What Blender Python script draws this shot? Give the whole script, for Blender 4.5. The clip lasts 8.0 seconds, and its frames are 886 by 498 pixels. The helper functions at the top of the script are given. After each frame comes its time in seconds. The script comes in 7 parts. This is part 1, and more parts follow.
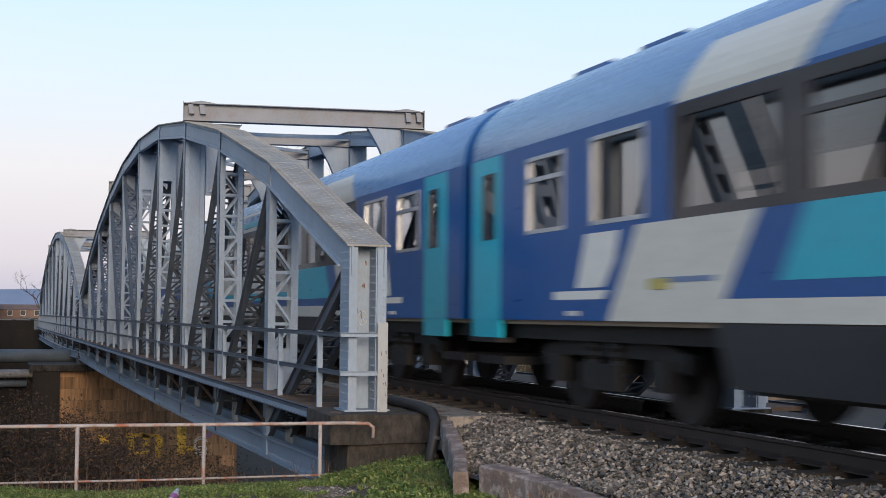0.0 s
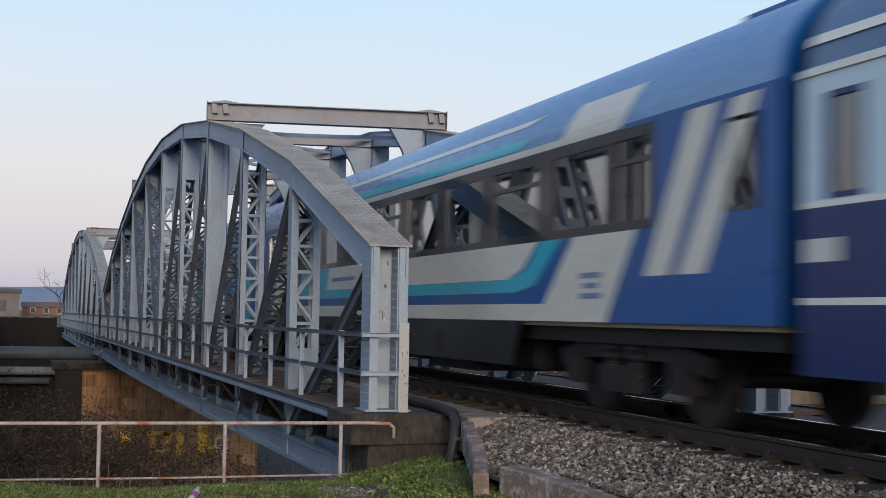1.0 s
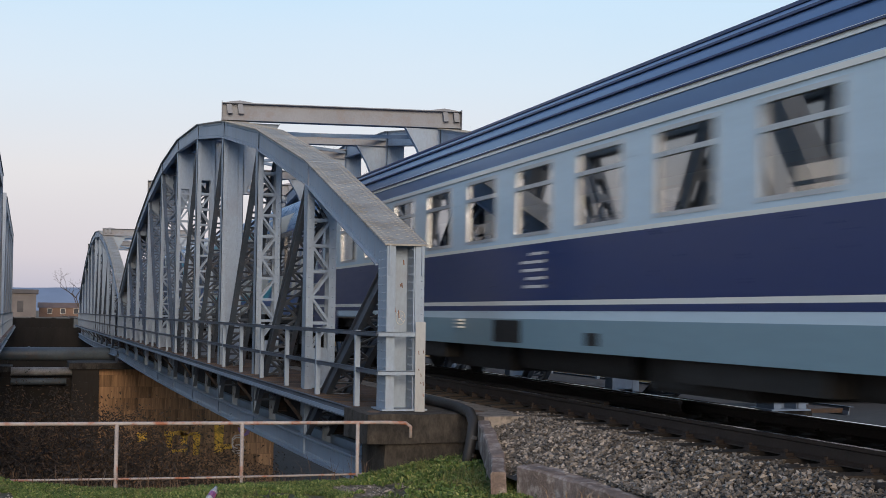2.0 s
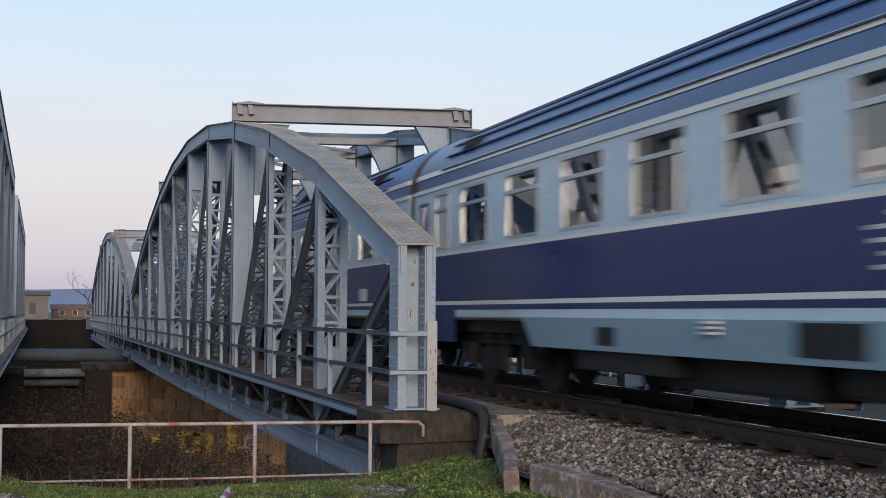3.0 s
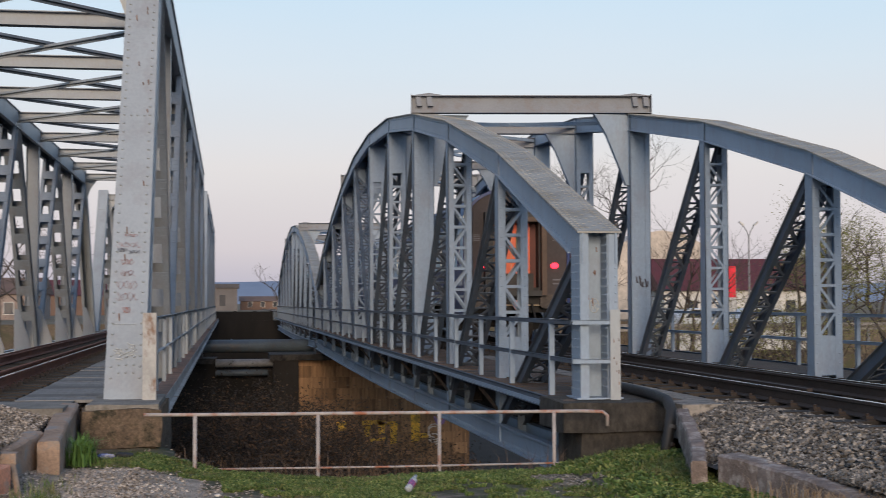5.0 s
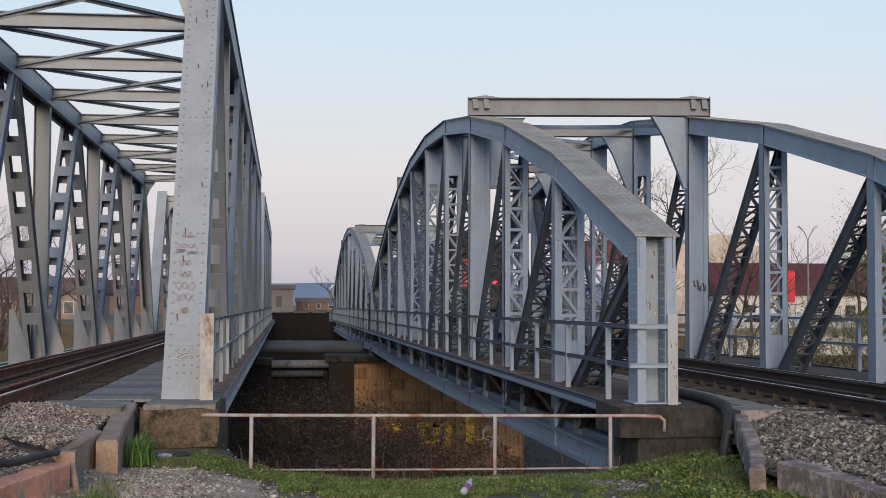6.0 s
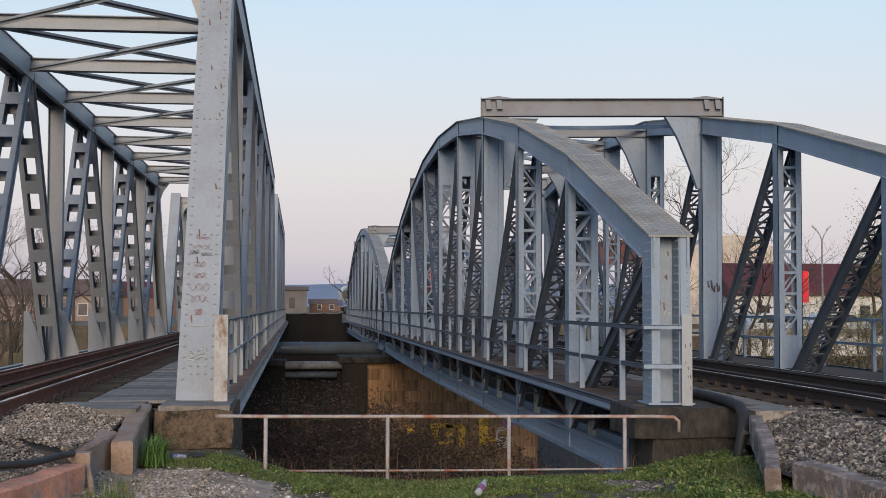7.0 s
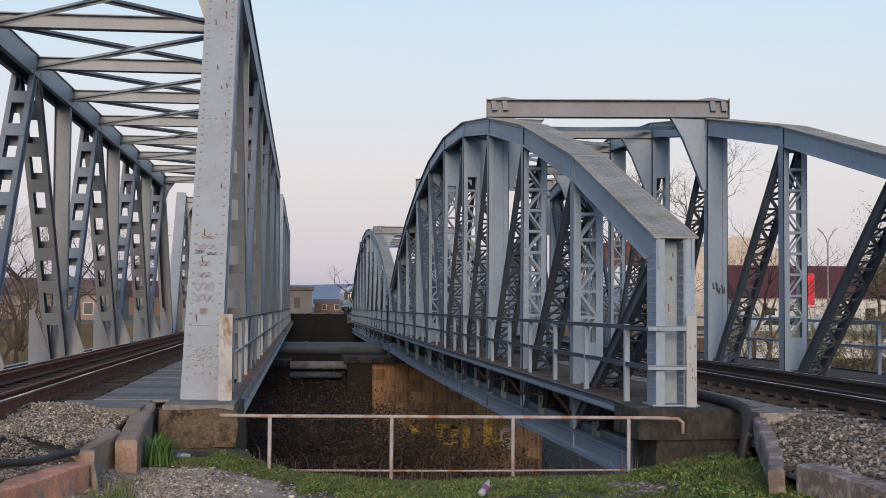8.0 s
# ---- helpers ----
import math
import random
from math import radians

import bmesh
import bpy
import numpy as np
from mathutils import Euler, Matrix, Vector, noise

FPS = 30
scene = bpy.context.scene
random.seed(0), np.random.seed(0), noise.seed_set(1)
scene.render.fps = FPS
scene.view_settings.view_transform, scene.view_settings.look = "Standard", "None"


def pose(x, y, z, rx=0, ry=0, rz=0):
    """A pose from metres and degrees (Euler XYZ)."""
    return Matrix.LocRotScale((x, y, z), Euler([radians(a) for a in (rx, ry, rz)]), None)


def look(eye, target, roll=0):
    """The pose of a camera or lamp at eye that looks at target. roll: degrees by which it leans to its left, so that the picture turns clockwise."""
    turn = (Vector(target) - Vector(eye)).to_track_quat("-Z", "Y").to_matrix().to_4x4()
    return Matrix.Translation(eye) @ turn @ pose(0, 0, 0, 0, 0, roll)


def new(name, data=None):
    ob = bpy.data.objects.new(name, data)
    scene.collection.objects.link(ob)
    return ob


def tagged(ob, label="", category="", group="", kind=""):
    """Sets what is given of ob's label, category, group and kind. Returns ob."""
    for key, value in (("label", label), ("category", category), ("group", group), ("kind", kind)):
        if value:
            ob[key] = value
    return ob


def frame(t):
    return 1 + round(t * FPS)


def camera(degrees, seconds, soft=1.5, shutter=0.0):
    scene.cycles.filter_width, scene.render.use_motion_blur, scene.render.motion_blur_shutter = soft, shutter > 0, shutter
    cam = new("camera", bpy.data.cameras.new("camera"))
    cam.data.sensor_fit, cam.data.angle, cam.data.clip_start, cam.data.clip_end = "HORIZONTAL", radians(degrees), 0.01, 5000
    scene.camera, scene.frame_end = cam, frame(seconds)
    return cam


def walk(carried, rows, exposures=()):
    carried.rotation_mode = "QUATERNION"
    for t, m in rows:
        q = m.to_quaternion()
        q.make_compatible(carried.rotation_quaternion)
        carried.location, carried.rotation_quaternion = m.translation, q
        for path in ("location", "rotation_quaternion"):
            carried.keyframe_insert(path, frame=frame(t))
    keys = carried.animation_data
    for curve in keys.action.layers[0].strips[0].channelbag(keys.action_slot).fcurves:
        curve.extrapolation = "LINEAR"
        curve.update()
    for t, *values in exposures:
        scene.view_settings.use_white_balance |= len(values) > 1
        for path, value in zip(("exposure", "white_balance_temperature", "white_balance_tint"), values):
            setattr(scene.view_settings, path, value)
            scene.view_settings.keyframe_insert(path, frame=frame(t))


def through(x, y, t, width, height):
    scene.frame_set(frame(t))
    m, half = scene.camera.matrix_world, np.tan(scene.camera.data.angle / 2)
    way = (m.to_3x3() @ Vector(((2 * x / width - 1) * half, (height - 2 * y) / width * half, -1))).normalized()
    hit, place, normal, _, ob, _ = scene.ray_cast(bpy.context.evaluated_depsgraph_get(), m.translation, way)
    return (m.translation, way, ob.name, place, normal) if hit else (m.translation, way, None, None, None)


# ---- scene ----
cam = camera(36.5, 8.0, soft=0.75, shutter=0.5)
PATH = [
    (0, (-4.333, -16.651, 1.214), (-3.691, -14.760, 1.313), 0.51),
    (0.5, (-4.324, -16.636, 1.211), (-3.701, -14.739, 1.311), 0.84),
    (1, (-4.335, -16.638, 1.211), (-3.723, -14.736, 1.311), 0.98),
    (1.5, (-4.338, -16.621, 1.212), (-3.739, -14.716, 1.311), 0.93),
    (3, (-4.345, -16.628, 1.215), (-3.770, -14.715, 1.311), 0.30),
    (3.5, (-4.336, -16.644, 1.220), (-3.779, -14.725, 1.312), -0.08),
    (4, (-4.337, -16.637, 1.215), (-3.853, -14.698, 1.299), -0.38),
    (4.5, (-4.352, -16.595, 1.217), (-3.950, -14.637, 1.295), -0.19),
    (5, (-4.355, -16.574, 1.213), (-4.039, -14.600, 1.293), -0.21),
    (6.5, (-4.367, -16.533, 1.218), (-4.144, -14.547, 1.302), 0.27),
    (7, (-4.370, -16.540, 1.215), (-4.155, -14.553, 1.300), 0.10),
    (7.5, (-4.355, -16.525, 1.211), (-4.147, -14.538, 1.297), 0.23),
    (8, (-4.364, -16.543, 1.211), (-4.157, -14.556, 1.297), 0.38),
]
walk(cam, [(t, look(eye, target, roll)) for t, eye, target, roll in PATH],
     exposures=((0, 0.27, 6320, 8), (1, 0.08, 6320, 8), (3.5, 0.10, 6350, 8), (4.0, 0.20, 6500, 9), (4.5, 0.03, 6450, 8), (8, 0.03, 6450, 8)))

# ---- light: dusk, the sun just gone behind the camera ----
SUN_ELEVATION, SUN_AZIMUTH = radians(4), radians(187)
world = bpy.data.worlds.new("world")
scene.world = world
world.use_nodes = True
wt = world.node_tree
wt.nodes.clear()
w_out = wt.nodes.new("ShaderNodeOutputWorld")
w_bg = wt.nodes.new("ShaderNodeBackground")
w_sky = wt.nodes.new("ShaderNodeTexSky")
w_sky.sky_type, w_sky.sun_disc = "NISHITA", False
w_sky.sun_elevation, w_sky.sun_rotation = SUN_ELEVATION, SUN_AZIMUTH
w_co = wt.nodes.new("ShaderNodeTexCoord")
w_sep = wt.nodes.new("ShaderNodeSeparateXYZ")
w_ramp = wt.nodes.new("ShaderNodeValToRGB")
w_mix = wt.nodes.new("ShaderNodeMix")
w_mix.data_type = "RGBA"
w_mix.inputs[0].default_value = 0.92
w_scale = wt.nodes.new("ShaderNodeMix")
w_scale.data_type, w_scale.blend_type = "RGBA", "MULTIPLY"
w_scale.inputs[0].default_value = 1.0
# thin high haze: pale pink low down, pale blue above
for pos, col in ((0.0, (4.3, 4.2, 5.3, 1)), (0.04, (6.3, 5.75, 6.2, 1)), (0.10, (7.3, 6.9, 7.05, 1)), (0.17, (6.5, 7.3, 8.2, 1)), (0.27, (5.0, 7.1, 9.0, 1)), (0.45, (3.1, 4.7, 7.2, 1)), (1.0, (0.9, 1.8, 3.9, 1))):
    el = w_ramp.color_ramp.elements
    e = el[0] if pos == 0 else (el[-1] if pos == 1 else el.new(pos))
    e.position = pos
    e.color = [c / 10 for c in col[:3]] + [1]
w_scale.inputs[7].default_value = (10, 10, 10, 1)
wn = wt.nodes.new("ShaderNodeTexNoise")
wn.inputs["Scale"].default_value = 2.2
wn.inputs["Detail"].default_value = 5
w_map = wt.nodes.new("ShaderNodeMapping")
w_map.inputs["Scale"].default_value = (1, 1, 4)
w_cl = wt.nodes.new("ShaderNodeMapRange")
w_cl.inputs[1].default_value, w_cl.inputs[2].default_value = 0.45, 0.75
w_cl.inputs[3].default_value, w_cl.inputs[4].default_value = 0.0, 0.14
w_cloud = wt.nodes.new("ShaderNodeMix")
w_cloud.data_type = "RGBA"
w_cloud.inputs[7].default_value = (8.4, 7.8, 8.0, 1)
L = wt.links.new
L(w_co.outputs["Generated"], w_sep.inputs[0])
L(w_sep.outputs[2], w_ramp.inputs[0])
L(w_ramp.outputs[0], w_scale.inputs[6])
L(w_sky.outputs[0], w_mix.inputs[6])
L(w_scale.outputs[2], w_mix.inputs[7])
L(w_co.outputs["Generated"], w_map.inputs[0])
L(w_map.outputs[0], wn.inputs["Vector"])
L(wn.outputs[0], w_cl.inputs[0])
L(w_cl.outputs[0], w_cloud.inputs[0])
L(w_mix.outputs[2], w_cloud.inputs[6])
L(w_cloud.outputs[2], w_bg.inputs[0])
w_bg.inputs[1].default_value = 0.11
L(w_bg.outputs[0], w_out.inputs[0])

sun = new("sun", bpy.data.lights.new("sun", "SUN"))
sun.data.energy, sun.data.angle, sun.data.color = 2.75, radians(25), (1.0, 0.77, 0.57)
sun.matrix_world = look((0, 0, 0), (-math.sin(SUN_AZIMUTH), -math.cos(SUN_AZIMUTH), -math.tan(radians(14))))


# ---- materials ----
def mat(name, color, rough=0.6, metal=0.0, var=0.25, big=1.5, fine=25.0, bump=0.1, stain=None, stain_amount=0.5, stain_scale=2.0, stretch=(1, 1, 1), rnd=0.0, spec=0.5, rv=0.12):
    m = bpy.data.materials.new(name)
    m.use_nodes = True
    t = m.node_tree
    b = t.nodes["Principled BSDF"]
    b.inputs["Metallic"].default_value = metal
    b.inputs["Specular IOR Level"].default_value = spec
    co = t.nodes.new("ShaderNodeTexCoord")
    mp = t.nodes.new("ShaderNodeMapping")
    mp.inputs["Scale"].default_value = stretch
    t.links.new(co.outputs["Object"], mp.inputs[0])

    def noise_tex(scale, detail, rough_=0.55):
        n = t.nodes.new("ShaderNodeTexNoise")
        n.inputs["Scale"].default_value = scale
        n.inputs["Detail"].default_value = detail
        n.inputs["Roughness"].default_value = rough_
        t.links.new(mp.outputs[0], n.inputs["Vector"])
        return n

    n1, n2 = noise_tex(big, 4), noise_tex(fine, 6, 0.65)
    add = t.nodes.new("ShaderNodeMath")
    add.operation = "ADD"
    t.links.new(n1.outputs[0], add.inputs[0])
    t.links.new(n2.outputs[0], add.inputs[1])
    last = add.outputs[0]
    if rnd:
        oi = t.nodes.new("ShaderNodeObjectInfo")
        ra = t.nodes.new("ShaderNodeMath")
        ra.operation = "MULTIPLY_ADD"
        ra.inputs[1].default_value, ra.inputs[2].default_value = rnd, -rnd / 2
        t.links.new(oi.outputs["Random"], ra.inputs[0])
        a2 = t.nodes.new("ShaderNodeMath")
        a2.operation = "ADD"
        t.links.new(last, a2.inputs[0])
        t.links.new(ra.outputs[0], a2.inputs[1])
        last = a2.outputs[0]
    mr = t.nodes.new("ShaderNodeMapRange")
    mr.inputs[1].default_value, mr.inputs[2].default_value = 0.78, 1.22
    mr.inputs[3].default_value, mr.inputs[4].default_value = 1 - var, 1 + var
    t.links.new(last, mr.inputs[0])
    mul = t.nodes.new("ShaderNodeMix")
    mul.data_type, mul.blend_type = "RGBA", "MULTIPLY"
    mul.inputs[0].default_value = 1
    mul.inputs[6].default_value = (*color, 1)
    t.links.new(mr.outputs[0], mul.inputs[7])
    out = mul.outputs[2]
    if stain:
        n3 = noise_tex(stain_scale, 7, 0.7)
        s = t.nodes.new("ShaderNodeMapRange")
        s.inputs[1].default_value, s.inputs[2].default_value = 0.5, 0.62
        s.inputs[3].default_value, s.inputs[4].default_value = 0, stain_amount
        t.links.new(n3.outputs[0], s.inputs[0])
        sm = t.nodes.new("ShaderNodeMix")
        sm.data_type = "RGBA"
        sm.inputs[7].default_value = (*stain, 1)
        t.links.new(s.outputs[0], sm.inputs[0])
        t.links.new(out, sm.inputs[6])
        out = sm.outputs[2]
    t.links.new(out, b.inputs["Base Color"])
    rr = t.nodes.new("ShaderNodeMapRange")
    rr.inputs[1].default_value, rr.inputs[2].default_value = 0.3, 0.7
    rr.inputs[3].default_value, rr.inputs[4].default_value = max(0.02, rough - rv), min(1, rough + rv)
    t.links.new(n2.outputs[0], rr.inputs[0])
    t.links.new(rr.outputs[0], b.inputs["Roughness"])
    if bump:
        bp = t.nodes.new("ShaderNodeBump")
        bp.inputs["Strength"].default_value = bump
        bp.inputs["Distance"].default_value = 0.02
        t.links.new(n2.outputs[0], bp.inputs["Height"])
        t.links.new(bp.outputs[0], b.inputs["Normal"])
    return m


def glass_mat(name, tint, gloss_rough=0.02, ior=2.0, through=0.75):
    m = bpy.data.materials.new(name)
    m.use_nodes = True
    t = m.node_tree
    t.nodes.clear()
    o = t.nodes.new("ShaderNodeOutputMaterial")
    tr = t.nodes.new("ShaderNodeBsdfTransparent")
    tr.inputs[0].default_value = (*[c * through for c in tint], 1)
    gl = t.nodes.new("ShaderNodeBsdfGlossy")
    gl.inputs["Roughness"].default_value = gloss_rough
    gl.inputs[0].default_value = (0.95, 0.97, 1, 1)
    lw = t.nodes.new("ShaderNodeLayerWeight")
    lw.inputs[0].default_value = 0.5
    fr = t.nodes.new("ShaderNodeMath")
    fr.operation = "POWER"
    fr.inputs[1].default_value = ior
    t.links.new(lw.outputs["Facing"], fr.inputs[0])
    mx = t.nodes.new("ShaderNodeMixShader")
    t.links.new(fr.outputs[0], mx.inputs[0])
    t.links.new(tr.outputs[0], mx.inputs[1])
    t.links.new(gl.outputs[0], mx.inputs[2])
    t.links.new(mx.outputs[0], o.inputs[0])
    return m


def glow_mat(name, color, strength):
    m = bpy.data.materials.new(name)
    m.use_nodes = True
    b = m.node_tree.nodes["Principled BSDF"]
    b.inputs["Base Color"].default_value = (*color, 1)
    b.inputs["Emission Color"].default_value = (*color, 1)
    b.inputs["Emission Strength"].default_value = strength
    b.inputs["Roughness"].default_value = 0.3
    return m


RUST = (0.16, 0.07, 0.035)
M_PAINT = mat("bridge_paint", (0.235, 0.305, 0.395), 0.5, 0, 0.11, 0.9, 22, 0.08, RUST, 0.13, 3.4, (1, 1, 0.45))
M_PAINT_STRUT = mat("strut_bridge_paint", (0.19, 0.21, 0.245), 0.6, 0, 0.14, 0.9, 22, 0.1, RUST, 0.2, 3.0)
# shade of the diagonals and lacing is put into these two darker paints
M_PAINT_DARK = mat("dark_shade_bridge_paint", (0.065, 0.09, 0.125), 0.55, 0, 0.25, 1.5, 18, 0.1, RUST, 0.15, 3.0)
M_PAINT_MID = mat("mid_shade_bridge_paint", (0.11, 0.135, 0.17), 0.6, 0, 0.2, 1.5, 18, 0.1, RUST, 0.15, 3.0)
M_PAINT_TOP = mat("chequered_plate", (0.27, 0.265, 0.245), 0.65, 0, 0.25, 1.5, 30, 0.25, (0.2, 0.17, 0.12), 0.5, 2.0)
M_PAINT_L = mat("pale_bridge_paint", (0.315, 0.345, 0.37), 0.5, 0, 0.09, 0.8, 24, 0.08, RUST, 0.11, 2.8, (1, 1, 0.4))
# copy of the pale paint with the inner members' bluish shade put into it
M_PAINT_LB = mat("shaded_pale_bridge_paint", (0.235, 0.265, 0.30), 0.5, 0, 0.12, 0.8, 24, 0.08, RUST, 0.14, 2.8, (1, 1, 0.4))
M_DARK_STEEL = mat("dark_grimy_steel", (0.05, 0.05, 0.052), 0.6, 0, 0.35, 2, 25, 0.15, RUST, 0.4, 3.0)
M_RUSTY = mat("rusty_iron", (0.20, 0.10, 0.06), 0.8, 0, 0.4, 3, 40, 0.3, (0.07, 0.04, 0.03), 0.6, 4)
M_RAIL_SIDE = mat("rail_rust", (0.030, 0.020, 0.016), 0.75, 0, 0.3, 2, 30, 0.2)
M_RAIL_RED = mat("red_rail_rust", (0.16, 0.056, 0.03), 0.8, 0, 0.3, 2, 30, 0.2)
M_RAIL_HEAD = mat("rail_polished", (0.55, 0.55, 0.56), 0.22, 1.0, 0.1, 1, 40, 0.02)
M_PLANK = mat("brown_planks", (0.11, 0.07, 0.048), 0.85, 0, 0.4, 1.2, 22, 0.35, (0.07, 0.055, 0.045), 0.6, 2.5, (1, 6, 1), rnd=0.5)
M_GREYPLANK = mat("grey_planks", (0.17, 0.165, 0.16), 0.85, 0, 0.3, 1.2, 22, 0.3, (0.1, 0.09, 0.08), 0.5, 2.5, (6, 1, 1), rnd=0.5)
M_SLEEPER = mat("sleeper_wood", (0.032, 0.026, 0.022), 0.9, 0, 0.4, 2, 25, 0.4, rnd=0.5)
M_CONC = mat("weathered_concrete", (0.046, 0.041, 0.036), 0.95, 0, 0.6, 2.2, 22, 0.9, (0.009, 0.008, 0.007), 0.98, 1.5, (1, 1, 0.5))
M_CONC_MOSS = mat("mossy_brown_concrete", (0.13, 0.092, 0.062), 0.95, 0, 0.6, 3.5, 26, 1.0, (0.022, 0.02, 0.010), 0.97, 3.5)
# under-deck steel: the shade of the deck void is put into its near black
M_VOID_SHADE = mat("void_shade_steel", (0.010, 0.010, 0.011), 0.7, 0, 0.4, 2, 25, 0.15, RUST, 0.25, 3.0)
M_CONC_LIGHT = mat("pale_concrete", (0.25, 0.225, 0.20), 0.9, 0, 0.35, 3, 30, 0.8, (0.09, 0.08, 0.07), 0.85, 5)
M_SLAB = mat("grey_slab", (0.19, 0.175, 0.155), 0.9, 0, 0.3, 2.5, 30, 0.5, (0.10, 0.09, 0.075), 0.7, 3)
M_KERB = mat("lichened_kerb", (0.20, 0.155, 0.135), 0.9, 0, 0.35, 3, 30, 0.8, (0.40, 0.36, 0.33), 0.85, 6)
M_CHIPPED = mat("chipped_plate_paint", (0.36, 0.36, 0.355), 0.6, 0, 0.2, 3, 30, 0.15, (0.17, 0.085, 0.045), 0.9, 4.5, (1, 1, 0.6))
M_CONC_PINK = mat("painted_concrete", (0.58, 0.27, 0.175), 0.85, 0, 0.3, 3, 30, 0.6, (0.26, 0.24, 0.22), 0.9, 4)
M_CONC_TAN = mat("tan_concrete", (0.31, 0.215, 0.155), 0.9, 0, 0.3, 3, 30, 0.6, (0.23, 0.22, 0.21), 0.9, 3)
M_BALLAST_BED = mat("ballast_bed", (0.085, 0.078, 0.07), 0.95, 0, 0.4, 5, 40, 0.6)
M_GRASS_GROUND = mat("grassy_soil", (0.062, 0.06, 0.026), 0.95, 0, 0.5, 0.9, 30, 0.8, (0.23, 0.18, 0.135), 0.9, 1.3)
M_SOIL = mat("bare_gritty_soil", (0.38, 0.31, 0.25), 0.95, 0, 0.4, 1.5, 60, 1.0, (0.17, 0.14, 0.10), 0.8, 2.2)
M_DRY_GROUND = mat("dead_grass_ground", (0.12, 0.088, 0.055), 0.95, 0, 0.5, 0.6, 9, 0.6, (0.07, 0.07, 0.03), 0.8, 0.5)
# cutting soil is near black, the shade down there put into its colour
M_BED = mat("shade_dark_bank_soil", (0.016, 0.012, 0.009), 0.95, 0, 0.5, 0.5, 8, 0.6, (0.03, 0.025, 0.018), 0.7, 0.8)
M_PIPE = mat("grey_pipe", (0.10, 0.125, 0.145), 0.5, 0, 0.2, 1, 12, 0.1, (0.12, 0.09, 0.07), 0.5, 1.5)
M_RUBBER = mat("black_rubber", (0.02, 0.02, 0.021), 0.6, 0, 0.3, 3, 30, 0.1)
M_FENCE = mat("flaking_rail_paint", (0.34, 0.31, 0.30), 0.7, 0, 0.25, 4, 40, 0.2, (0.30, 0.10, 0.045), 0.9, 5.0)


# ---- building helpers ----
def box(bm, x0, y0, z0, x1, y1, z1):
    v = [bm.verts.new(p) for p in ((x0, y0, z0), (x1, y0, z0), (x1, y1, z0), (x0, y1, z0), (x0, y0, z1), (x1, y0, z1), (x1, y1, z1), (x0, y1, z1))]
    for f in ((0, 3, 2, 1), (4, 5, 6, 7), (0, 1, 5, 4), (1, 2, 6, 5), (2, 3, 7, 6), (3, 0, 4, 7)):
        bm.faces.new([v[i] for i in f])
    return v


def bar(bm, p, q, w, d, side=(1, 0, 0)):
    """A straight bar from p to q: w across (along side), d along the third way."""
    p, q, s = Vector(p), Vector(q), Vector(side)
    a = (q - p).normalized()
    s = (s - a * s.dot(a)).normalized()
    n = a.cross(s)
    c = []
    for e in (p, q):
        for i, j in ((-1, -1), (1, -1), (1, 1), (-1, 1)):
            c.append(bm.verts.new(e + s * (w / 2 * i) + n * (d / 2 * j)))
    for f in ((0, 3, 2, 1), (4, 5, 6, 7), (0, 1, 5, 4), (1, 2, 6, 5), (2, 3, 7, 6), (3, 0, 4, 7)):
        bm.faces.new([c[i] for i in f])


def rod(bm, pts, r, n=8, cap=True):
    """A round tube through the points; r is one radius or one for each point."""
    rings, pts = [], [Vector(p) for p in pts]
    for i, p in enumerate(pts):
        a = (pts[min(i + 1, len(pts) - 1)] - pts[max(i - 1, 0)]).normalized()
        s = a.orthogonal().normalized() if i == 0 else (s - a * s.dot(a)).normalized()
        b = a.cross(s)
        ri = r[i] if isinstance(r, (list, tuple)) else r
        rings.append([bm.verts.new(p + (s * math.cos(k * math.tau / n) + b * math.sin(k * math.tau / n)) * ri) for k in range(n)])
    for u, v in zip(rings, rings[1:]):
        for k in range(n):
            bm.faces.new((u[k], u[(k + 1) % n], v[(k + 1) % n], v[k]))
    if cap:
        bm.faces.new(rings[0][::-1])
        bm.faces.new(rings[-1])


def prism(bm, outline, axis, a, b):
    """A flat outline of two coordinates, drawn out along axis 0, 1 or 2 from a to b."""
    def at(p, t):
        q = list(p)
        q.insert(axis, t)
        return q
    lo, hi = [bm.verts.new(at(p, a)) for p in outline], [bm.verts.new(at(p, b)) for p in outline]
    n = len(outline)
    bm.faces.new(lo)
    bm.faces.new(hi[::-1])
    for i in range(n):
        bm.faces.new((lo[i], hi[i], hi[(i + 1) % n], lo[(i + 1) % n]))


def rivet(bm, p, axis, sgn, r=0.016):
    """A small domed rivet head on a face that looks along sgn * axis."""
    c = []
    u, v = [i for i in range(3) if i != axis]
    for k in range(6):
        q = list(p)
        q[u] += r * math.cos(k * math.tau / 6)
        q[v] += r * math.sin(k * math.tau / 6)
        c.append(bm.verts.new(q))
    q = list(p)
    q[axis] += sgn * r * 0.7
    top = bm.verts.new(q)
    for k in range(6):
        bm.faces.new((c[k], c[(k + 1) % 6], top))


def mesh_from(name, bm, material, smooth=False):
    bmesh.ops.recalc_face_normals(bm, faces=bm.faces)
    me = bpy.data.meshes.new(name)
    bm.to_mesh(me)
    bm.free()
    me.materials.append(material)
    if smooth:
        for p in me.polygons:
            p.use_smooth = True
    return me


def part(name, bm, material, parent, label="", smooth=False, loc=None):
    me = bm if isinstance(bm, bpy.types.Mesh) else mesh_from(name, bm, material, smooth)
    ob = new(name, me)
    ob.parent = parent
    if loc:
        ob.location = loc
    return tagged(ob, label)


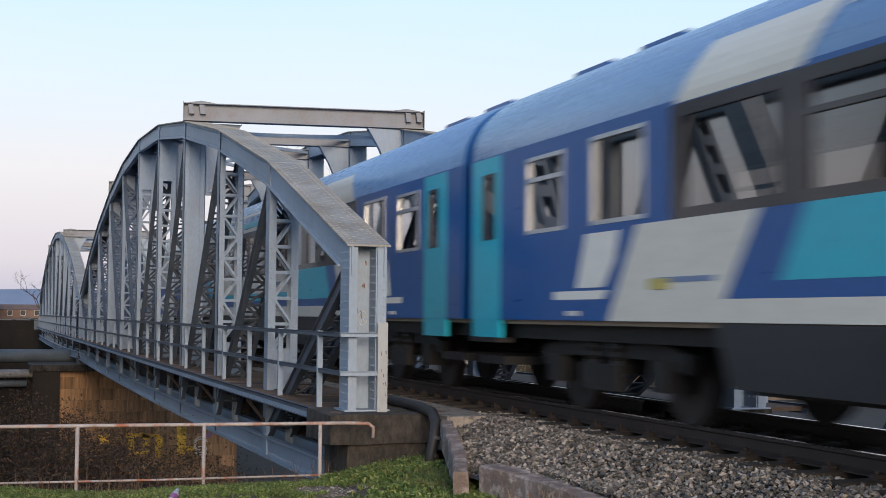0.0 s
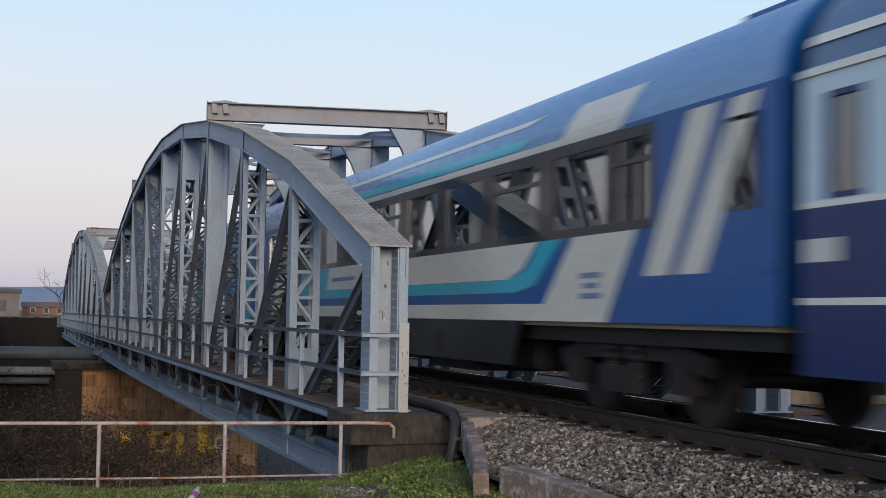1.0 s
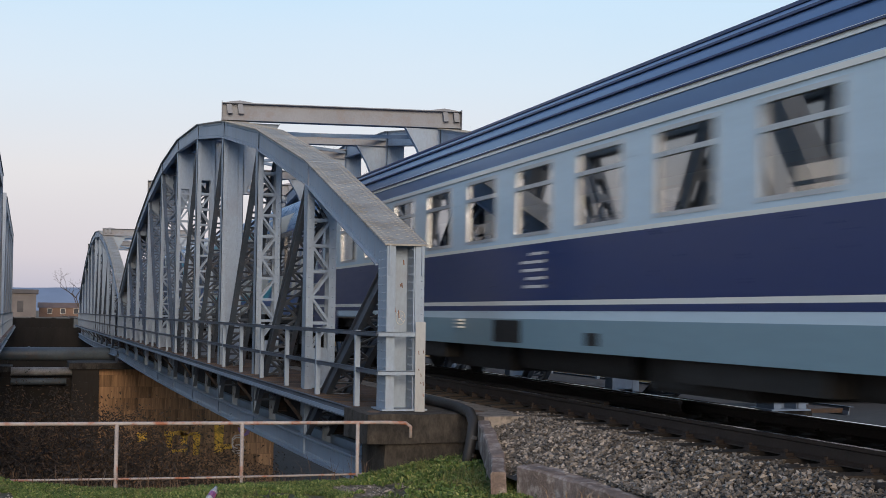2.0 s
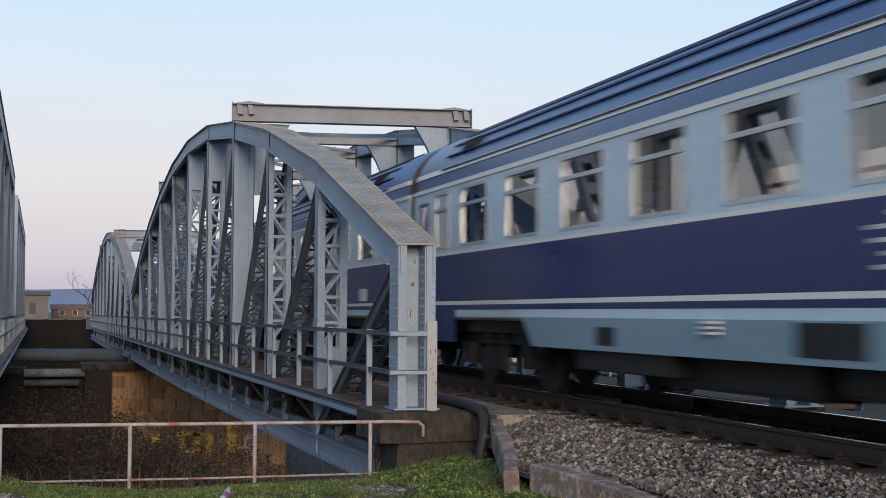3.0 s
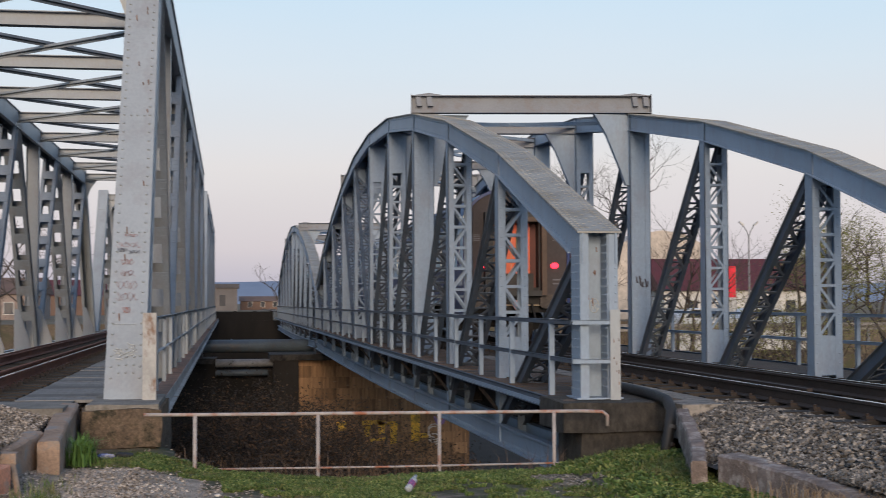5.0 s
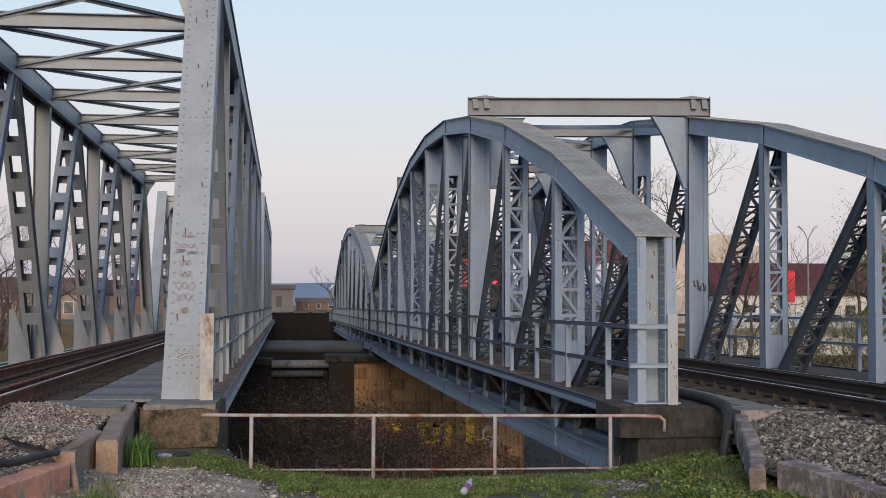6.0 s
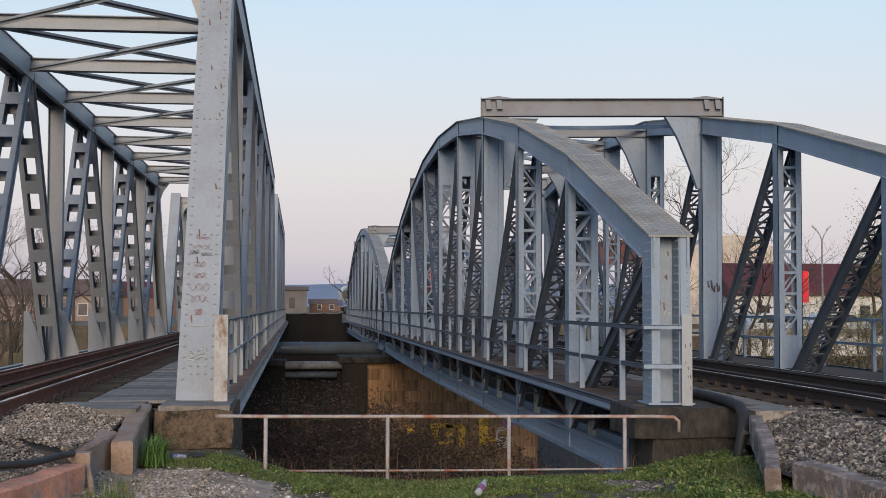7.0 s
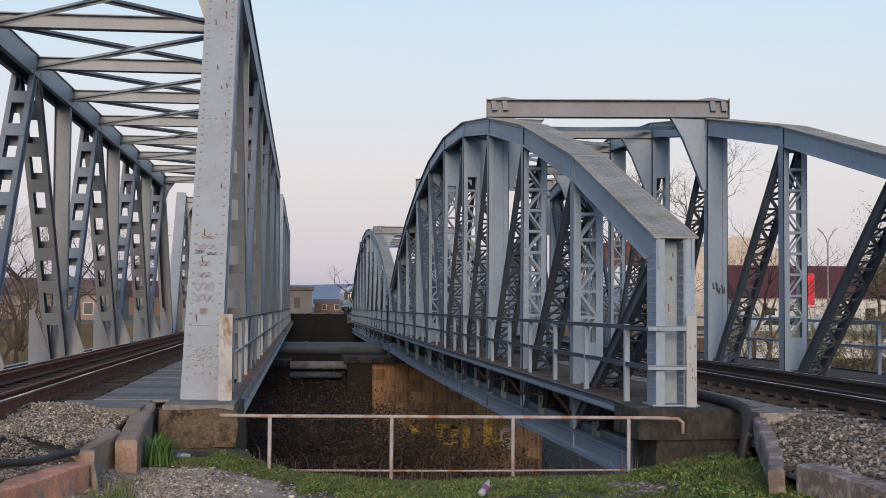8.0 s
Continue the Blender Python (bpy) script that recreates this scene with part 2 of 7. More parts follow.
def thing(name, label, category, group="", kind="", loc=(0, 0, 0)):
    ob = new(name)
    ob.location = loc
    return tagged(ob, label, category, group, kind)


def solid(name, bm, material, label, category, group="", kind="", smooth=False, loc=(0, 0, 0)):
    ob = new(name, bm if isinstance(bm, bpy.types.Mesh) else mesh_from(name, bm, material, smooth))
    ob.location = loc
    return tagged(ob, label, category, group, kind)


def from_arrays(name, verts, faces, material, smooth=False):
    me = bpy.data.meshes.new(name)
    me.from_pydata(verts, [], faces)
    me.materials.append(material)
    if smooth:
        me.polygons.foreach_set("use_smooth", [True] * len(me.polygons))
    return me


# ---- the right-hand bridge: two spans of riveted bowstring lattice truss ----
P, TW, SPAN_W, SKEW = 5.05, 0.49, 5.63, -0.65          # panel length, truss width, width over both trusses, lead of the far truss
TOP = [2.16, 3.71, 4.87, 5.72, 6.30, 6.50, 6.30, 5.72, 4.87, 3.71, 2.16]
SPANS = (0.0, 51.6)
TRACK_X, RAIL_Z = 2.95, 0.175


def chord_low(y):
    s = min(max(y / (10 * P), 0), 1)
    return -1.04 - 0.5 * s * (1 - s)


def laced_post(k):
    """Vertical k: two riveted channels and the lacing between them."""
    h, lo = TOP[k] - 0.015, chord_low(k * P) + 0.03
    bm, y = bmesh.new(), 0.0
    for x, s in ((0, 1), (TW, -1)):
        box(bm, x, -0.15, lo, x + s * 0.014, 0.15, h)
        for yy in (-0.15, 0.138):
            box(bm, x, yy, lo, x + s * 0.12, yy + 0.012, h)
    z = 0.2
    while z < h:
        for yy in (-0.11, 0.11):
            rivet(bm, (0, yy, z), 0, -1)
        rivet(bm, (0.05, -0.15, z), 1, -1)
        rivet(bm, (TW - 0.05, -0.15, z), 1, -1)
        z += 0.16
    body = mesh_from("post", bm, M_PAINT)
    bm = bmesh.new()
    plate = 3 if k in (3, 7) else 0
    if plate:
        box(bm, 0.1, -0.13, 0.05, TW - 0.1, -0.115, h)
        box(bm, 0.1, 0.115, 0.05, TW - 0.1, 0.13, h)
        z = 0.3
        while z < h:
            for xx in (0.13, TW - 0.13):
                rivet(bm, (xx, -0.13, z), 1, -1)
            z += 0.2
    else:
        solid_h = 1.5 if 3 < k < 7 else 0.5
        for yy in (-0.142, 0.132):
            box(bm, 0.09, yy, h - solid_h, TW - 0.09, yy + 0.01, h)
            box(bm, 0.09, yy, 0.0, TW - 0.09, yy + 0.01, 0.65)
            z, flip = 0.65, 1
            while z + 0.42 < h - solid_h:
                a, b = (0.1, TW - 0.1) if flip > 0 else (TW - 0.1, 0.1)
                bar(bm, (a, yy, z), (b, yy, z + 0.39), 0.008, 0.042, (0, 1, 0))
                bar(bm, (0.08, yy - 0.006, z + 0.405), (TW - 0.08, yy - 0.006, z + 0.405), 0.008, 0.05, (0, 1, 0))
                z += 0.42
                flip = -flip
    return body, mesh_from("lacing", bm, M_PAINT)


def end_post():
    bm, h = bmesh.new(), TOP[0] - 0.03
    for x in (0, TW - 0.015):
        box(bm, x, -0.2, 0.02, x + 0.015, 0.22, h)
    box(bm, 0.015, 0.10, 0.02, TW - 0.015, 0.115, h)
    box(bm, 0.015, -0.2, h - 0.03, TW - 0.015, 0.10, h - 0.015)
    box(bm, 0.015, 0.2, 0.02, TW - 0.015, 0.215, h)
    for a, b in ((0.0, 0.11), (TW - 0.12, TW)):
        box(bm, a, -0.225, 0.02, b, -0.202, h - 0.02)
    box(bm, TW - 0.135, -0.2, 0.02, TW - 0.12, 0.10, h - 0.03)
    box(bm, -0.05, -0.26, 0.0, TW + 0.05, 0.3, 0.02)
    z = 0.12
    while z < h - 0.05:
        for x in (TW - 0.03,):
            rivet(bm, (x, -0.225, z + 0.05), 1, -1, 0.014)
        rivet(bm, (TW - 0.135, -0.02, z + 0.03), 0, -1, 0.024)
        for y in (-0.16, 0.0, 0.17):
            rivet(bm, (0, y, z), 0, -1, 0.018)
        rivet(bm, (TW - 0.135, -0.14, z + 0.03), 0, -1, 0.022)
        z += 0.105
    return mesh_from("end_post", bm, M_PAINT)


def chord_piece(k):
    """Top chord from node k to k + 1: box girder with a riveted cover plate."""
    bm = bmesh.new()
    p, q = Vector((0, k * P, TOP[k])), Vector((0, (k + 1) * P, TOP[k + 1]))
    if k == 0:
        p -= (q - p).normalized() * 0.27
    if k == 9:
        q += (q - p).normalized() * 0.27
    a = (q - p).normalized()
    n = Vector((0, -a.z, a.y))
    d = 0.36
    dz = d / a.y
    for x in (0.018, TW - 0.042):
        prism(bm, ((p.y, p.z), (q.y, q.z), (q.y, q.z - dz), (p.y, p.z - dz)), 0, x, x + 0.024)
    for x in (-0.03, TW - 0.08):
        b, c = p + a * (0.55 if k == 0 else 0), q - a * (0.55 if k == 9 else 0)
        prism(bm, ((b.y, b.z - dz), (c.y, c.z - dz), (c.y, c.z - dz - 0.02), (b.y, b.z - dz - 0.02)), 0, x, x + 0.11)
    steps = int((q - p).length / 0.14)
    for i in range(1, steps):
        c = p + a * (i * 0.14)
        for off in (0.06, d - 0.05):
            e = c - n * off
            rivet(bm, (0.018, e.y, e.z), 0, -1, 0.018)
        e = c - n * 0.06
        rivet(bm, (TW - 0.018, e.y, e.z), 0, 1, 0.018)
    body = mesh_from("top_chord", bm, M_PAINT)
    bm = bmesh.new()
    prism(bm, ((p.y, p.z), (q.y, q.z), (q.y, q.z + 0.024), (p.y, p.z + 0.024)), 0, -0.04, TW + 0.04)
    for i in range(1, int((q - p).length / 0.1) if k < 4 else 0):
        c = p + a * (i * 0.1) + n * 0.022
        for j, x in enumerate((-0.015, 0.06, 0.14, TW / 2, TW - 0.14, TW - 0.06, TW + 0.015)):
            if (i + j) % 2 == 0 or j in (0, 1, 5, 6):
                bar(bm, (x - 0.02, c.y, c.z), (x + 0.02, c.y, c.z), 0.024, 0.010, (0, 1, 0))
    return body, mesh_from("cover_plate", bm, M_PAINT_TOP)


def diagonal(k):
    """From the top of node k to the foot of the next node towards mid-span."""
    st = 1 if k < 5 else -1
    p, q = Vector((0, 0, TOP[k] - 0.35)), Vector((0, st * P, chord_low((k + st) * P) + 0.35))
    a = (q - p).normalized()
    n = Vector((0, -a.z, a.y))
    bm = bmesh.new()
    profile = ((-0.045, -0.106), (0.045, -0.106), (0.045, -0.094), (0.006, -0.094), (0.006, 0.094), (0.045, 0.094), (0.045, 0.106), (-0.045, 0.106), (-0.045, 0.094), (-0.006, 0.094), (-0.006, -0.094), (-0.045, -0.094))
    ends = [[bm.verts.new(c + Vector((0.06 + u, 0, 0)) + n * v) for u, v in profile] for c in (p, q)]
    for i in range(12):
        bm.faces.new((ends[0][i], ends[0][(i + 1) % 12], ends[1][(i + 1) % 12], ends[1][i]))
    bm.faces.new(ends[0][::-1])
    bm.faces.new(ends[1])
    bmesh.ops.recalc_face_normals(bm, faces=bm.faces)
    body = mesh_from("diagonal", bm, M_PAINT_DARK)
    bm = bmesh.new()
    length, z, flip = (q - p).length, 0.5, 1
    while z + 0.42 < length - 0.4:
        for o in (-0.09, 0.09):
            c, d = p + a * z + n * o, p + a * (z + 0.42) + n * o
            x0, x1 = (0.08, TW - 0.08) if flip > 0 else (TW - 0.08, 0.08)
            bar(bm, c + Vector((x0, 0, 0)), d + Vector((x1, 0, 0)), 0.05, 0.012, n.cross(Vector((1, 0, 0))))
            bar(bm, d + Vector((0.06, 0, 0)), d + Vector((TW - 0.06, 0, 0)), 0.05, 0.012, a)
        z += 0.42
        flip = -flip
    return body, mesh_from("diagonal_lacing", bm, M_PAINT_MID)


def cross_strut(tall):
    bm = bmesh.new()
    x0, x1 = (-0.04, SPAN_W + 0.1) if tall else (0.3, SPAN_W - 0.3)
    z0, z1 = (0.0, 0.42) if tall else (-0.42, -0.12)
    w = 0.15
    box(bm, x0, -0.007, z0, x1, 0.007, z1)
    for z in (z0, z1 - 0.02):
        box(bm, x0, -w, z, x1, w, z + 0.02)
    if tall:
        for x in (x0, x1 - 0.014):
            box(bm, x, -w - 0.02, z0 - 0.02, x + 0.014, w + 0.02, z1 + 0.03)
        for x in (x0 + 0.16, x0 + 0.42, x1 - 0.42, x1 - 0.16):
            prism(bm, ((x - 0.05, z1 - 0.04), (x + 0.07, z1 - 0.04), (x + 0.1, z1 - 0.26), (x - 0.02, z1 - 0.26)), 1, -w - 0.004, -0.02)
        n = 46
        for i in range(n):
            rivet(bm, (x0 + 0.6 + i * (x1 - x0 - 1.2) / n, -w, z0 + 0.035), 1, -1, 0.012)
        box(bm, x0, -0.02, z0, x1, -0.007, z0 + 0.08)
        for a, b in ((x0 + 0.1, x0 + 0.75), (x1 - 0.75, x1 - 0.1)):
            prism(bm, ((a, z1 + 0.002), (b, z1 + 0.002), (b, z1 + 0.012), ((a + b) / 2, z1 + 0.06), (a, z1 + 0.012)), 1, -0.1, 0.12)
    return mesh_from("cross_strut", bm, M_PAINT_STRUT)


def knee(s):
    """The deep gusset between a cross strut and a post; s = 1 at the left-hand truss, -1 at the right-hand one."""
    bm = bmesh.new()
    pts = [(0, 0), (0.85, 0), (0.55, -0.5), (0.2, -1.35), (0.08, -1.7), (0, -1.7)]
    prism(bm, [(s * x, z) for x, z in pts], 1, -0.012, 0.012)
    for a, b in zip(pts[1:], pts[2:]):
        bar(bm, (s * a[0], 0, a[1]), (s * b[0], 0, b[1]), 0.16, 0.016, (0, 1, 0))
    return mesh_from("knee_gusset", bm, M_PAINT)


def low_chord_piece(k):
    bm = bmesh.new()
    a, b = chord_low(k * P), chord_low((k + 1) * P)
    y0, y1 = k * P, (k + 1) * P
    if k == 0:
        y0 = 0.55
    for x in (0.02, TW - 0.044):
        prism(bm, ((y0, a), (y1, b), (y1, b + 0.33), (y0, a + 0.33)), 0, x, x + 0.024)
    for x, w in ((-0.06, 0.12), (TW - 0.06, 0.12)):
        for up in (0, 0.32):
            prism(bm, ((y0, a + up), (y1, b + up), (y1, b + 0.02 + up), (y0, a + 0.02 + up)), 0, x, x + w)
    for i in range(int((y1 - y0) / 0.12)):
        y = y0 + i * 0.12
        z = a + (b - a) * (y - y0) / (y1 - y0)
        rivet(bm, (0.02, y, z + 0.07), 0, -1, 0.018)
        rivet(bm, (0.02, y, z + 0.27), 0, -1, 0.018)
    return mesh_from("bottom_chord", bm, M_PAINT)


def floor_beam():
    bm = bmesh.new()
    box(bm, TW, -0.008, -0.75, SPAN_W - TW, 0.008, -0.12)
    for z in (-0.75, -0.14):
        box(bm, TW, -0.13, z, SPAN_W - TW, 0.13, z + 0.02)
    return mesh_from("floor_beam", bm, M_VOID_SHADE)


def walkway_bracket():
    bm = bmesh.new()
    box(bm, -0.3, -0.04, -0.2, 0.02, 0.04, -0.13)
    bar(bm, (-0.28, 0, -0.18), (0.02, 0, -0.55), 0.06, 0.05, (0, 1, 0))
    return mesh_from("walkway_bracket", bm, M_VOID_SHADE)


POSTS = {k: laced_post(k) for k in range(1, 6)}
CHORDS = {k: chord_piece(k) for k in range(10)}
DIAGS = {k: diagonal(k) for k in (0, 1, 2, 3, 4, 6, 7, 8, 9, 10)}
END_POST, STRUT_TALL, STRUT_LOW, FLOOR_BEAM, BRACKET = end_post(), cross_strut(True), cross_strut(False), floor_beam(), walkway_bracket()
KNEES = {1: knee(1), -1: knee(-1)}
LOWS = [low_chord_piece(k) for k in range(10)]


def handrail_post():
    bm = bmesh.new()
    box(bm, -0.035, -0.035, -0.12, -0.027, 0.035, 1.0)
    box(bm, -0.035, -0.035, -0.12, 0.035, -0.027, 1.0)
    return mesh_from("handrail_post", bm, M_PAINT)


RAIL_POST = handrail_post()


def right_span(y0, first):
    br = thing("truss_bridge", "blue-grey riveted steel bowstring truss railway bridge span with lattice posts", "bridge", "spans of the lattice bridge", loc=(0, y0, 0))
    turn = math.atan2(SKEW, SPAN_W - TW)
    for x, sy in ((0.0, 0.0), (SPAN_W - TW, SKEW)):
        for k in (0, 10):
            ob = part("end_post", END_POST, M_PAINT, br, "riveted box end post" if k == 0 else "", loc=(x, k * P + sy, 0))
            if k == 10:
                ob.rotation_euler = (0, 0, math.pi)
                ob.location.x = x + TW
        for k in range(1, 10):
            body, lacing = POSTS[k if k < 6 else 10 - k]
            ob = part("post", body, M_PAINT, br, loc=(x, k * P + sy, 0))
            tagged(part("lacing", lacing, M_PAINT, ob), kind="stuff")
        for k in range(10):
            body, cover = CHORDS[k]
            ob = part("top_chord", body, M_PAINT, br, loc=(x, sy, 0))
            part("cover_plate", cover, M_PAINT_TOP, ob, "dusty chequered cover plate")
            part("bottom_chord", LOWS[k], M_PAINT, br, loc=(x, sy, 0))
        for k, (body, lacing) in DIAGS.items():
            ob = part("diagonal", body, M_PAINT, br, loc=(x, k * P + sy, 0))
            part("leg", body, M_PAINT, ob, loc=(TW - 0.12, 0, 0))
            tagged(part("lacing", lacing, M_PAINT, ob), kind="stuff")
    for k in range(3, 8):
        tall = k in (3, 7)
        ob = part("cross_strut", STRUT_TALL if tall else STRUT_LOW, M_PAINT, br, loc=(0, k * P, TOP[k] + (0.026 if tall else 0.0)))
        ob.rotation_euler = (0, 0, turn)
        for s, x, sy in ((1, TW, 0), (-1, SPAN_W - TW, SKEW)):
            part("knee_gusset", KNEES[s], M_PAINT, br, loc=(x, k * P + sy, TOP[k] - (0.0 if tall else 0.4)))
    for k in range(3, 7):
        bm = bmesh.new()
        za, zb = TOP[k] - 0.2, TOP[k + 1] - 0.2
        bar(bm, (TW, k * P, za), (SPAN_W - TW, (k + 1) * P + SKEW, zb), 0.09, 0.09)
        bar(bm, (SPAN_W - TW, k * P + SKEW, za), (TW, (k + 1) * P, zb), 0.09, 0.09)
        part("top_bracing", bm, M_PAINT, br)
    for k in range(0, 11):
        ob = part("floor_beam", FLOOR_BEAM, M_DARK_STEEL, br, loc=(0, k * P, 0))
        ob.rotation_euler = (0, 0, turn)
        for x in (0, ):
            if 0 < k < 10:
                part("walkway_bracket", BRACKET, M_PAINT, br, loc=(x, k * P, 0))
    for x in (TRACK_X - 0.9, TRACK_X + 0.9):
        bm = bmesh.new()
        box(bm, x - 0.01, 0, -0.62, x + 0.01, 10 * P, -0.2)
        for z in (-0.62, -0.2):
            box(bm, x - 0.12, 0, z, x + 0.12, 10 * P, z + 0.018)
        part("stringer", bm, M_VOID_SHADE, br)
    # added web that closes the view through, so the deck void stays dark
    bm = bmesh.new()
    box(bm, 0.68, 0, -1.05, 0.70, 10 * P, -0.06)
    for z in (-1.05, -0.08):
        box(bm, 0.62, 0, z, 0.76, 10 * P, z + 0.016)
    part("walkway_stringer", bm, M_VOID_SHADE, br)
    # walkway edge, planks and the two handrails
    for side in (-1, 1):
        ex = -0.3 if side < 0 else SPAN_W + 1.15
        bm = bmesh.new()
        box(bm, ex, -0.15, -0.13, ex + 0.012, 10 * P, -0.005)
        box(bm, ex, -0.15, -0.02, ex + 0.08, 10 * P, -0.008)
        box(bm, ex - 0.05, -0.15, -0.13, ex + 0.012, 10 * P, -0.12)
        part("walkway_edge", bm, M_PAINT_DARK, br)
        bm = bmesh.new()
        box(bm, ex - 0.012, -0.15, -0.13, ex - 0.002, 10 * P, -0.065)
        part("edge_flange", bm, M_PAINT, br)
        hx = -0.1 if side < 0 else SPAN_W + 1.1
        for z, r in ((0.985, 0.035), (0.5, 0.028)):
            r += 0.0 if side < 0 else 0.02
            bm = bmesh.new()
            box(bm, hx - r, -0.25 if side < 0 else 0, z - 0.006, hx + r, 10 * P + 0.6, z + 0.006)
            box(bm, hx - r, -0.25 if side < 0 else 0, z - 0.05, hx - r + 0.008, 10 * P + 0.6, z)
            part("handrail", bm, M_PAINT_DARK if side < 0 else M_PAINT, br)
        y = 0.9
        while y < 10 * P:
            part("handrail_post", RAIL_POST, M_PAINT, br, loc=(hx, y, 0))
            y += P / 2
    bm = bmesh.new()
    box(bm, SPAN_W - 0.1, 0, -0.1, SPAN_W + 1.15, 10 * P, -0.04)
    part("outer_walkway", bm, M_PLANK, br)
    if first:
        # the handrail turns across the end post
        for z in (0.985, 0.5):
            bm = bmesh.new()
            box(bm, -0.12, -0.30, z - 0.006, TW - 0.1, -0.235, z + 0.006)
            box(bm, -0.12, -0.30, z - 0.05, TW - 0.1, -0.292, z)
            part("handrail_return", bm, M_PAINT, br)
        bm = bmesh.new()
        box(bm, TW - 0.13, -0.31, -0.14, TW + 0.0, -0.30, 1.12)
        box(bm, TW - 0.01, -0.30, -0.14, TW, -0.24, 1.12)
        part("handrail_stop", bm, M_PAINT_L, br, "flat grey handrail end plate with rust spots")
    return br


BRIDGE = right_span(SPANS[0], True)
right_span(SPANS[1], False)


# ---- the left-hand bridge: parallel-chord trusses with battened diagonals ----
LP, LY0, LX0, LX1, LTOP, LW = 4.95, 1.45, -5.985, -11.25, 7.15, 0.51   # panel, first node, near and far truss, height, width


def battened(p, q, wide, deep, gap):
    """Two flanges with batten plates between them, from p to q; wide along x."""
    p, q = Vector(p), Vector(q)
    a = (q - p).normalized()
    n = Vector((0, -a.z, a.y))
    bm = bmesh.new()
    for x in (0.05, LW - 0.05):
        bar(bm, p + Vector((x, 0, 0)), q + Vector((x, 0, 0)), 0.014, deep)
        for o in (-deep / 2, deep / 2):
            bar(bm, p + Vector((x, 0, 0)) + n * o, q + Vector((x, 0, 0)) + n * o, 0.12, 0.016)
    z, length = 0.9, (q - p).length
    while z < length - 0.4:
        c = p + a * z
        for o in (-deep / 2 - 0.012, deep / 2 + 0.012):
            bar(bm, c + Vector((0.0, 0, 0)) + n * o, c + Vector((LW, 0, 0)) + n * o, 0.36, 0.012, a)
            if o < 0:
                for u in (-0.12, 0, 0.12):
                    for x in (0.04, 0.09, LW - 0.09, LW - 0.04):
                        e = c + a * u + n * (o - 0.006)
                        rivet(bm, (x, e.y, e.z), 1, -1 if n.y > 0 else 1, 0.016)
        z += gap
    return mesh_from("battened_diagonal", bm, M_PAINT_LB)


def left_truss(br, x0):
    def nd(k):
        return k * LP
    # sloping end posts: plated box with rivet rows
    for k0, k1 in ((0, 1), (10, 9)):
        lean = 0.06 if k0 == 0 and x0 > -8 else 0.0
        p, q = Vector((LW / 2 + lean, nd(k0), 0.0)), Vector((LW / 2, nd(k1), LTOP + 0.05))
        a = (q - p).normalized()
        p -= a * 0.4
        n = Vector((0, -a.z, a.y)) * (1 if k0 == 0 else -1)
        bm = bmesh.new()
        bar(bm, p + n * 0.26, q + n * 0.26, LW, 0.02)
        for x in (-LW / 2 + 0.01, LW / 2 - 0.01):
            bar(bm, p + Vector((x, 0, 0)), q + Vector((x, 0, 0)), 0.02, 0.5)
            bar(bm, p + Vector((x * 0.86, 0, 0)) - n * 0.25, q + Vector((x * 0.86, 0, 0)) - n * 0.25, 0.12, 0.016)
        if k0 == 0:
            z, i = 0.52, 0
            while z < 8.6:
                e = p + a * z + n * 0.28
                for x in (0.07, LW - 0.07):
                    rivet(bm, (x + e.x - LW / 2, e.y, e.z), 1, -1, 0.023)
                z += 0.17
            for z in (0.6, 0.72, 0.84, 0.96, 2.9, 5.1, 7.8):
                for x in (0.17, 0.26, 0.36):
                    e = p + a * z + n * 0.28
                    rivet(bm, (x + e.x - LW / 2, e.y, e.z), 1, -1, 0.021)
        part("end_post", bm, M_PAINT_L, br, "riveted plate end post with scratched-in graffiti" if x0 > -8 else "", loc=(x0, 0, 0))
    # chords
    bm = bmesh.new()
    box(bm, 0, nd(1), LTOP - 0.5, 0.02, nd(9), LTOP)
    box(bm, LW - 0.02, nd(1), LTOP - 0.5, LW, nd(9), LTOP)
    box(bm, -0.04, nd(1) - 0.2, LTOP, LW + 0.04, nd(9) + 0.2, LTOP + 0.02)
    for x in (0.02, LW - 0.12):
        box(bm, x, nd(1), LTOP - 0.5, x + 0.1, nd(9), LTOP - 0.485)
    part("top_chord", bm, M_PAINT_L if x0 < -8 else M_PAINT_LB, br, loc=(x0, 0, 0))
    bm = bmesh.new()
    box(bm, 0.02, 0.2, -0.75, 0.04, nd(10), -0.25)
    box(bm, LW - 0.04, 0.2, -0.75, LW - 0.02, nd(10), -0.25)
    for z in (-0.75, -0.25):
        for x in (-0.02, LW - 0.12):
            box(bm, x, 0.2, z, x + 0.14, nd(10), z + 0.018)
    y = 0.3
    while y < 30:
        for z in (-0.68, -0.32):
            rivet(bm, (LW - 0.02, y, z), 0, 1, 0.02)
        y += 0.14
    part("bottom_chord", bm, M_PAINT_L, br, loc=(x0, 0, 0))
    # web: pairs of diagonals from the odd top nodes, plain posts between
    for k in range(1, 10):
        if k % 2:
            for s in (-1, 1):
                if (k == 1 and s < 0) or (k == 9 and s > 0):
                    continue
                me = DIAG_L[s]
                part("diagonal", me, M_PAINT_L, br, loc=(x0, nd(k), 0))
        else:
            part("post", POST_L, M_PAINT_L, br, loc=(x0, nd(k), 0))
        if x0 < -8:
            part("foot_gusset", GUSSET_L, M_PAINT_L, br, loc=(x0 + LW - 0.06, nd(k), 0))


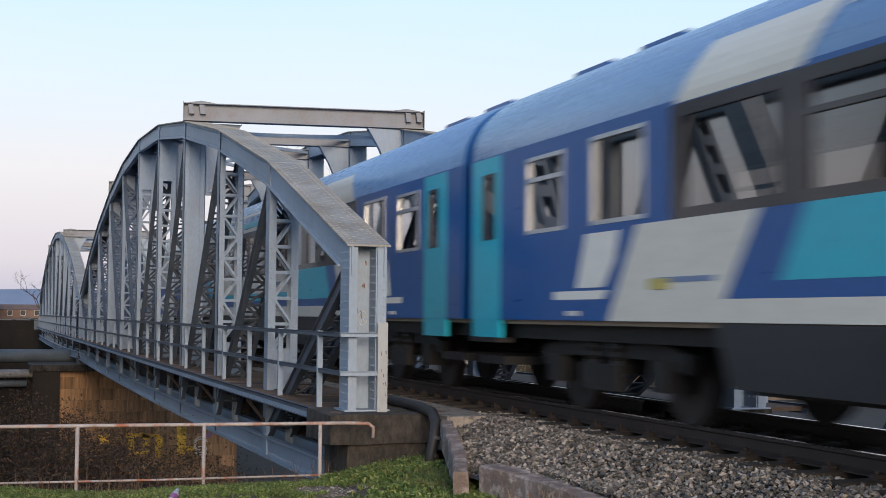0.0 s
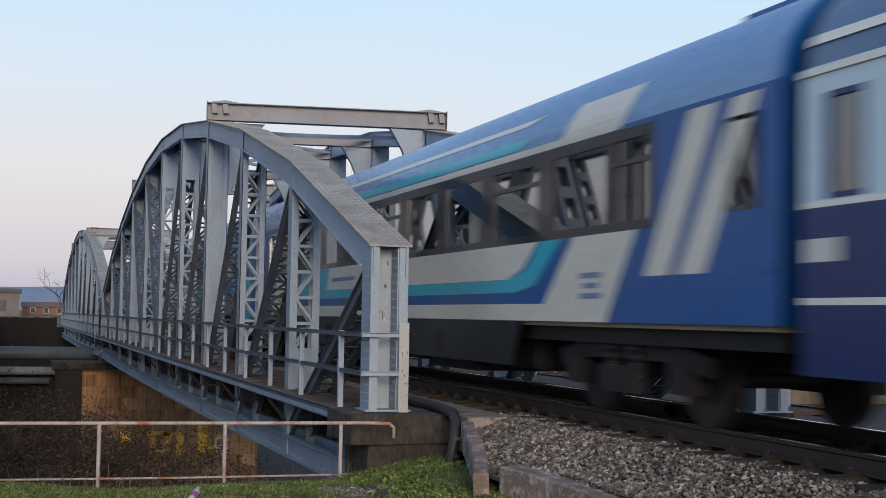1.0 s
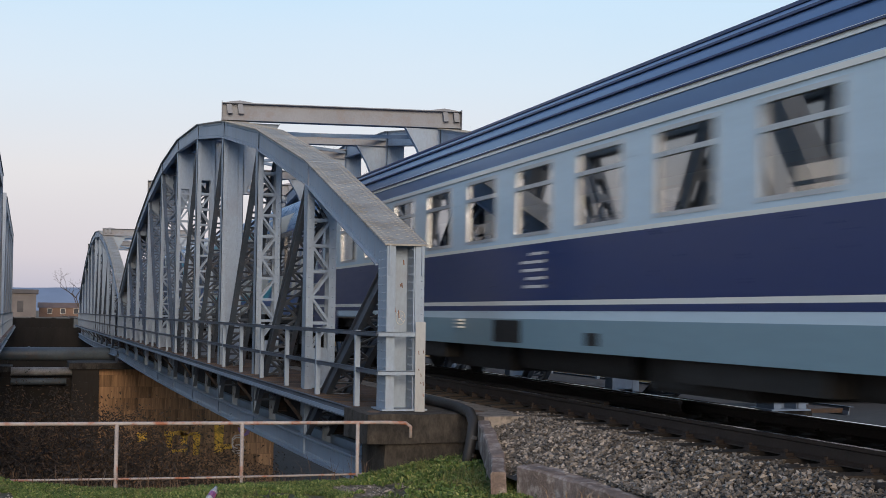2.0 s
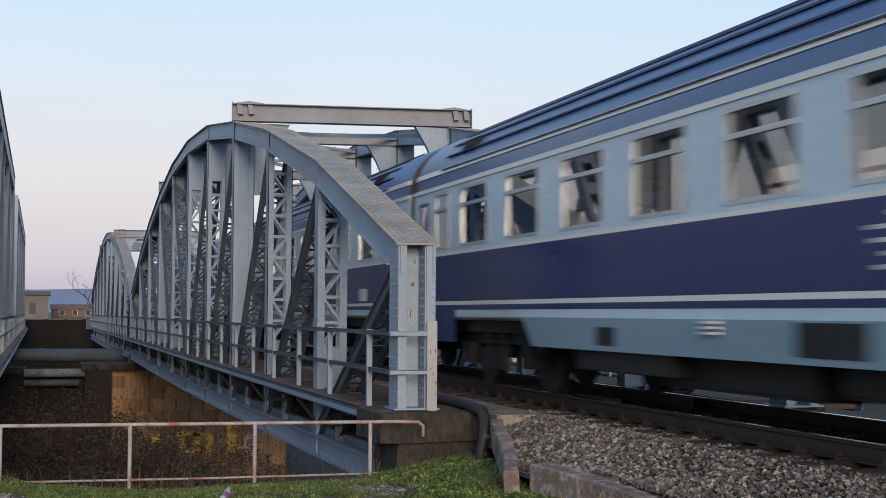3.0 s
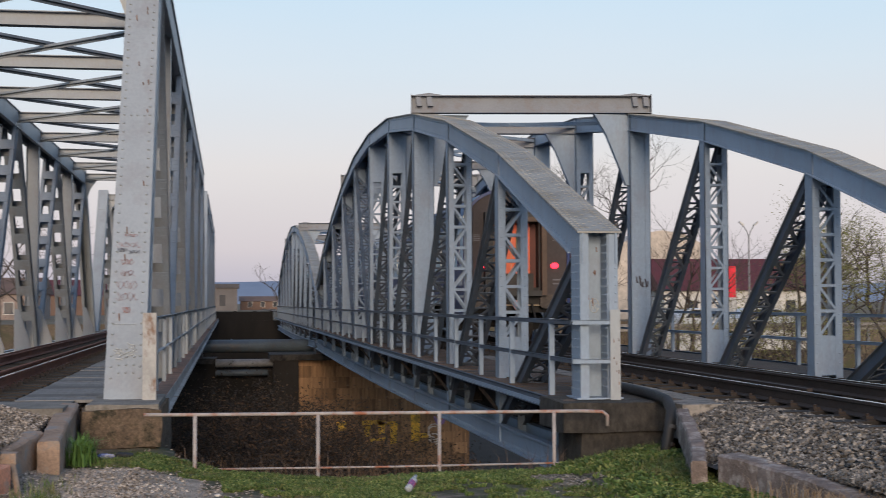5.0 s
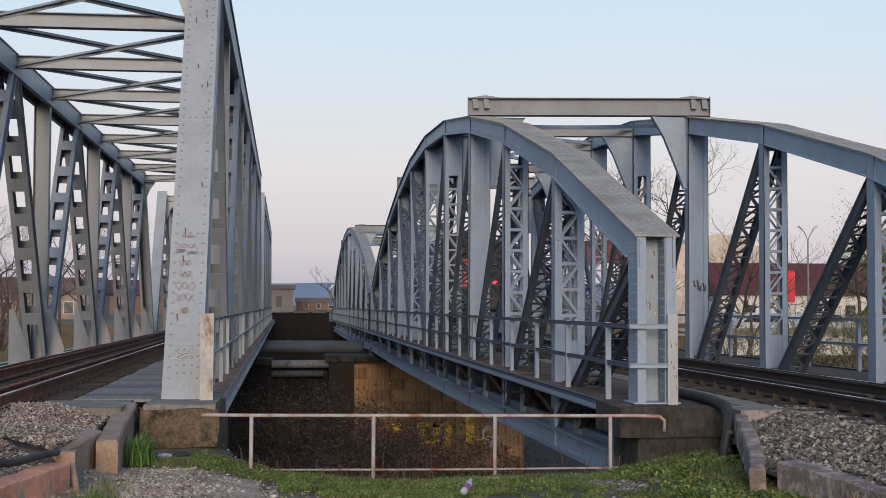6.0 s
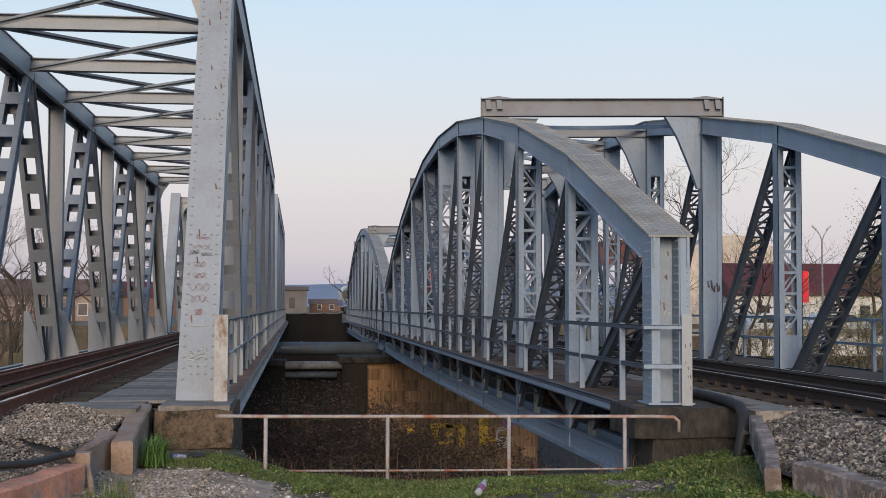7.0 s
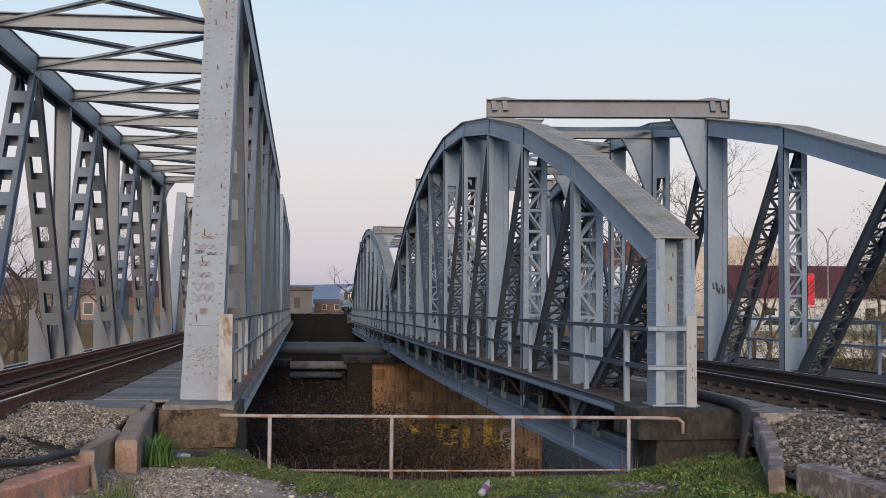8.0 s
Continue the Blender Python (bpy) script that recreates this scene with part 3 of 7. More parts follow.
def plain_post():
    bm = bmesh.new()
    a, b, c, d = 0.045, 0.06, LW - 0.06, LW - 0.045
    prism(bm, ((a, -0.15), (b, -0.15), (b, -0.007), (c, -0.007), (c, -0.15), (d, -0.15), (d, 0.15), (c, 0.15), (c, 0.007), (b, 0.007), (b, 0.15), (a, 0.15)), 2, -0.3, LTOP - 0.4)
    return mesh_from("post", bm, M_PAINT_LB)


def foot_gusset(s):
    """Knee plate from the floor beam up the inner side of the post, with a flange on its sloping edge."""
    bm = bmesh.new()
    prism(bm, [(s * a, b) for a, b in ((0.0, -0.3), (0.5, -0.3), (0.5, 0.0), (0.12, 1.05), (0.0, 1.08))], 1, -0.165, -0.153)
    bar(bm, (s * 0.505, -0.16, 0.0), (s * 0.125, -0.16, 1.05), 0.09, 0.014, (0, 1, 0))
    for i in range(9):
        rivet(bm, (s * 0.05, -0.165, 0.06 + 0.11 * i), 1, -1, 0.018)
    return mesh_from("foot_gusset", bm, M_PAINT_LB)


DIAG_L = {s: battened((0, s * 0.18, LTOP - 0.45), (0, s * (LP - 0.25), -0.25), LW, 0.34, 1.0) for s in (-1, 1)}
POST_L, GUSSET_L = plain_post(), foot_gusset(1)


def left_span(y0, first):
    br = thing("girder_bridge", "pale grey riveted steel truss railway bridge span with battened diagonals", "bridge", "spans of the pale bridge", loc=(0, y0, 0))
    left_truss(br, LX0)
    left_truss(br, LX1)
    for k in range(1, 10):
        bm = bmesh.new()
        x0, x1 = LX1 + LW, LX0
        box(bm, x0, -0.008, -0.3, x1, 0.008, 0.0)
        for z in (-0.3, -0.02):
            box(bm, x0, -0.13, z, x1, 0.13, z + 0.02)
        part("cross_beam", bm, M_PAINT_LB, br, loc=(0, k * LP, LTOP - 0.02))
        if k in (1, 9):
            for s, x in ((1, x0), (-1, x1)):
                bm = bmesh.new()
                prism(bm, [(x + s * a, b) for a, b in ((0, -0.3), (0.5, -0.3), (0.22, -0.7), (0, -1.3))], 1, -0.01, 0.01)
                part("knee_gusset", bm, M_PAINT_L, br, loc=(0, k * LP, LTOP - 0.02))
        if k < 9:
            for dz, a, b in ((-0.2, x0, x1), (-0.3, x1, x0)):
                bm = bmesh.new()
                bar(bm, (a, 0.1, dz), (b, LP - 0.1, dz), 0.13, 0.012)
                bar(bm, (a, 0.1, dz), (b, LP - 0.1, dz), 0.012, 0.13)
                part("top_bracing", bm, M_PAINT_MID if dz > -0.25 else M_PAINT_L, br, loc=(0, k * LP, LTOP))
    for k in range(0, 11):
        bm = bmesh.new()
        box(bm, LX1 + LW, -0.01, -0.7, LX0, 0.01, -0.12)
        box(bm, LX1 + LW, -0.12, -0.14, LX0, 0.12, -0.12)
        part("floor_beam", bm, M_DARK_STEEL, br, loc=(0, k * LP, 0))
    # outer walkway on the river side
    ex = LX0 + LW + 0.02
    for z, w in ((1.02, 0.035), (0.5, 0.03)):
        bm = bmesh.new()
        box(bm, ex + 0.02, -0.5, z - 0.05, ex + 0.028, 10 * LP, z)
        box(bm, ex + 0.02, -0.5, z - 0.006, ex + 0.02 + w * 2, 10 * LP, z)
        part("handrail", bm, M_PAINT_L, br)
    k = 0
    while k * LP / 2 < 10 * LP:
        bm = bmesh.new()
        box(bm, ex + 0.01, -0.04, -0.3, ex + 0.018, 0.04, 1.02)
        box(bm, ex + 0.01, -0.04, -0.3, ex + 0.08, -0.032, 1.02)
        if k:
            part("handrail_post", bm, M_PAINT_L, br, loc=(0, k * LP / 2, 0))
        else:
            bm.free()
        k += 1
    if first:
        bm = bmesh.new()
        box(bm, ex + 0.03, -0.52, -0.2, ex + 0.2, -0.505, 1.1)
        box(bm, ex + 0.185, -0.505, -0.2, ex + 0.2, -0.32, 1.1)
        part("handrail_stop", bm, M_CHIPPED, br, "tall chipped handrail end plate")
    bm = bmesh.new()
    box(bm, ex, 0, -0.16, ex + 0.25, 10 * LP, -0.08)
    part("walkway_edge", bm, M_RUSTY, br, "rusty walkway edge angle")
    bm = bmesh.new()
    box(bm, ex + 0.252, 0, -0.24, ex + 0.262, 10 * LP, -0.07)
    box(bm, ex + 0.252, 0, -0.25, ex + 0.33, 10 * LP, -0.24)
    part("edge_angle", bm, M_CHIPPED, br)
    return br


LEFT = left_span(LY0, True)
left_span(LY0 + 51.4, False)


# ---- ground: one sheet with the river cutting and the bank ----
def bank_edge(x):
    return -1.1 - 0.8 * math.exp(-((x + 3.0) / 1.5) ** 2) + 0.1 * math.sin(2.3 * x)


def ground_z(x, y):
    """Height of the soil: near bank, the cutting between the banks, far bank."""
    base = -0.68 + 0.13 * noise.noise(Vector((x * 0.35, y * 0.35, 0)))
    if x < -4.7:
        base += 0.14 * min(1, (-4.7 - x) / 0.6)
    if x < -6.1:
        base += 0.16 * min(1, (-6.1 - x) / 0.6)
    if x > -0.6:
        base += 0.12 * min(1, (x + 0.6) / 1.2)
    e = bank_edge(x)
    if x < -4.4:
        e += 1.8 * min(1, (-4.4 - x) / 0.7)
    if x > 6.9 or x < -12.2:
        e += min(6.0, (x - 6.9) * 1.2 if x > 0 else (-12.2 - x) * 1.2)
    if y <= e:
        return base
    if y < e + 7:
        s = (y - e) / 7
        return base + (-7.2 - base) * min(1, s * 1.25) ** 0.8
    if y < 104:
        return -7.2 + 0.4 * noise.noise(Vector((x * 0.12, y * 0.12, 3)))
    s = min(1, (y - 104) / 1.5)
    return -7.2 + 6.6 * s


def build_ground():
    xs = [-1500, -400, -120, -60, -35, -22] + [-16 + 0.5 * i for i in range(18)] + [-7 + 0.2 * i for i in range(40)] + [1 + 0.5 * i for i in range(18)] + [10.5, 12, 14, 17, 22, 30, 45, 70, 120, 400, 1500]
    ys = [-600, -150, -60, -35, -25, -18, -14] + [-11 + 0.4 * i for i in range(10)] + [-7 + 0.2 * i for i in range(40)] + [1 + 0.4 * i for i in range(20)] + [10, 12, 15, 20, 27, 35, 45, 55, 70, 85, 96, 100, 104, 105.6, 110, 130, 200, 400, 1000, 4000]
    verts = [(x, y, ground_z(x, y)) for y in ys for x in xs]
    n = len(xs)
    faces = [(j * n + i, j * n + i + 1, (j + 1) * n + i + 1, (j + 1) * n + i) for j in range(len(ys) - 1) for i in range(n - 1)]
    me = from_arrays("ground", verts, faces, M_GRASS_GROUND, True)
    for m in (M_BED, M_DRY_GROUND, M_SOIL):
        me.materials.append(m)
    for p in me.polygons:
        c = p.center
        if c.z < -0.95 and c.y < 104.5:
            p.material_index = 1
        elif c.x < -11.5 or c.x > 7 or c.y > 20:
            p.material_index = 2
        elif -6.6 < c.x < -4.45 + 0.5 * noise.noise(Vector((c.y, 3, 1))) and -9 < c.y < -1.6 - 0.35 * (c.x + 6):
            p.material_index = 3
    return tagged(new("ground", me), "grassy river bank with bare soil patches", "ground", kind="structure")


build_ground()


# ---- abutments, piers and pipes ----
def rough_block(bm, x0, y0, z0, x1, y1, z1, amp=0.025, step=0.22, seed=0):
    """A concrete block whose faces are broken up a little."""
    nx, ny, nz = [max(1, int((b - a) / step)) for a, b in ((x0, x1), (y0, y1), (z0, z1))]
    cache = {}

    def vert(i, j, k):
        if (i, j, k) not in cache:
            p = Vector((x0 + (x1 - x0) * i / nx, y0 + (y1 - y0) * j / ny, z0 + (z1 - z0) * k / nz))
            d = noise.noise_vector(p * 2.3 + Vector((seed, 0, 0))) * amp + noise.noise_vector(p * 7 + Vector((seed, 5, 0))) * amp * 0.5
            cache[(i, j, k)] = bm.verts.new(p + d)
        return cache[(i, j, k)]
    for i in range(nx):
        for j in range(ny):
            for k in (0, nz):
                bm.faces.new([vert(i + a, j + b, k) for a, b in ((0, 0), (1, 0), (1, 1), (0, 1))])
    for i in range(nx):
        for k in range(nz):
            for j in (0, ny):
                bm.faces.new([vert(i + a, j, k + b) for a, b in ((0, 0), (1, 0), (1, 1), (0, 1))])
    for j in range(ny):
        for k in range(nz):
            for i in (0, nx):
                bm.faces.new([vert(i, j + a, k + b) for a, b in ((0, 0), (1, 0), (1, 1), (0, 1))])


ab = thing("abutment", "dark weathered concrete bridge abutment with a chipped cap", "abutment", "abutments", "structure")
bm = bmesh.new()
rough_block(bm, -0.36, -0.75, -0.36, 0.98, 0.5, -0.005, 0.022)
rough_block(bm, 0.0, 0.4, -7.2, 0.98, 1.4, -1.1, 0.02, 0.4)
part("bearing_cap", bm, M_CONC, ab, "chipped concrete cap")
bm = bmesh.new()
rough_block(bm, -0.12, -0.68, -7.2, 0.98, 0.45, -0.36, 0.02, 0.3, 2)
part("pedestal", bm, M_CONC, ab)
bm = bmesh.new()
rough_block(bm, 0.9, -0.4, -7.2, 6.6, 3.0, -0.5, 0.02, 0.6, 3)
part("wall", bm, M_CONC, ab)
bm = bmesh.new()
rough_block(bm, 4.7, -0.75, -0.5, 5.8, 0.75, -0.005, 0.02, 0.3, 4)
part("bearing_cap", bm, M_CONC, ab)

ab2 = thing("abutment", "brown-stained concrete bridge abutment beside the grass", "abutment", "abutments", "structure")
bm = bmesh.new()
rough_block(bm, LX0 - 0.1, 0.1, -0.52, LX0 + 0.84, 2.2, -0.06, 0.028, 0.09, 7)
part("bearing_cap", bm, M_CONC_MOSS, ab2, "mossy brown crumbling concrete cap")
bm = bmesh.new()
rough_block(bm, LX0 - 0.06, 0.16, -0.08, LX0 + 0.8, 2.15, -0.008, 0.012, 0.12, 17)
part("cap_screed", bm, M_SLAB, ab2, "worn grey screed on the cap")
bm = bmesh.new()
rough_block(bm, LX0 - 0.04, 0.2, -7.2, LX0 + 0.78, 4.5, -0.48, 0.03, 0.3, 8)
part("pedestal", bm, M_CONC_MOSS, ab2)
bm = bmesh.new()
rough_block(bm, LX1 - 0.3, 1.0, -7.2, LX0 - 0.2, 4.5, -0.5, 0.02, 0.6, 9)
part("wall", bm, M_CONC, ab2)

M_STONE = mat("stained_masonry", (0.34, 0.20, 0.105), 0.9, 0, 0.55, 0.5, 9, 0.5, (0.022, 0.016, 0.011), 0.98, 0.75, (1, 1, 0.06), rnd=0.2)
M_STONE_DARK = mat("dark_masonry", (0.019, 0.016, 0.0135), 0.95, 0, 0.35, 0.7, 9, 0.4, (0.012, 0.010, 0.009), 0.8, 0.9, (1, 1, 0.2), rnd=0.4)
M_MORTAR = mat("mortar", (0.20, 0.115, 0.06), 0.95, 0, 0.3, 2, 20, 0.4)
PIER_Y = 50.6


def masonry_face(parent, x0, x1, z0, z1, y, material, bw=0.9, bh=0.42, seed=1):
    rng = random.Random(seed)
    shapes = {}
    k, z = 0, z0
    while z < z1 - 0.1:
        h = min(bh, z1 - z) - 0.014
        x = x0 + (bw / 2 if k % 2 else 0)
        if k % 2:
            spans = [(x0, x0 + bw / 2)]
        else:
            spans = []
        while x < x1 - 0.05:
            spans.append((x, min(x + bw, x1)))
            x += bw
        for a, b in spans:
            key = (round(b - a, 3), round(h, 3))
            if key not in shapes:
                m = bmesh.new()
                box(m, 0, 0, 0, b - a - 0.014, 0.2, h)
                shapes[key] = mesh_from("block", m, material)
            part("block", shapes[key], material, parent, loc=(a, y - 0.03 - 0.02 * rng.random(), z))
        z += bh
        k += 1


pier = thing("bridge_pier", "sandstone-coloured masonry bridge pier with rust streaks and yellow graffiti", "pier", "piers", "structure")
bm = bmesh.new()
box(bm, -1.0, PIER_Y, -7.6, 7.7, PIER_Y + 2.6, -1.62)
part("core", bm, M_MORTAR, pier)
masonry_face(pier, -0.9, 7.6, -7.5, -1.62, PIER_Y, M_STONE, 1.3, 0.56)
bm = bmesh.new()
rough_block(bm, -2.15, PIER_Y - 0.5, -7.6, -0.9, PIER_Y + 2.8, -1.55, 0.03, 0.6, 11)
part("buttress", bm, M_STONE_DARK, pier, "dark streaked buttress")
bm = bmesh.new()
rough_block(bm, -2.3, PIER_Y - 0.6, -1.6, 7.9, PIER_Y + 3.0, -1.3, 0.03, 0.6, 12)
part("capstone", bm, M_CONC, pier)
bm = bmesh.new()
for a in (0.0, 5.0):
    box(bm, a, PIER_Y, -1.3, a + 0.6, PIER_Y + 2.2, -1.0)
part("bearing", bm, M_DARK_STEEL, pier)
M_YELLOW = mat("yellow_spray", (0.78, 0.47, 0.06), 0.7, 0, 0.35, 3, 20, 0.1, (0.12, 0.07, 0.03), 0.7, 1.6)
M_WHITE_SPRAY = mat("pale_spray", (0.55, 0.5, 0.45), 0.6, 0, 0.25, 3, 20, 0.1)
M_PURPLE = mat("violet_spray", (0.22, 0.14, 0.3), 0.6, 0, 0.25, 3, 20, 0.1)
gy = PIER_Y - 0.062
bm = bmesh.new()
for x, z, w, h in ((1.0, -4.9, 0.45, 0.5), (2.3, -4.75, 0.9, 0.28), (2.4, -5.2, 0.25, 0.6), (3.1, -5.0, 0.3, 0.7), (3.1, -4.8, 0.8, 0.2), (3.7, -5.3, 0.3, 1.1), (4.75, -5.0, 0.4, 1.5), (5.1, -5.45, 0.5, 0.3), (2.7, -5.6, 0.7, 0.2)):
    prism(bm, ((x, z - h / 2), (x + w, z - h / 2 + 0.06), (x + w + 0.05, z + h / 2), (x - 0.03, z + h / 2 - 0.05)), 1, gy, gy + 0.004)
part("graffiti", bm, M_YELLOW, pier, "faded yellow block-letter graffiti")
bm = bmesh.new()
for i in range(5):
    a0 = i * 1.2
    rod(bm, [(5.9 + 0.3 * math.cos(a0 + j * 0.7), gy, -5.15 - 0.12 * i + 0.28 * math.sin(a0 + j * 0.7)) for j in range(6)], 0.035, 5)
part("graffiti", bm, M_WHITE_SPRAY, pier, "pale looping spray lines")
bm = bmesh.new()
for i in range(4):
    rod(bm, [(6.2 + 0.3 * math.cos(2 + i + j * 0.6), gy, -4.7 + 0.22 * math.sin(i * 2 + j * 0.9)) for j in range(6)], 0.03, 5)
part("graffiti", bm, M_PURPLE, pier, "violet spray lines")

pier2 = thing("bridge_pier", "dark masonry pier under the pale bridge", "pier", "piers", "structure")
bm = bmesh.new()
box(bm, -11.8, PIER_Y + 0.4, -7.6, -2.1, PIER_Y + 2.6, -1.75)
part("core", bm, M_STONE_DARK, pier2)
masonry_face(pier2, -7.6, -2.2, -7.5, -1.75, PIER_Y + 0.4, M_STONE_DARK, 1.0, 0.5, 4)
bm = bmesh.new()
rough_block(bm, -12, PIER_Y + 0.2, -1.76, -4.9, PIER_Y + 2.8, -1.5, 0.03, 0.6, 14)
part("capstone", bm, M_CONC, pier2)
for bx in (-6.1, -11.2):
    bm = bmesh.new()
    box(bm, bx, PIER_Y + 0.5, -1.5, bx + 0.5, PIER_Y + 2.2, -0.76)
    part("bearing", bm, M_DARK_STEEL, pier2)
bm = bmesh.new()
for x, z, w, h in ((-4.6, -4.2, 1.9, 1.3), (-4.9, -5.6, 0.6, 1.1)):
    box(bm, x, PIER_Y + 0.34, z - h, x + w, PIER_Y + 0.345, z)
part("lime_stain", bm, mat("lime_bloom", (0.13, 0.09, 0.065), 0.9, 0, 0.5, 2, 10, 0.3, (0.08, 0.06, 0.045), 0.9, 1.5), pier2, "pale lime patches")

far_pier = thing("bridge_pier", "distant dark abutment wall with a stained concrete parapet", "pier", "piers", "structure")
bm = bmesh.new()
box(bm, -14, 103.2, -7.6, 8, 106, -0.3)
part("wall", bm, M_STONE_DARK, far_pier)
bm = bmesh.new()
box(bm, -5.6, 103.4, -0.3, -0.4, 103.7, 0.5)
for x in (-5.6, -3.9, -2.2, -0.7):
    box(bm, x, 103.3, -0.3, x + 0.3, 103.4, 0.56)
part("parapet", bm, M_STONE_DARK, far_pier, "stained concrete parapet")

bm = bmesh.new()
rod(bm, [(-14, 58, -1.12), (3, 58, -1.12)], 0.36, 20)
big_pipe = thing("pipe", "thick blue-grey steel pipe crossing below the bridges", "pipe", "pipes")
part("tube", bm, M_PIPE, big_pipe, smooth=True)
bm = bmesh.new()
for x in (-10, -4.2, 1.5):
    rod(bm, [(x, 58, -1.12), (x + 0.1, 58, -1.12)], 0.4, 20)
part("flange", bm, M_PIPE, big_pipe)
bm = bmesh.new()
box(bm, -5.7, 57.7, -7.6, -5.2, 58.3, -1.45)
part("prop", bm, M_CONC, big_pipe)
small_pipe = thing("pipe", "short pale lagged pipe lying before the pier top", "pipe", "pipes")
bm = bmesh.new()
rod(bm, [(-4.95, PIER_Y - 0.1, -1.72), (-2.1, PIER_Y - 0.1, -1.72)], 0.2, 16)
part("tube", bm, mat("lagging", (0.25, 0.25, 0.25), 0.6, 0, 0.3, 3, 20, 0.2), small_pipe, smooth=True)
bm = bmesh.new()
rod(bm, [(-4.95, PIER_Y - 0.05, -2.2), (-2.4, PIER_Y - 0.05, -2.2)], 0.16, 16)
part("tube", bm, M_PIPE, small_pipe, smooth=True)


# ---- tracks ----
def rail_profile(x):
    return ([(x - 0.07, 0), (x + 0.07, 0), (x + 0.07, 0.012), (x + 0.012, 0.04), (x + 0.012, 0.125), (x + 0.036, 0.138), (x + 0.036, 0.165), (x + 0.03, 0.168), (x - 0.03, 0.168), (x - 0.036, 0.165), (x - 0.036, 0.138), (x - 0.012, 0.125), (x - 0.012, 0.04), (x - 0.07, 0.012)])


def track(name_label, cx, z, y0, y1, rust):
    tr = thing("railway_track", name_label, "track", "railway tracks", loc=(cx, 0, z))
    for s in (-1, 1):
        bm = bmesh.new()
        prism(bm, [(a, b - 0.168) for a, b in rail_profile(s * 0.754)], 1, y0, y1)
        ob = part("rail", bm, rust, tr, "rusty steel rail with a worn bright head")
        bm = bmesh.new()
        box(bm, s * 0.754 - 0.026, y0, -0.001, s * 0.754 + 0.026, y1, 0.0025)
        part("rail_head", bm, M_RAIL_HEAD, ob, "polished running surface")
        bm = bmesh.new()
        prism(bm, [(a, b - 0.16) for a, b in rail_profile(s * 0.50)], 1, -1.5, 104)
        part("guard_rail", bm, rust, tr, "rusty guard rail on the bridge")
    bm = bmesh.new()
    box(bm, -1.28, -0.12, -0.40, 1.28, 0.12, -0.172)
    sl = mesh_from("sleeper", bm, M_SLEEPER)
    cl = {}
    for s in (-1, 1):
        bm = bmesh.new()
        box(bm, s * 0.754 - 0.16, -0.075, -0.172, s * 0.754 + 0.16, 0.075, -0.16)
        for d in (-0.11, 0.11):
            rod(bm, [(s * 0.754 + d, 0.03, -0.16), (s * 0.754 + d, 0.03, -0.105)], 0.02, 6)
            box(bm, s * 0.754 + d - 0.04, -0.03, -0.165, s * 0.754 + d + 0.04, 0.06, -0.13)
        cl[s] = mesh_from("fastening", bm, M_RAIL_SIDE)
    y = -13.0
    while y < 103:
        ob = part("sleeper", sl, M_SLEEPER, tr, loc=(0, y, 0))
        if y < 30:
            for s in (-1, 1):
                part("fastening", cl[s], rust, ob)
        y += 0.62
    return tr


track("rusty rails with polished heads on dark wooden sleepers", TRACK_X, RAIL_Z, -60, 260, M_RAIL_SIDE)
track("rust-brown rails on sleepers leading onto the pale bridge", -8.38, 0.15, -60, 260, M_RAIL_RED)

# walkway planks on both decks
for nm, x0, x1, mt, lab, ya, yb in (("walkway", -0.28, 1.25, M_PLANK, "brown weathered plank walkway beside the rails", -0.4, 50.8), ("walkway", LX0 - 1.05, LX0 - 0.03, M_GREYPLANK, "grey worn plank walkway along the rails", 1.2, 51)):
    wk = thing(nm, lab, "walkway", "plank walkways")
    bm = bmesh.new()
    length = 0.24 if x0 > -3 else 0.6
    box(bm, 0, 0, -0.05, x1 - x0, length - 0.012, -0.012)
    pl = mesh_from("plank", bm, mt)
    y, rng = ya, random.Random(5)
    while y < yb:
        if not (x0 > -3 and y > 50.5):
            part("plank", pl, mt, wk, loc=(x0 + 0.012 * rng.uniform(-1, 1), y, -0.004 + 0.008 * rng.random()))
        y += length
bm = bmesh.new()
box(bm, 1.0, -1.15, -0.3, TRACK_X - 1.3, -0.42, -0.012)
box(bm, 1.28, -0.42, -0.12, TRACK_X - 1.3, 14.0, -0.012)
solid("approach_slab", bm, M_CONC_LIGHT, "dusty concrete slab where the bridge deck begins", "slab", kind="structure")
bm = bmesh.new()
box(bm, -7.35, -0.1, -0.2, LX0 - 0.3, 1.2, -0.02)
solid("approach_slab", bm, M_SLAB, "grey concrete slab before the pale bridge", "slab", kind="structure")


# ---- ballast: bed with loose stones ----
def bed_z(x, cx, toe):
    """Ballast height across the track: flat under the sleepers, sloping to the toe."""
    d = abs(x - cx)
    return -0.02 if d < 1.4 else -0.02 - (d - 1.4) * toe


def island_colours(m, lo, mid, hi):
    """Colour every loose piece of a joined mesh a little differently."""
    nt = m.node_tree
    gi = nt.nodes.new("ShaderNodeNewGeometry")
    gr = nt.nodes.new("ShaderNodeValToRGB")
    gr.color_ramp.elements[0].color, gr.color_ramp.elements[1].color = (*lo, 1), (*hi, 1)
    e = gr.color_ramp.elements.new(0.6)
    e.color = (*mid, 1)
    nt.links.new(gi.outputs["Random Per Island"], gr.inputs[0])
    for n in nt.nodes:
        if n.type == "MIX" and n.blend_type == "MULTIPLY":
            nt.links.new(gr.outputs[0], n.inputs[6])
    return m


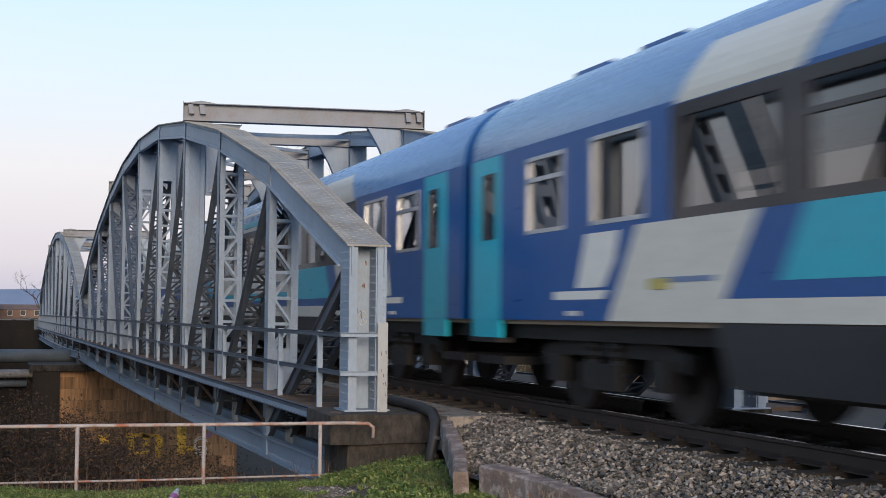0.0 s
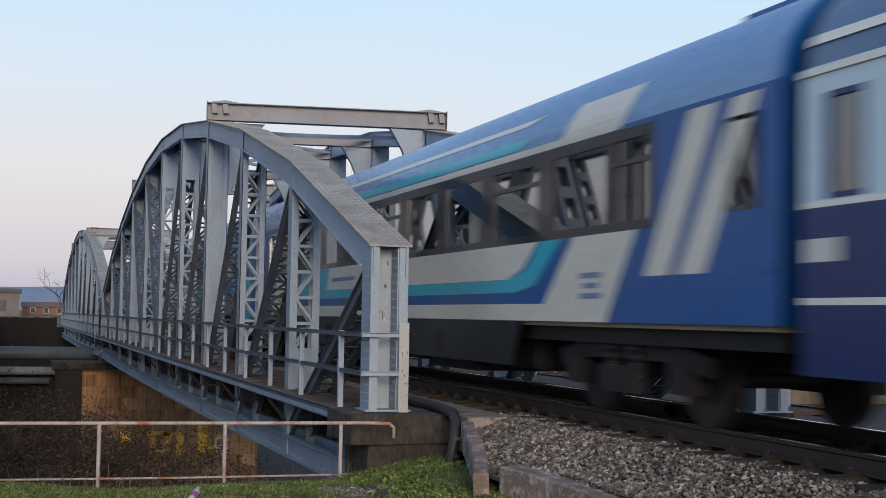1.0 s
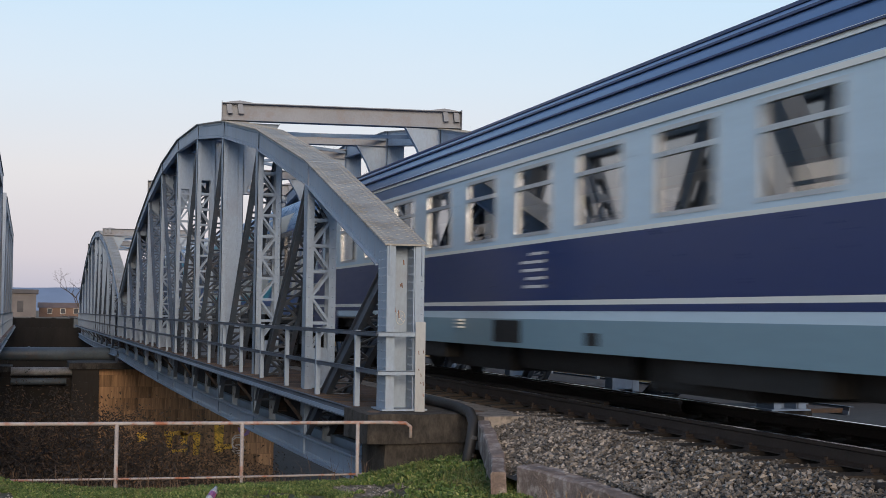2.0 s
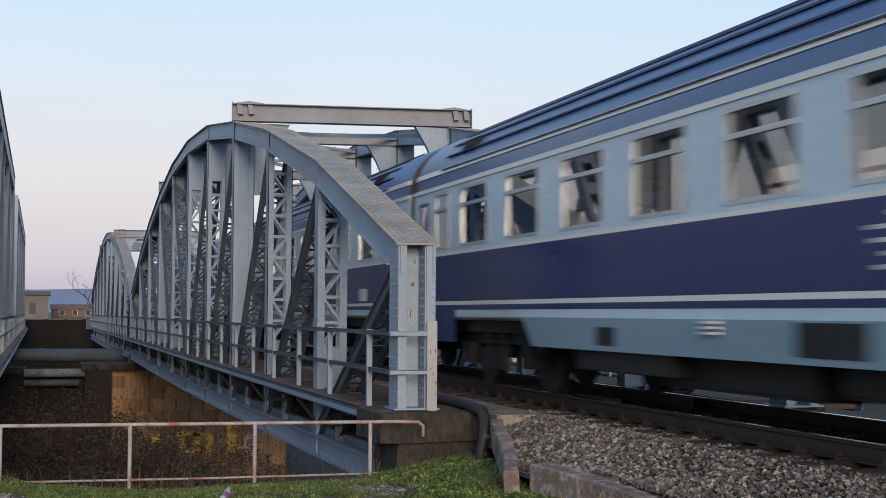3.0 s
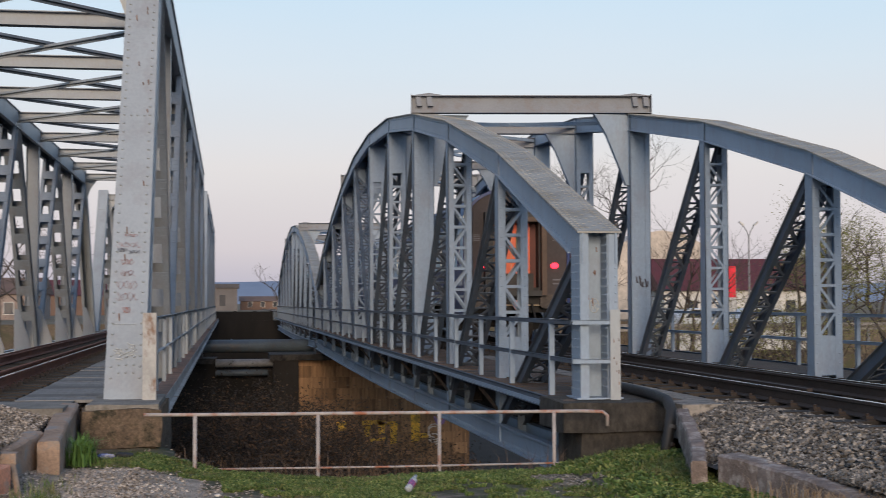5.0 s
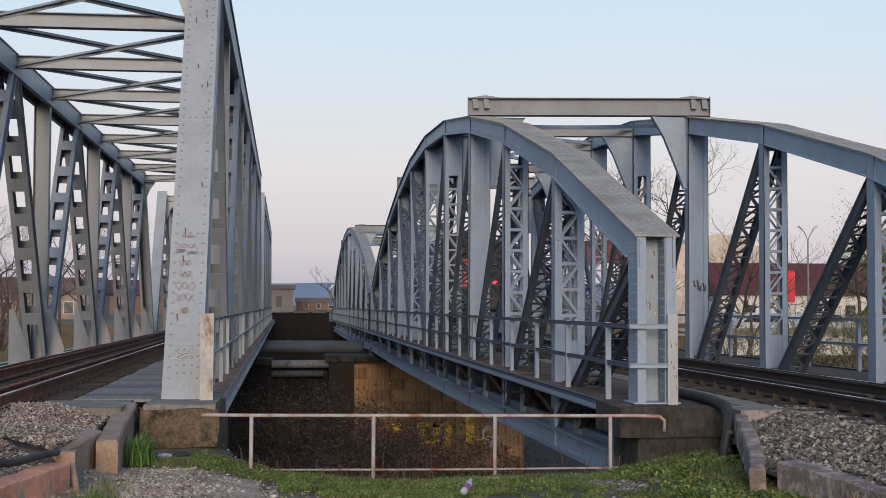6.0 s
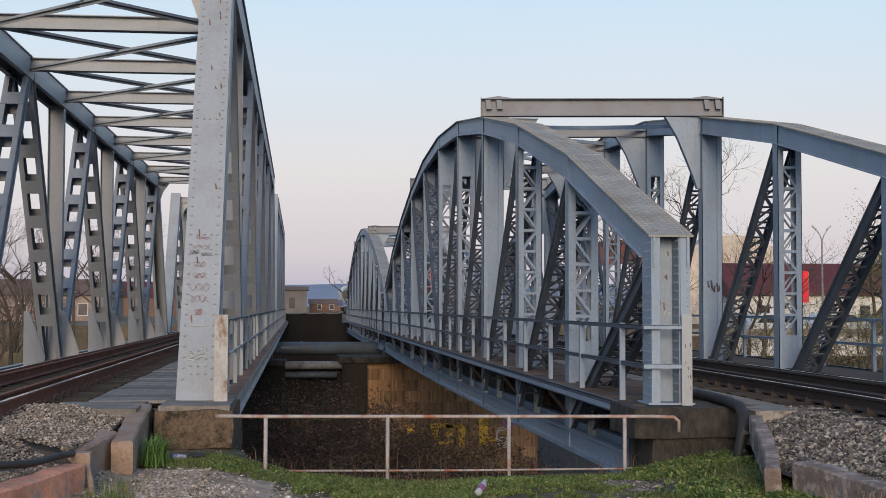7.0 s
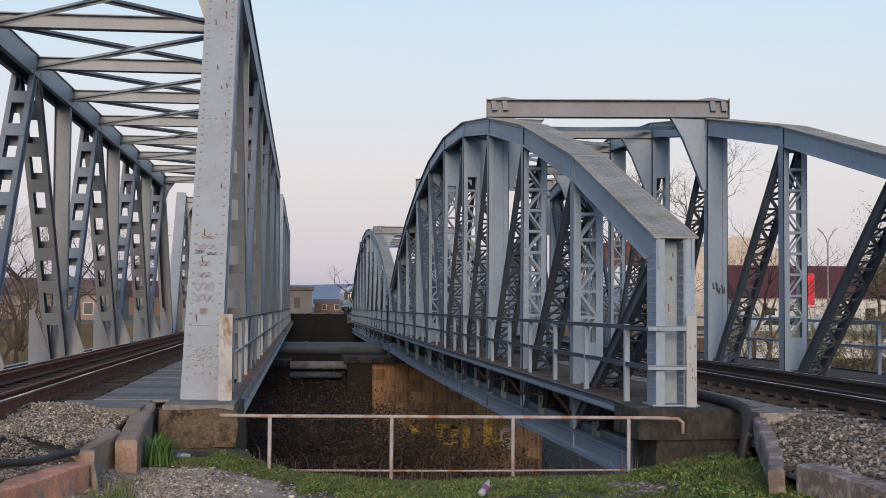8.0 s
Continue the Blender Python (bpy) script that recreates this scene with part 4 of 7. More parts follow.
M_STONES = island_colours(mat("ballast_stone", (0.27, 0.255, 0.24), 0.9, 0, 0.3, 3, 30, 0.3, (0.12, 0.105, 0.09), 0.5, 4), (0.045, 0.042, 0.04), (0.15, 0.138, 0.125), (0.40, 0.36, 0.32))
M_STONES_PALE = island_colours(mat("pale_ballast_stone", (0.3, 0.27, 0.24), 0.9, 0, 0.3, 3, 30, 0.3, (0.2, 0.16, 0.12), 0.5, 4), (0.09, 0.075, 0.06), (0.30, 0.255, 0.215), (0.55, 0.48, 0.42))


def kerb_x(y):
    """Where the kerb on the right-hand bank bounds the ballast."""
    if y > -1.5:
        return 0.95
    if y > -4.05:
        return 0.92 + (y + 1.5) * 0.275
    return 0.6 if y > -4.7 else 0.74


def left_edge(y):
    """Where the kerbs on the left-hand bank bound the ballast."""
    y = max(y, -5.8)
    return -6.42 + 0.1 * min(0.0, y + 2.0) if y > -3.3 else -6.58 - 0.235 * (-3.3 - y)


def edge_drop(x, y):
    """How far the stones have slid down beside the low painted kerb."""
    return 0.22 * max(0.0, 1 - (left_edge(y) - min(x, left_edge(y))) / 0.5) if y < -3.3 else 0.0


def stones(name, label, region, count, size, seed, stone=M_STONES):
    rng = np.random.default_rng(seed)
    rock = np.array([(1, 0, 0), (-1, 0, 0), (0, 1, 0), (0, -1, 0), (0, 0, 1), (0, 0, -1)]) * 1.15
    fac = [(0, 2, 4), (2, 1, 4), (1, 3, 4), (3, 0, 4), (2, 0, 5), (1, 2, 5), (3, 1, 5), (0, 3, 5)]
    V, F = [], []
    for i in range(count):
        x, y, z = region(rng)
        s = size * rng.uniform(0.6, 1.35)
        pts = (rock + rng.uniform(-0.45, 0.45, (6, 3))) * np.array([s, s * rng.uniform(0.6, 1), s * rng.uniform(0.5, 0.85)])
        a, b = rng.uniform(0, 6.28), rng.uniform(-1.0, 1.0)
        ca, sa, cb, sb = math.cos(a), math.sin(a), math.cos(b), math.sin(b)
        R = np.array([[ca, -sa, 0], [sa, ca, 0], [0, 0, 1]]) @ np.array([[1, 0, 0], [0, cb, -sb], [0, sb, cb]])
        V.append(pts @ R.T + np.array([x, y, z]))
        F += [(p + i * 6, q + i * 6, r + i * 6) for p, q, r in fac]
    return tagged(new(name, from_arrays(name, np.concatenate(V).tolist(), F, stone)), label, "ballast", kind="stuff")


for cx, toe, xl, xr, ye in ((TRACK_X, 0.3, 0.35, 5.6, -0.55), (-8.45, 0.24, -11.2, -6.2, 0.0)):
    bm = bmesh.new()
    xs = [xl, min(xl + 0.25, cx - 1.4), cx - 1.35, cx, cx + 1.35, xr]
    ys = [-60, -20] + [-12 + 0.5 * i for i in range(24)] + [ye]
    ys = [y for y in ys if y < ye] + [ye]
    grid = [[bm.verts.new((max(x, kerb_x(y)) if cx > 0 else min(x, left_edge(y)), y, bed_z(x, cx, toe) - 0.04 - (edge_drop(x, y) if cx < 0 else 0) + 0.02 * noise.noise(Vector((x * 2, y * 2, 1))))) for x in xs] for y in ys]
    for r0, r1 in zip(grid, grid[1:]):
        for i in range(len(xs) - 1):
            bm.faces.new((r0[i], r0[i + 1], r1[i + 1], r1[i]))
    solid("ballast_bed", bm, M_BALLAST_BED, "crushed stone track bed under the rails", "ballast", "ballast beds", "structure")


def right_ballast(rng):
    x = rng.uniform(0.42, 2.0) if rng.random() < 0.8 else rng.uniform(1.9, 4.4)
    y = -0.6 - 11.0 * rng.random() ** 1.3
    x = max(x, kerb_x(y) + 0.1 * rng.random())
    return x, y, bed_z(x, TRACK_X, 0.3) - 0.02 + rng.uniform(-0.03, 0.03) + (-0.07 if x > 1.95 else 0)


def left_ballast(rng):
    x = rng.uniform(-8.0, -6.3) if rng.random() < 0.85 else rng.uniform(-11, -8)
    y = 0.0 - 9.0 * rng.random() ** 1.1
    x = min(x, left_edge(y) - 0.06 * rng.random())
    return x, y, bed_z(x, -8.45, 0.24) - 0.01 + 0.05 * max(0.0, 1 + y / 1.5) - edge_drop(x, y) + rng.uniform(-0.025, 0.025) + (-0.09 if x < -7.6 else 0)


stones("ballast_stones", "loose grey crushed stone ballast beside the rails", right_ballast, 36000, 0.0225, 3)
stones("ballast_stones", "loose pale crushed stone ballast by the kerb", left_ballast, 42000, 0.0135, 4, M_STONES_PALE)


# ---- kerbs ----
def kerb(pts, w, h, material, label, seed=1):
    kb = thing("kerb", label, "kerb", "concrete kerbs")
    for i, (p, q) in enumerate(zip(pts, pts[1:])):
        bm = bmesh.new()
        p, q = Vector(p), Vector(q)
        d = q - p
        n = Vector((-d.y, d.x, 0)).normalized() * w / 2
        steps = max(2, int(d.length / 0.15))
        rows = []
        for k in range(steps + 1):
            c = p + d * (k / steps)
            row = []
            for off, dz in ((n, -h), (n, -0.02), (n * 0.8, 0), (-n * 0.8, 0), (-n, -0.02), (-n, -h)):
                v = c + off + Vector((0, 0, dz))
                row.append(bm.verts.new(v + noise.noise_vector(v * 4 + Vector((seed, 0, 0))) * 0.022))
            rows.append(row)
        for r0, r1 in zip(rows, rows[1:]):
            for a in range(5):
                bm.faces.new((r0[a], r0[a + 1], r1[a + 1], r1[a]))
        bm.faces.new(rows[0])
        bm.faces.new(rows[-1][::-1])
        part("kerb_stone", bm, material, kb)
    return kb


kerb(((0.88, -1.5, -0.03), (0.68, -2.3, -0.12), (0.42, -3.25, -0.23), (0.16, -4.05, -0.32)), 0.15, 0.32, M_KERB, "worn pale concrete kerb holding back the ballast")
kerb(((0.46, -4.05, -0.26), (0.6, -4.7, -0.285), (0.7, -5.6, -0.32), (0.78, -7.5, -0.39)), 0.28, 0.3, M_KERB, "broken pale concrete kerb half sunk in grass", 5)
kerb(((-6.3, 0.8, -0.02), (-6.24, -0.8, -0.1), (-6.17, -2.25, -0.19)), 0.23, 0.5, M_CONC_TAN, "tan concrete kerb with a greyish worn top", 9)
kerb(((-6.38, -1.8, -0.13), (-6.56, -3.1, -0.2)), 0.2, 0.45, M_CONC_TAN, "tan concrete kerb with a broken near end", 12)
kerb(((-6.46, -3.5, -0.27), (-6.58, -4.1, -0.28), (-6.88, -5.2, -0.295), (-7.06, -5.9, -0.31), (-7.08, -8.5, -0.35)), 0.22, 0.5, M_CONC_PINK, "salmon-painted low concrete kerb", 13)


# ---- the pipe fence on the bank ----
fence = thing("pipe_fence", "low pipe fence with flaking white and rusty paint", "fence")
FY = -1.05
bm = bmesh.new()
rod(bm, [(-5.29, FY + 0.03, -0.038), (-4.6, FY, -0.045), (-2.4, FY, -0.06), (-0.2, FY, -0.075), (0.04, FY, -0.085), (0.1, FY, -0.13), (0.1, FY, -0.26)], 0.021, 10)
part("top_rail", bm, M_FENCE, fence, smooth=True)
bm = bmesh.new()
rod(bm, [(-4.75, FY, -0.66), (-2.4, FY, -0.68), (-0.2, FY, -0.68)], 0.013, 8)
part("mid_rail", bm, M_FENCE, fence, smooth=True)
for x in (-4.72, -3.33, -1.92, -0.55):
    bm = bmesh.new()
    rod(bm, [(x, FY, -1.3), (x, FY, -0.06)], 0.023, 10)
    part("fence_post", bm, M_FENCE, fence, smooth=True)

# black drain pipe beside the abutment
drain = thing("drain_pipe", "black flexible drain pipe bent over the abutment edge", "pipe")
bm = bmesh.new()
rod(bm, [(0.95, 3.0, 0.05), (0.93, 0.9, 0.06), (0.87, -0.5, 0.06), (0.83, -1.1, 0.035), (0.79, -1.36, -0.06), (0.74, -1.45, -0.22), (0.69, -1.47, -0.45), (0.65, -1.47, -0.85)], 0.066, 14)
part("tube", bm, M_RUBBER, drain, smooth=True)
for z in (-0.1, -0.3):
    bm = bmesh.new()
    rod(bm, [(0.79 + z * 0.22, -1.455, z - 0.12), (0.78 + z * 0.22, -1.46, z - 0.16)], 0.074, 12)
    part("clamp", bm, M_DARK_STEEL, drain)


# ---- litter and loose bits on the bank ----
stand = thing("broken_post", "short broken concrete post with a wooden leg beside the kerb", "post")
bm = bmesh.new()
rough_block(bm, -6.5, -3.32, -0.31, -6.33, -3.14, -0.2, 0.012, 0.06, 20)
part("head", bm, M_CONC_TAN, stand)
bm = bmesh.new()
rod(bm, [(-6.38, -3.25, -0.27), (-6.3, -3.5, -0.45), (-6.22, -3.75, -0.66)], 0.03, 8)
part("leg", bm, mat("weathered_wood", (0.3, 0.22, 0.16), 0.9), stand)
bm = bmesh.new()
rod(bm, [(-7.4, -4.95, -0.12), (-6.905, -4.57, -0.16), (-6.704, -4.25, -0.185), (-6.543, -3.64, -0.18), (-6.5, -3.3, -0.2)], 0.034, 8)
solid("cable", bm, M_RUBBER, "black cable lying over the ballast", "cable", smooth=True)


def crumpled(name, loc, size, material, label, seed):
    bm = bmesh.new()
    bmesh.ops.create_icosphere(bm, subdivisions=2, radius=1)
    for v in bm.verts:
        v.co = Vector((v.co.x * size[0], v.co.y * size[1], v.co.z * size[2])) * (1 + 0.5 * noise.noise(v.co * 2.2 + Vector((seed, 0, 0))))
    solid(name, bm, material, label, "litter", "litter", loc=loc)


crumpled("plastic_bag", (-5.72, -0.85, ground_z(-5.72, -0.85) + 0.05), (0.10, 0.06, 0.035), mat("blue_plastic", (0.16, 0.18, 0.36), 0.25, 0, 0.5, 9, 30, 0.4, (0.5, 0.5, 0.55), 0.8, 8), "crumpled blue plastic bag on the grass", 1)
crumpled("plastic_bag", (-5.52, -0.8, ground_z(-5.52, -0.8) + 0.05), (0.11, 0.06, 0.03), M_RUBBER, "crumpled black plastic bag on the grass", 2)
crumpled("paper_scrap", (-4.45, -3.3, ground_z(-4.45, -3.3) + 0.03), (0.035, 0.025, 0.015), M_WHITE_SPRAY, "white paper scrap in the grass", 3)
crumpled("paper_scrap", (-5.0, -3.0, ground_z(-5.0, -3.0) + 0.02), (0.02, 0.015, 0.01), M_WHITE_SPRAY, "white paper scrap in the grass", 4)
bottle = thing("bottle", "dented plastic bottle with a violet and red label", "bottle", "litter", loc=(-2.60, -3.75, -0.53))
bottle.rotation_euler = (0, math.radians(-22), math.radians(48))
bm = bmesh.new()
rod(bm, [(-0.1, 0, 0), (-0.09, 0, 0.005), (0.05, 0.02, 0.02), (0.09, 0.03, 0.03), (0.12, 0.035, 0.035)], [0.03, 0.036, 0.036, 0.018, 0.014], 12)
part("body", bm, mat("clear_plastic", (0.35, 0.38, 0.4), 0.25), bottle, smooth=True)
bm = bmesh.new()
rod(bm, [(-0.05, 0.005, 0.008), (0.02, 0.015, 0.016)], 0.0375, 12)
part("label_band", bm, mat("label_violet", (0.20, 0.08, 0.22), 0.4, 0, 0.4, 20, 60, 0, (0.5, 0.12, 0.12), 0.9, 14), bottle)


def gravel_patch(rng):
    x, y = -5.6 + rng.normal() * 0.75, -4.2 + rng.normal() * 1.4
    return x, y, ground_z(x, y)


def gravel_right(rng):
    x, y = -0.75 + rng.normal() * 0.3, -2.6 + rng.normal() * 0.5
    return x, y, ground_z(x, y)


stones("gravel", "small grey gravel scattered on bare soil", gravel_patch, 9000, 0.015, 8, M_STONES_PALE)
stones("gravel", "small grey gravel patch in the grass", gravel_right, 500, 0.018, 9)


def scribble(parent, name, plane, pts, r, material, label=""):
    """A sprayed or scratched line on a steel face; pts are (x, height) on the sloping or upright face given by plane()."""
    bm = bmesh.new()
    rod(bm, [plane(x, z) for x, z in pts], r, 5)
    part(name, bm, material, parent, label)


M_INK = mat("dark_marker", (0.06, 0.055, 0.07), 0.7, 0, 0.2)
M_INK_RED = mat("faded_red_marker", (0.30, 0.13, 0.11), 0.7, 0, 0.3)
slope_y = LP / (LTOP + 0.05)
s_rng2 = random.Random(31)


def left_face(x, z):
    return (LX0 + x, z * slope_y - 0.335, z + 0.012)


for z, m, hgt, xa, xb in ((2.16, M_INK_RED, 0.05, 0.2, 0.38), (2.02, M_INK_RED, 0.09, 0.12, 0.42), (1.95, M_INK, 0.07, 0.14, 0.24), (1.92, M_INK, 0.06, 0.28, 0.42), (1.78, M_INK_RED, 0.1, 0.18, 0.34), (1.62, M_INK_RED, 0.1, 0.2, 0.36), (1.46, M_INK_RED, 0.15, 0.13, 0.42), (1.3, M_INK_RED, 0.13, 0.15, 0.42), (1.12, M_INK_RED, 0.1, 0.25, 0.33)):
    # one looping line for each word
    ph, w, n = s_rng2.uniform(0, 6), xb - xa, 26
    pts = [(xa + w * i / n + 0.03 * math.cos(ph + i * 1.9), z + hgt * 0.5 * math.sin(ph + i * 1.35) * s_rng2.uniform(0.6, 1.0)) for i in range(n)]
    scribble(LEFT, "graffiti", left_face, pts, 0.002, m)
white_smear = mat("white_smear", (0.43, 0.45, 0.455), 0.7, 0, 0.2, 6, 30, 0.1)
for k in range(16):
    x0, z0 = 0.14 + 0.24 * s_rng2.random(), 0.5 + 0.2 * s_rng2.random() ** 2
    scribble(LEFT, "paint_smear", left_face, [(x0 + 0.04 * i + 0.02 * s_rng2.uniform(-1, 1), z0 + 0.03 * s_rng2.uniform(-1, 1)) for i in range(3)], 0.0065, white_smear)
scribble(LEFT, "paint_smear", left_face, [(0.12 + 0.06 * i, 0.93 + 0.008 * (i % 2)) for i in range(6)], 0.004, white_smear)
for k in range(12):
    x0, z0 = s_rng2.uniform(0.1, 0.45), s_rng2.uniform(1.0, 6.5)
    scribble(LEFT, "rust_spot", left_face, [(x0, z0), (x0 + 0.01, z0 - s_rng2.uniform(0.03, 0.14))], 0.008, M_RUSTY)


def near_face(x, z):
    return (x, 0.097, z)


scribble(BRIDGE, "graffiti", near_face, [(0.27 + 0.06 * math.cos(a), 1.17 + 0.09 * math.sin(a)) for a in [0.6 * i for i in range(11)]], 0.005, white_smear, "chalky round tag")
scribble(BRIDGE, "graffiti", near_face, [(0.25, 1.12), (0.26, 1.21), (0.30, 1.2), (0.27, 1.16), (0.31, 1.11)], 0.005, white_smear)
for k in range(6):
    x0, z0 = s_rng2.uniform(0.18, 0.33), s_rng2.uniform(0.3, 2.0)
    scribble(BRIDGE, "rust_spot", near_face, [(x0, z0), (x0 + 0.008, z0 - s_rng2.uniform(0.03, 0.1))], 0.008, M_RUSTY)
for k in range(7):
    x0, z0 = s_rng2.uniform(TW - 0.11, TW - 0.02), s_rng2.uniform(0.1, 1.05)
    scribble(BRIDGE, "rust_spot", lambda x, z: (x, -0.312, z), [(x0, z0), (x0 + 0.006, z0 - s_rng2.uniform(0.02, 0.05))], 0.005, M_RUSTY)
for k in range(5):
    x0 = SPAN_W - TW + 0.12 + 0.07 * k
    scribble(BRIDGE, "graffiti", lambda x, z: (x, 3 * P + SKEW - 0.135, z), [(x0 + 0.06 * s_rng2.random(), 1.55 + 0.3 * s_rng2.random()) for _ in range(4)], 0.022, M_INK, "black sprayed tag" if k == 0 else "")


# ---- plants ----
M_BARK = mat("twig_bark", (0.075, 0.06, 0.05), 0.9, 0, 0.3, 2, 20, 0.2)
M_BUD = mat("spring_leaf", (0.16, 0.155, 0.05), 0.8, 0, 0.35, 2, 20, 0.05)
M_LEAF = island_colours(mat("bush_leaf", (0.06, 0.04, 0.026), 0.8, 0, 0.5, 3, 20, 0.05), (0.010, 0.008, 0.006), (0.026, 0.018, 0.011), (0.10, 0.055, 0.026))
M_BLADE = island_colours(mat("grass_blade", (0.12, 0.15, 0.04), 0.8, 0, 0.45, 1.2, 10, 0.0, (0.20, 0.15, 0.08), 0.6, 1.5), (0.04, 0.072, 0.017), (0.10, 0.155, 0.035), (0.24, 0.235, 0.09))
M_DRY = mat("dry_grass", (0.27, 0.19, 0.115), 0.9, 0, 0.35, 2, 15, 0.0)


def blades(name, label, spots, height, width, material, seed):
    """Grass blades, two triangles each, from rows of (x, y, z, scale)."""
    rng = np.random.default_rng(seed)
    V, F = [], []
    for i, (x, y, z, s) in enumerate(spots):
        a, lean = rng.uniform(0, 6.28), rng.uniform(0.2, 1.1)
        h, w = height * s * rng.uniform(0.5, 1.2), width * rng.uniform(0.7, 1.3)
        dx, dy = math.cos(a), math.sin(a)
        px, py = -dy * w, dx * w
        m = (x + dx * h * lean * 0.3, y + dy * h * lean * 0.3, z + h * 0.6)
        t = (x + dx * h * lean, y + dy * h * lean, z + h * (1 - 0.35 * lean))
        V += [(x - px, y - py, z - 0.02), (x + px, y + py, z - 0.02), (m[0] + px * 0.7, m[1] + py * 0.7, m[2]), (m[0] - px * 0.7, m[1] - py * 0.7, m[2]), t]
        k = i * 5
        F += [(k, k + 1, k + 2, k + 3), (k + 3, k + 2, k + 4)]
    return tagged(new(name, from_arrays(name, V, F, material)), label, "grass", kind="stuff")


def grass_spots(n, rng, x0, x1, y0, y1, thin):
    out = []
    while len(out) < n:
        x, y = rng.uniform(x0, x1), rng.uniform(y0, y1)
        d = 0.7 * noise.noise(Vector((x * 0.8, y * 0.8, 7))) + 0.55 * noise.noise(Vector((x * 3, y * 3, 2))) + 0.35 * noise.noise(Vector((x * 9, y * 9, 4)))
        edge = y > bank_edge(x) - 1.6
        if x < -4.4 and y < -1.6 - 0.35 * (x + 6):
            d -= 0.75
        if (x + 0.75) ** 2 / 0.3 + (y + 2.6) ** 2 < 0.6:
            d -= 0.5
        if d > thin - (0.25 if edge else 0) and y < bank_edge(x) + 0.7:
            out.append((x, y, ground_z(x, y), 0.7 + 1.1 * max(0, d)))
    return out


g_rng = random.Random(11)
blades("grass", "short green spring grass on the bank", grass_spots(60000, g_rng, -6.2, 0.9, -6.5, 0.2, 0.02), 0.07, 0.0028, M_BLADE, 1)
blades("weeds", "taller green weeds along the kerb and abutment foot", [(x, y, ground_z(x, y), 1) for x, y in [(g_rng.uniform(-0.5, 0.75), -1.25 + g_rng.gauss(0, 0.25)) for _ in range(2500)] + [(0.28 + g_rng.gauss(0, 0.16), -3.3 + g_rng.gauss(0, 0.6)) for _ in range(2500)] + [(-6.05 + g_rng.gauss(0, 0.1), -4.6 + g_rng.gauss(0, 0.7)) for _ in range(1600)]], 0.13, 0.004, M_BLADE, 12)
blades("grass_tuft", "tall green grass tuft at the kerb foot", [(-5.94 + g_rng.gauss(0, 0.05), -1.25 + g_rng.gauss(0, 0.15), -0.52, 1) for _ in range(500)], 0.32, 0.006, mat("lush_grass", (0.10, 0.19, 0.04), 0.7, 0, 0.3, 2, 12, 0.0), 2)
blades("dry_grass", "straw-coloured dry grass by the ballast", [(0.65 + g_rng.gauss(0, 0.3), -6.6 + g_rng.gauss(0, 0.5), -0.5, 1) for _ in range(2000)], 0.22, 0.004, M_DRY, 3)


def leafy_weeds(name, label, spots, size, material, seed):
    """Low rosettes of broad leaves, from rows of (x, y, z)."""
    rng = np.random.default_rng(seed)
    V, F = [], []
    for x, y, z in spots:
        turn, big = rng.uniform(0, 6.28), rng.uniform(0.5, 1.4)
        for j in range(6):
            a = turn + j * 1.05 + rng.uniform(-0.4, 0.4)
            h, l = rng.uniform(0.3, 1.6) * size * big, size * big * rng.uniform(0.8, 1.5)
            dx, dy, w = math.cos(a), math.sin(a), l * rng.uniform(0.25, 0.4)
            m, t = 0.55 * l, l * 1.05
            k = len(V)
            V += [(x, y, z - 0.01), (x + dx * m - dy * w, y + dy * m + dx * w, z + h), (x + dx * t, y + dy * t, z + h * rng.uniform(0.6, 1.2)), (x + dx * m + dy * w, y + dy * m - dx * w, z + h)]
            F += [(k, k + 1, k + 2), (k, k + 2, k + 3)]
    return tagged(new(name, from_arrays(name, V, F, material)), label, "weeds", kind="stuff")


M_WEED = island_colours(mat("weed_leaf", (0.10, 0.16, 0.04), 0.7, 0, 0.35, 2, 15, 0.0), (0.025, 0.06, 0.014), (0.09, 0.15, 0.038), (0.24, 0.27, 0.10))
leafy_weeds("clover", "low broad-leaved green weeds in the grass", [p[:3] for p in grass_spots(20000, g_rng, -5.4, 0.75, -5.5, 0.1, 0.1)], 0.022, M_WEED, 21)
leafy_weeds("clover", "rank green weeds at the foot of the kerb", [(x, y, ground_z(x, y)) for x, y in [(0.15 + g_rng.gauss(0, 0.3), -4.4 + g_rng.gauss(0, 0.75)) for _ in range(3000)] + [(g_rng.uniform(-0.6, 0.8), -1.45 + g_rng.gauss(0, 0.3)) for _ in range(1800)]], 0.042, M_WEED, 22)


